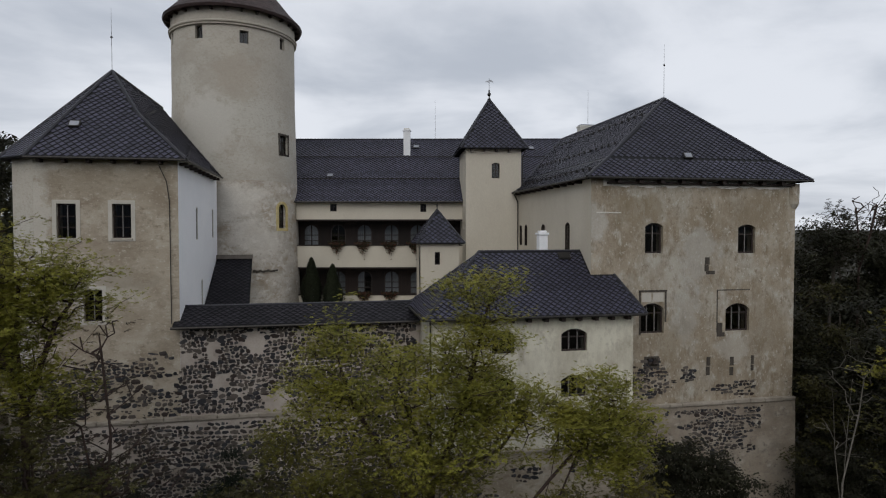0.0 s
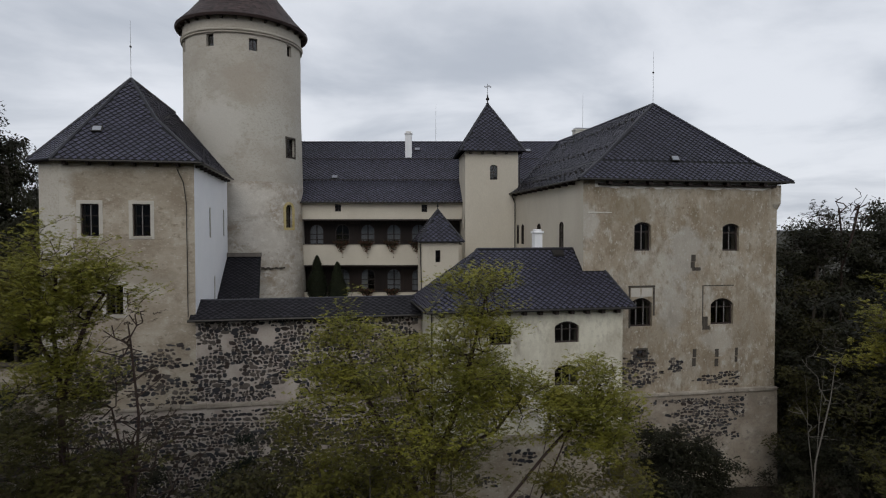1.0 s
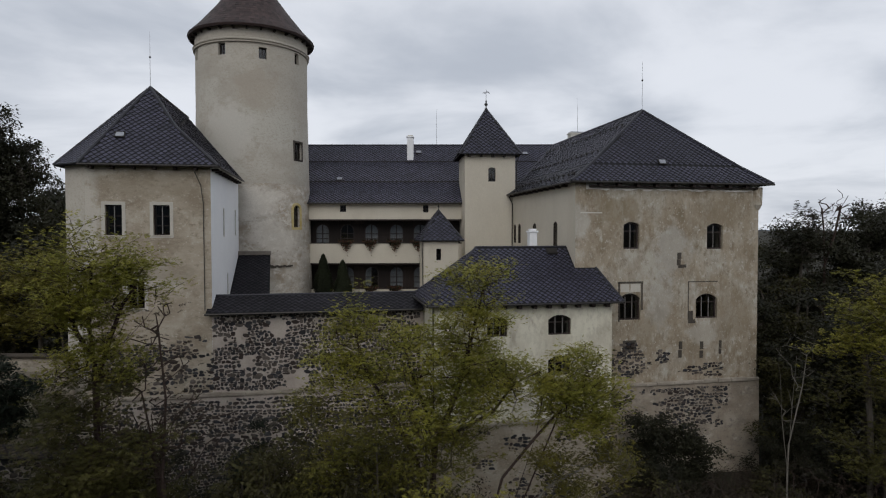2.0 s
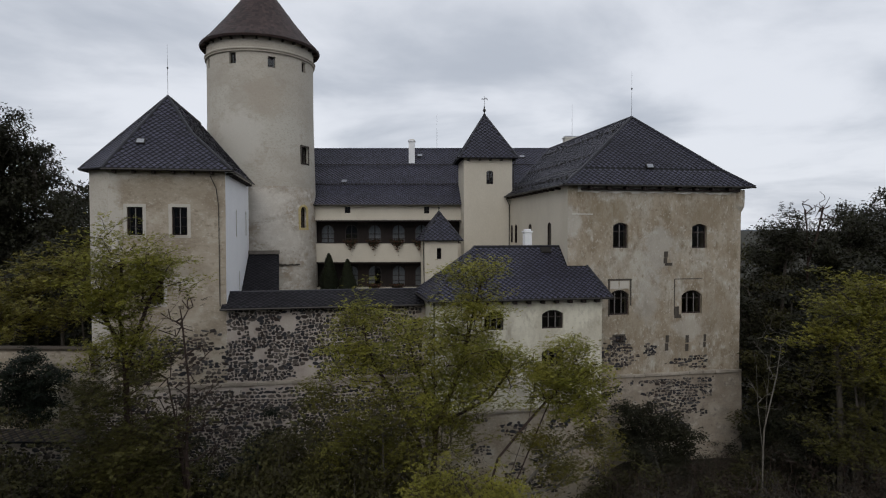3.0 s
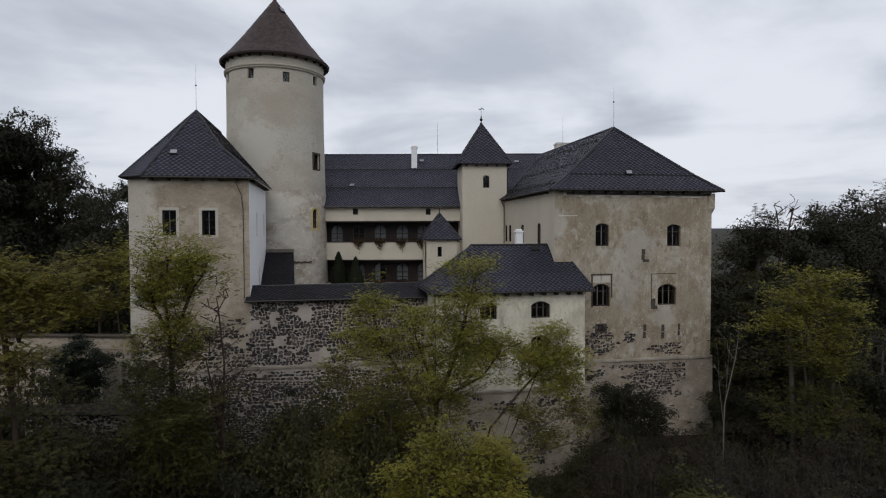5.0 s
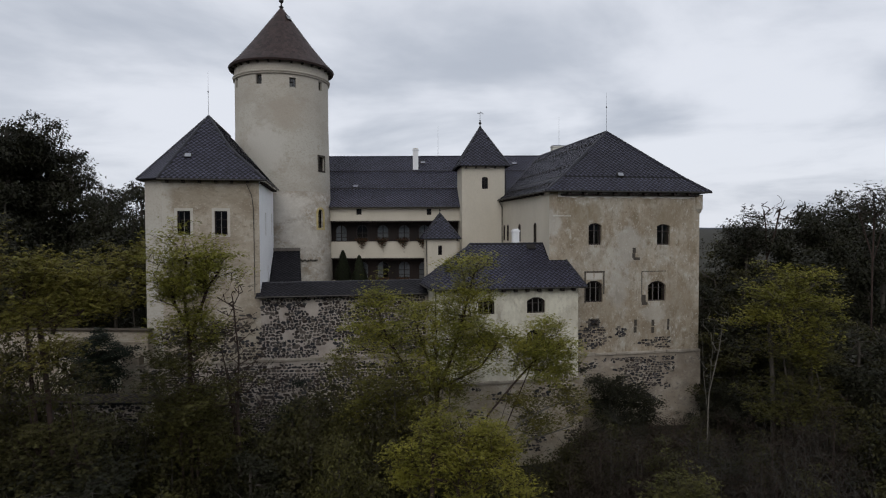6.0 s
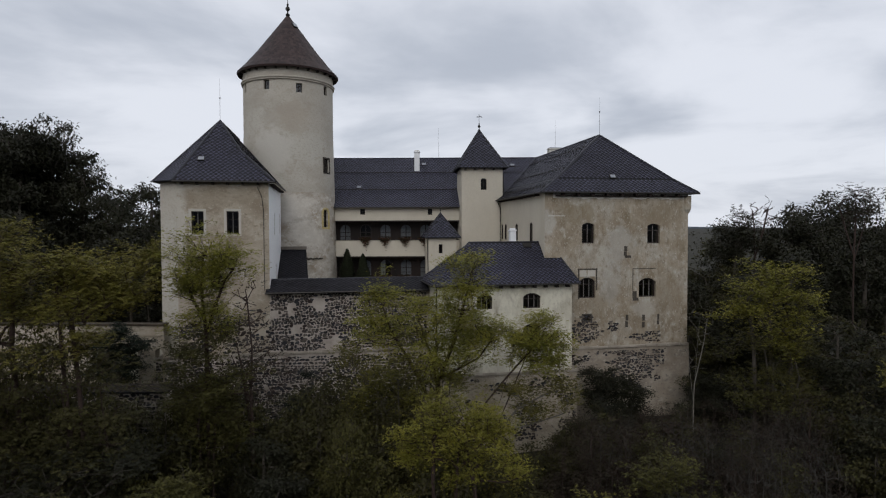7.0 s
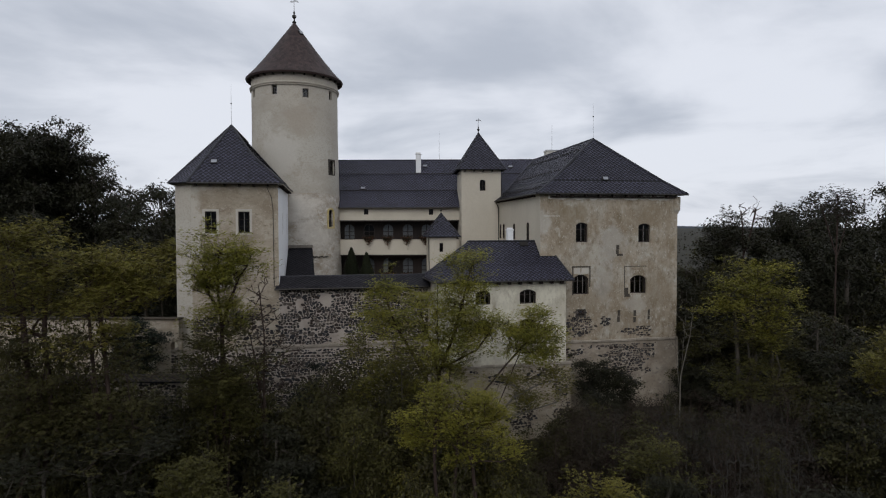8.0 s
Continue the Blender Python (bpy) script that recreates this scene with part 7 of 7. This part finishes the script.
# the dense crowns of the tall oaks at the edge of the west wood
for x, y, top in ((-54.5, 66.5, 30.2), (-60.0, 67.0, 31.0), (-57.0, 70.0, 30.5)):
    plant(8, x, y, top, 1.9)
for o in SHAPES:
    for c in (*o.children_recursive, o):
        bpy.data.objects.remove(c)

# woods below and behind the flight path, and over the far slopes
canopy_r = random.Random(31)
verts, faces = [], []
for _ in range(26000):
    a = canopy_r.uniform(0, math.pi * 2)
    d = 70 + 330 * canopy_r.random() ** 1.5
    x, y = d * math.cos(a), 40 + d * math.sin(a)
    if abs(x) < 30 and -70 < y < 55:
        continue
    c = Vector((x, y, ground_z(x, y) + 5.5 + 2.5 * noise.noise(Vector((x * 0.12, y * 0.12, 7))) + canopy_r.gauss(0, 1.1)))
    for _ in range(2):
        f = Vector((canopy_r.gauss(0, 1), canopy_r.gauss(0, 1), canopy_r.gauss(0, 0.7))).normalized() * canopy_r.uniform(0.6, 1.3)
        w = f.cross(Vector((canopy_r.gauss(0, 1), canopy_r.gauss(0, 1), canopy_r.gauss(0, 1)))).normalized() * 0.5
        k = len(verts)
        verts += [c + w, c + f, c - w]
        faces.append((k, k + 1, k + 2))
        c = c + Vector((canopy_r.gauss(0, 0.8), canopy_r.gauss(0, 0.8), canopy_r.gauss(0, 0.6)))
me = bpy.data.meshes.new("far_woods")
me.from_pydata(verts, [], faces)
me.materials.append(LEAF_D)
tagged(new("far_woods", me), "dark canopy of the surrounding woods", "woods", "", "stuff")

# distant wooded hills
def hill(y, height, wob, seed):
    bm = bmesh.new()
    n = 120
    rows = []
    for j, f in enumerate((0.0, 0.5, 1.0)):
        row = []
        for k in range(n + 1):
            x = -1600 + 3200 * k / n
            z = height * (0.75 + wob * noise.noise(Vector((x * 0.0022, seed, 0))) + 0.05 * noise.noise(Vector((x * 0.02, seed, 5))))
            row.append(bm.verts.new((x, y + 250 * f, -12 + (z + 12) * math.sin(f * math.pi / 2))))
        rows.append(row)
    for a, b in zip(rows, rows[1:]):
        for k in range(n):
            bm.faces.new((a[k], a[k + 1], b[k + 1], b[k])).smooth = True
    return bm


# the blue of distance is mixed into the forest colour
HAZY = mat("hazy_forest", [(0.020, 0.030, 0.042), (0.034, 0.046, 0.058)], 0.02, 1.0, 0.5, 0.2)
# added out of view behind the camera: keeps low sky out of the panes
near = mesh_object("backdrop_hills", hill(450, 95.0, 0.35, 8), HAZY)
near.matrix_world = pose(0, 0, 0, 0, 0, 180)
tagged(near, "unseen hillside behind the camera, added to darken window reflections", "hills", kind="structure")
far = mesh_object("backdrop_hills", hill(700, 26.0, 0.5, 3), HAZY)
tagged(far, "distant blue-green wooded hills on the horizon", "hills", kind="structure")
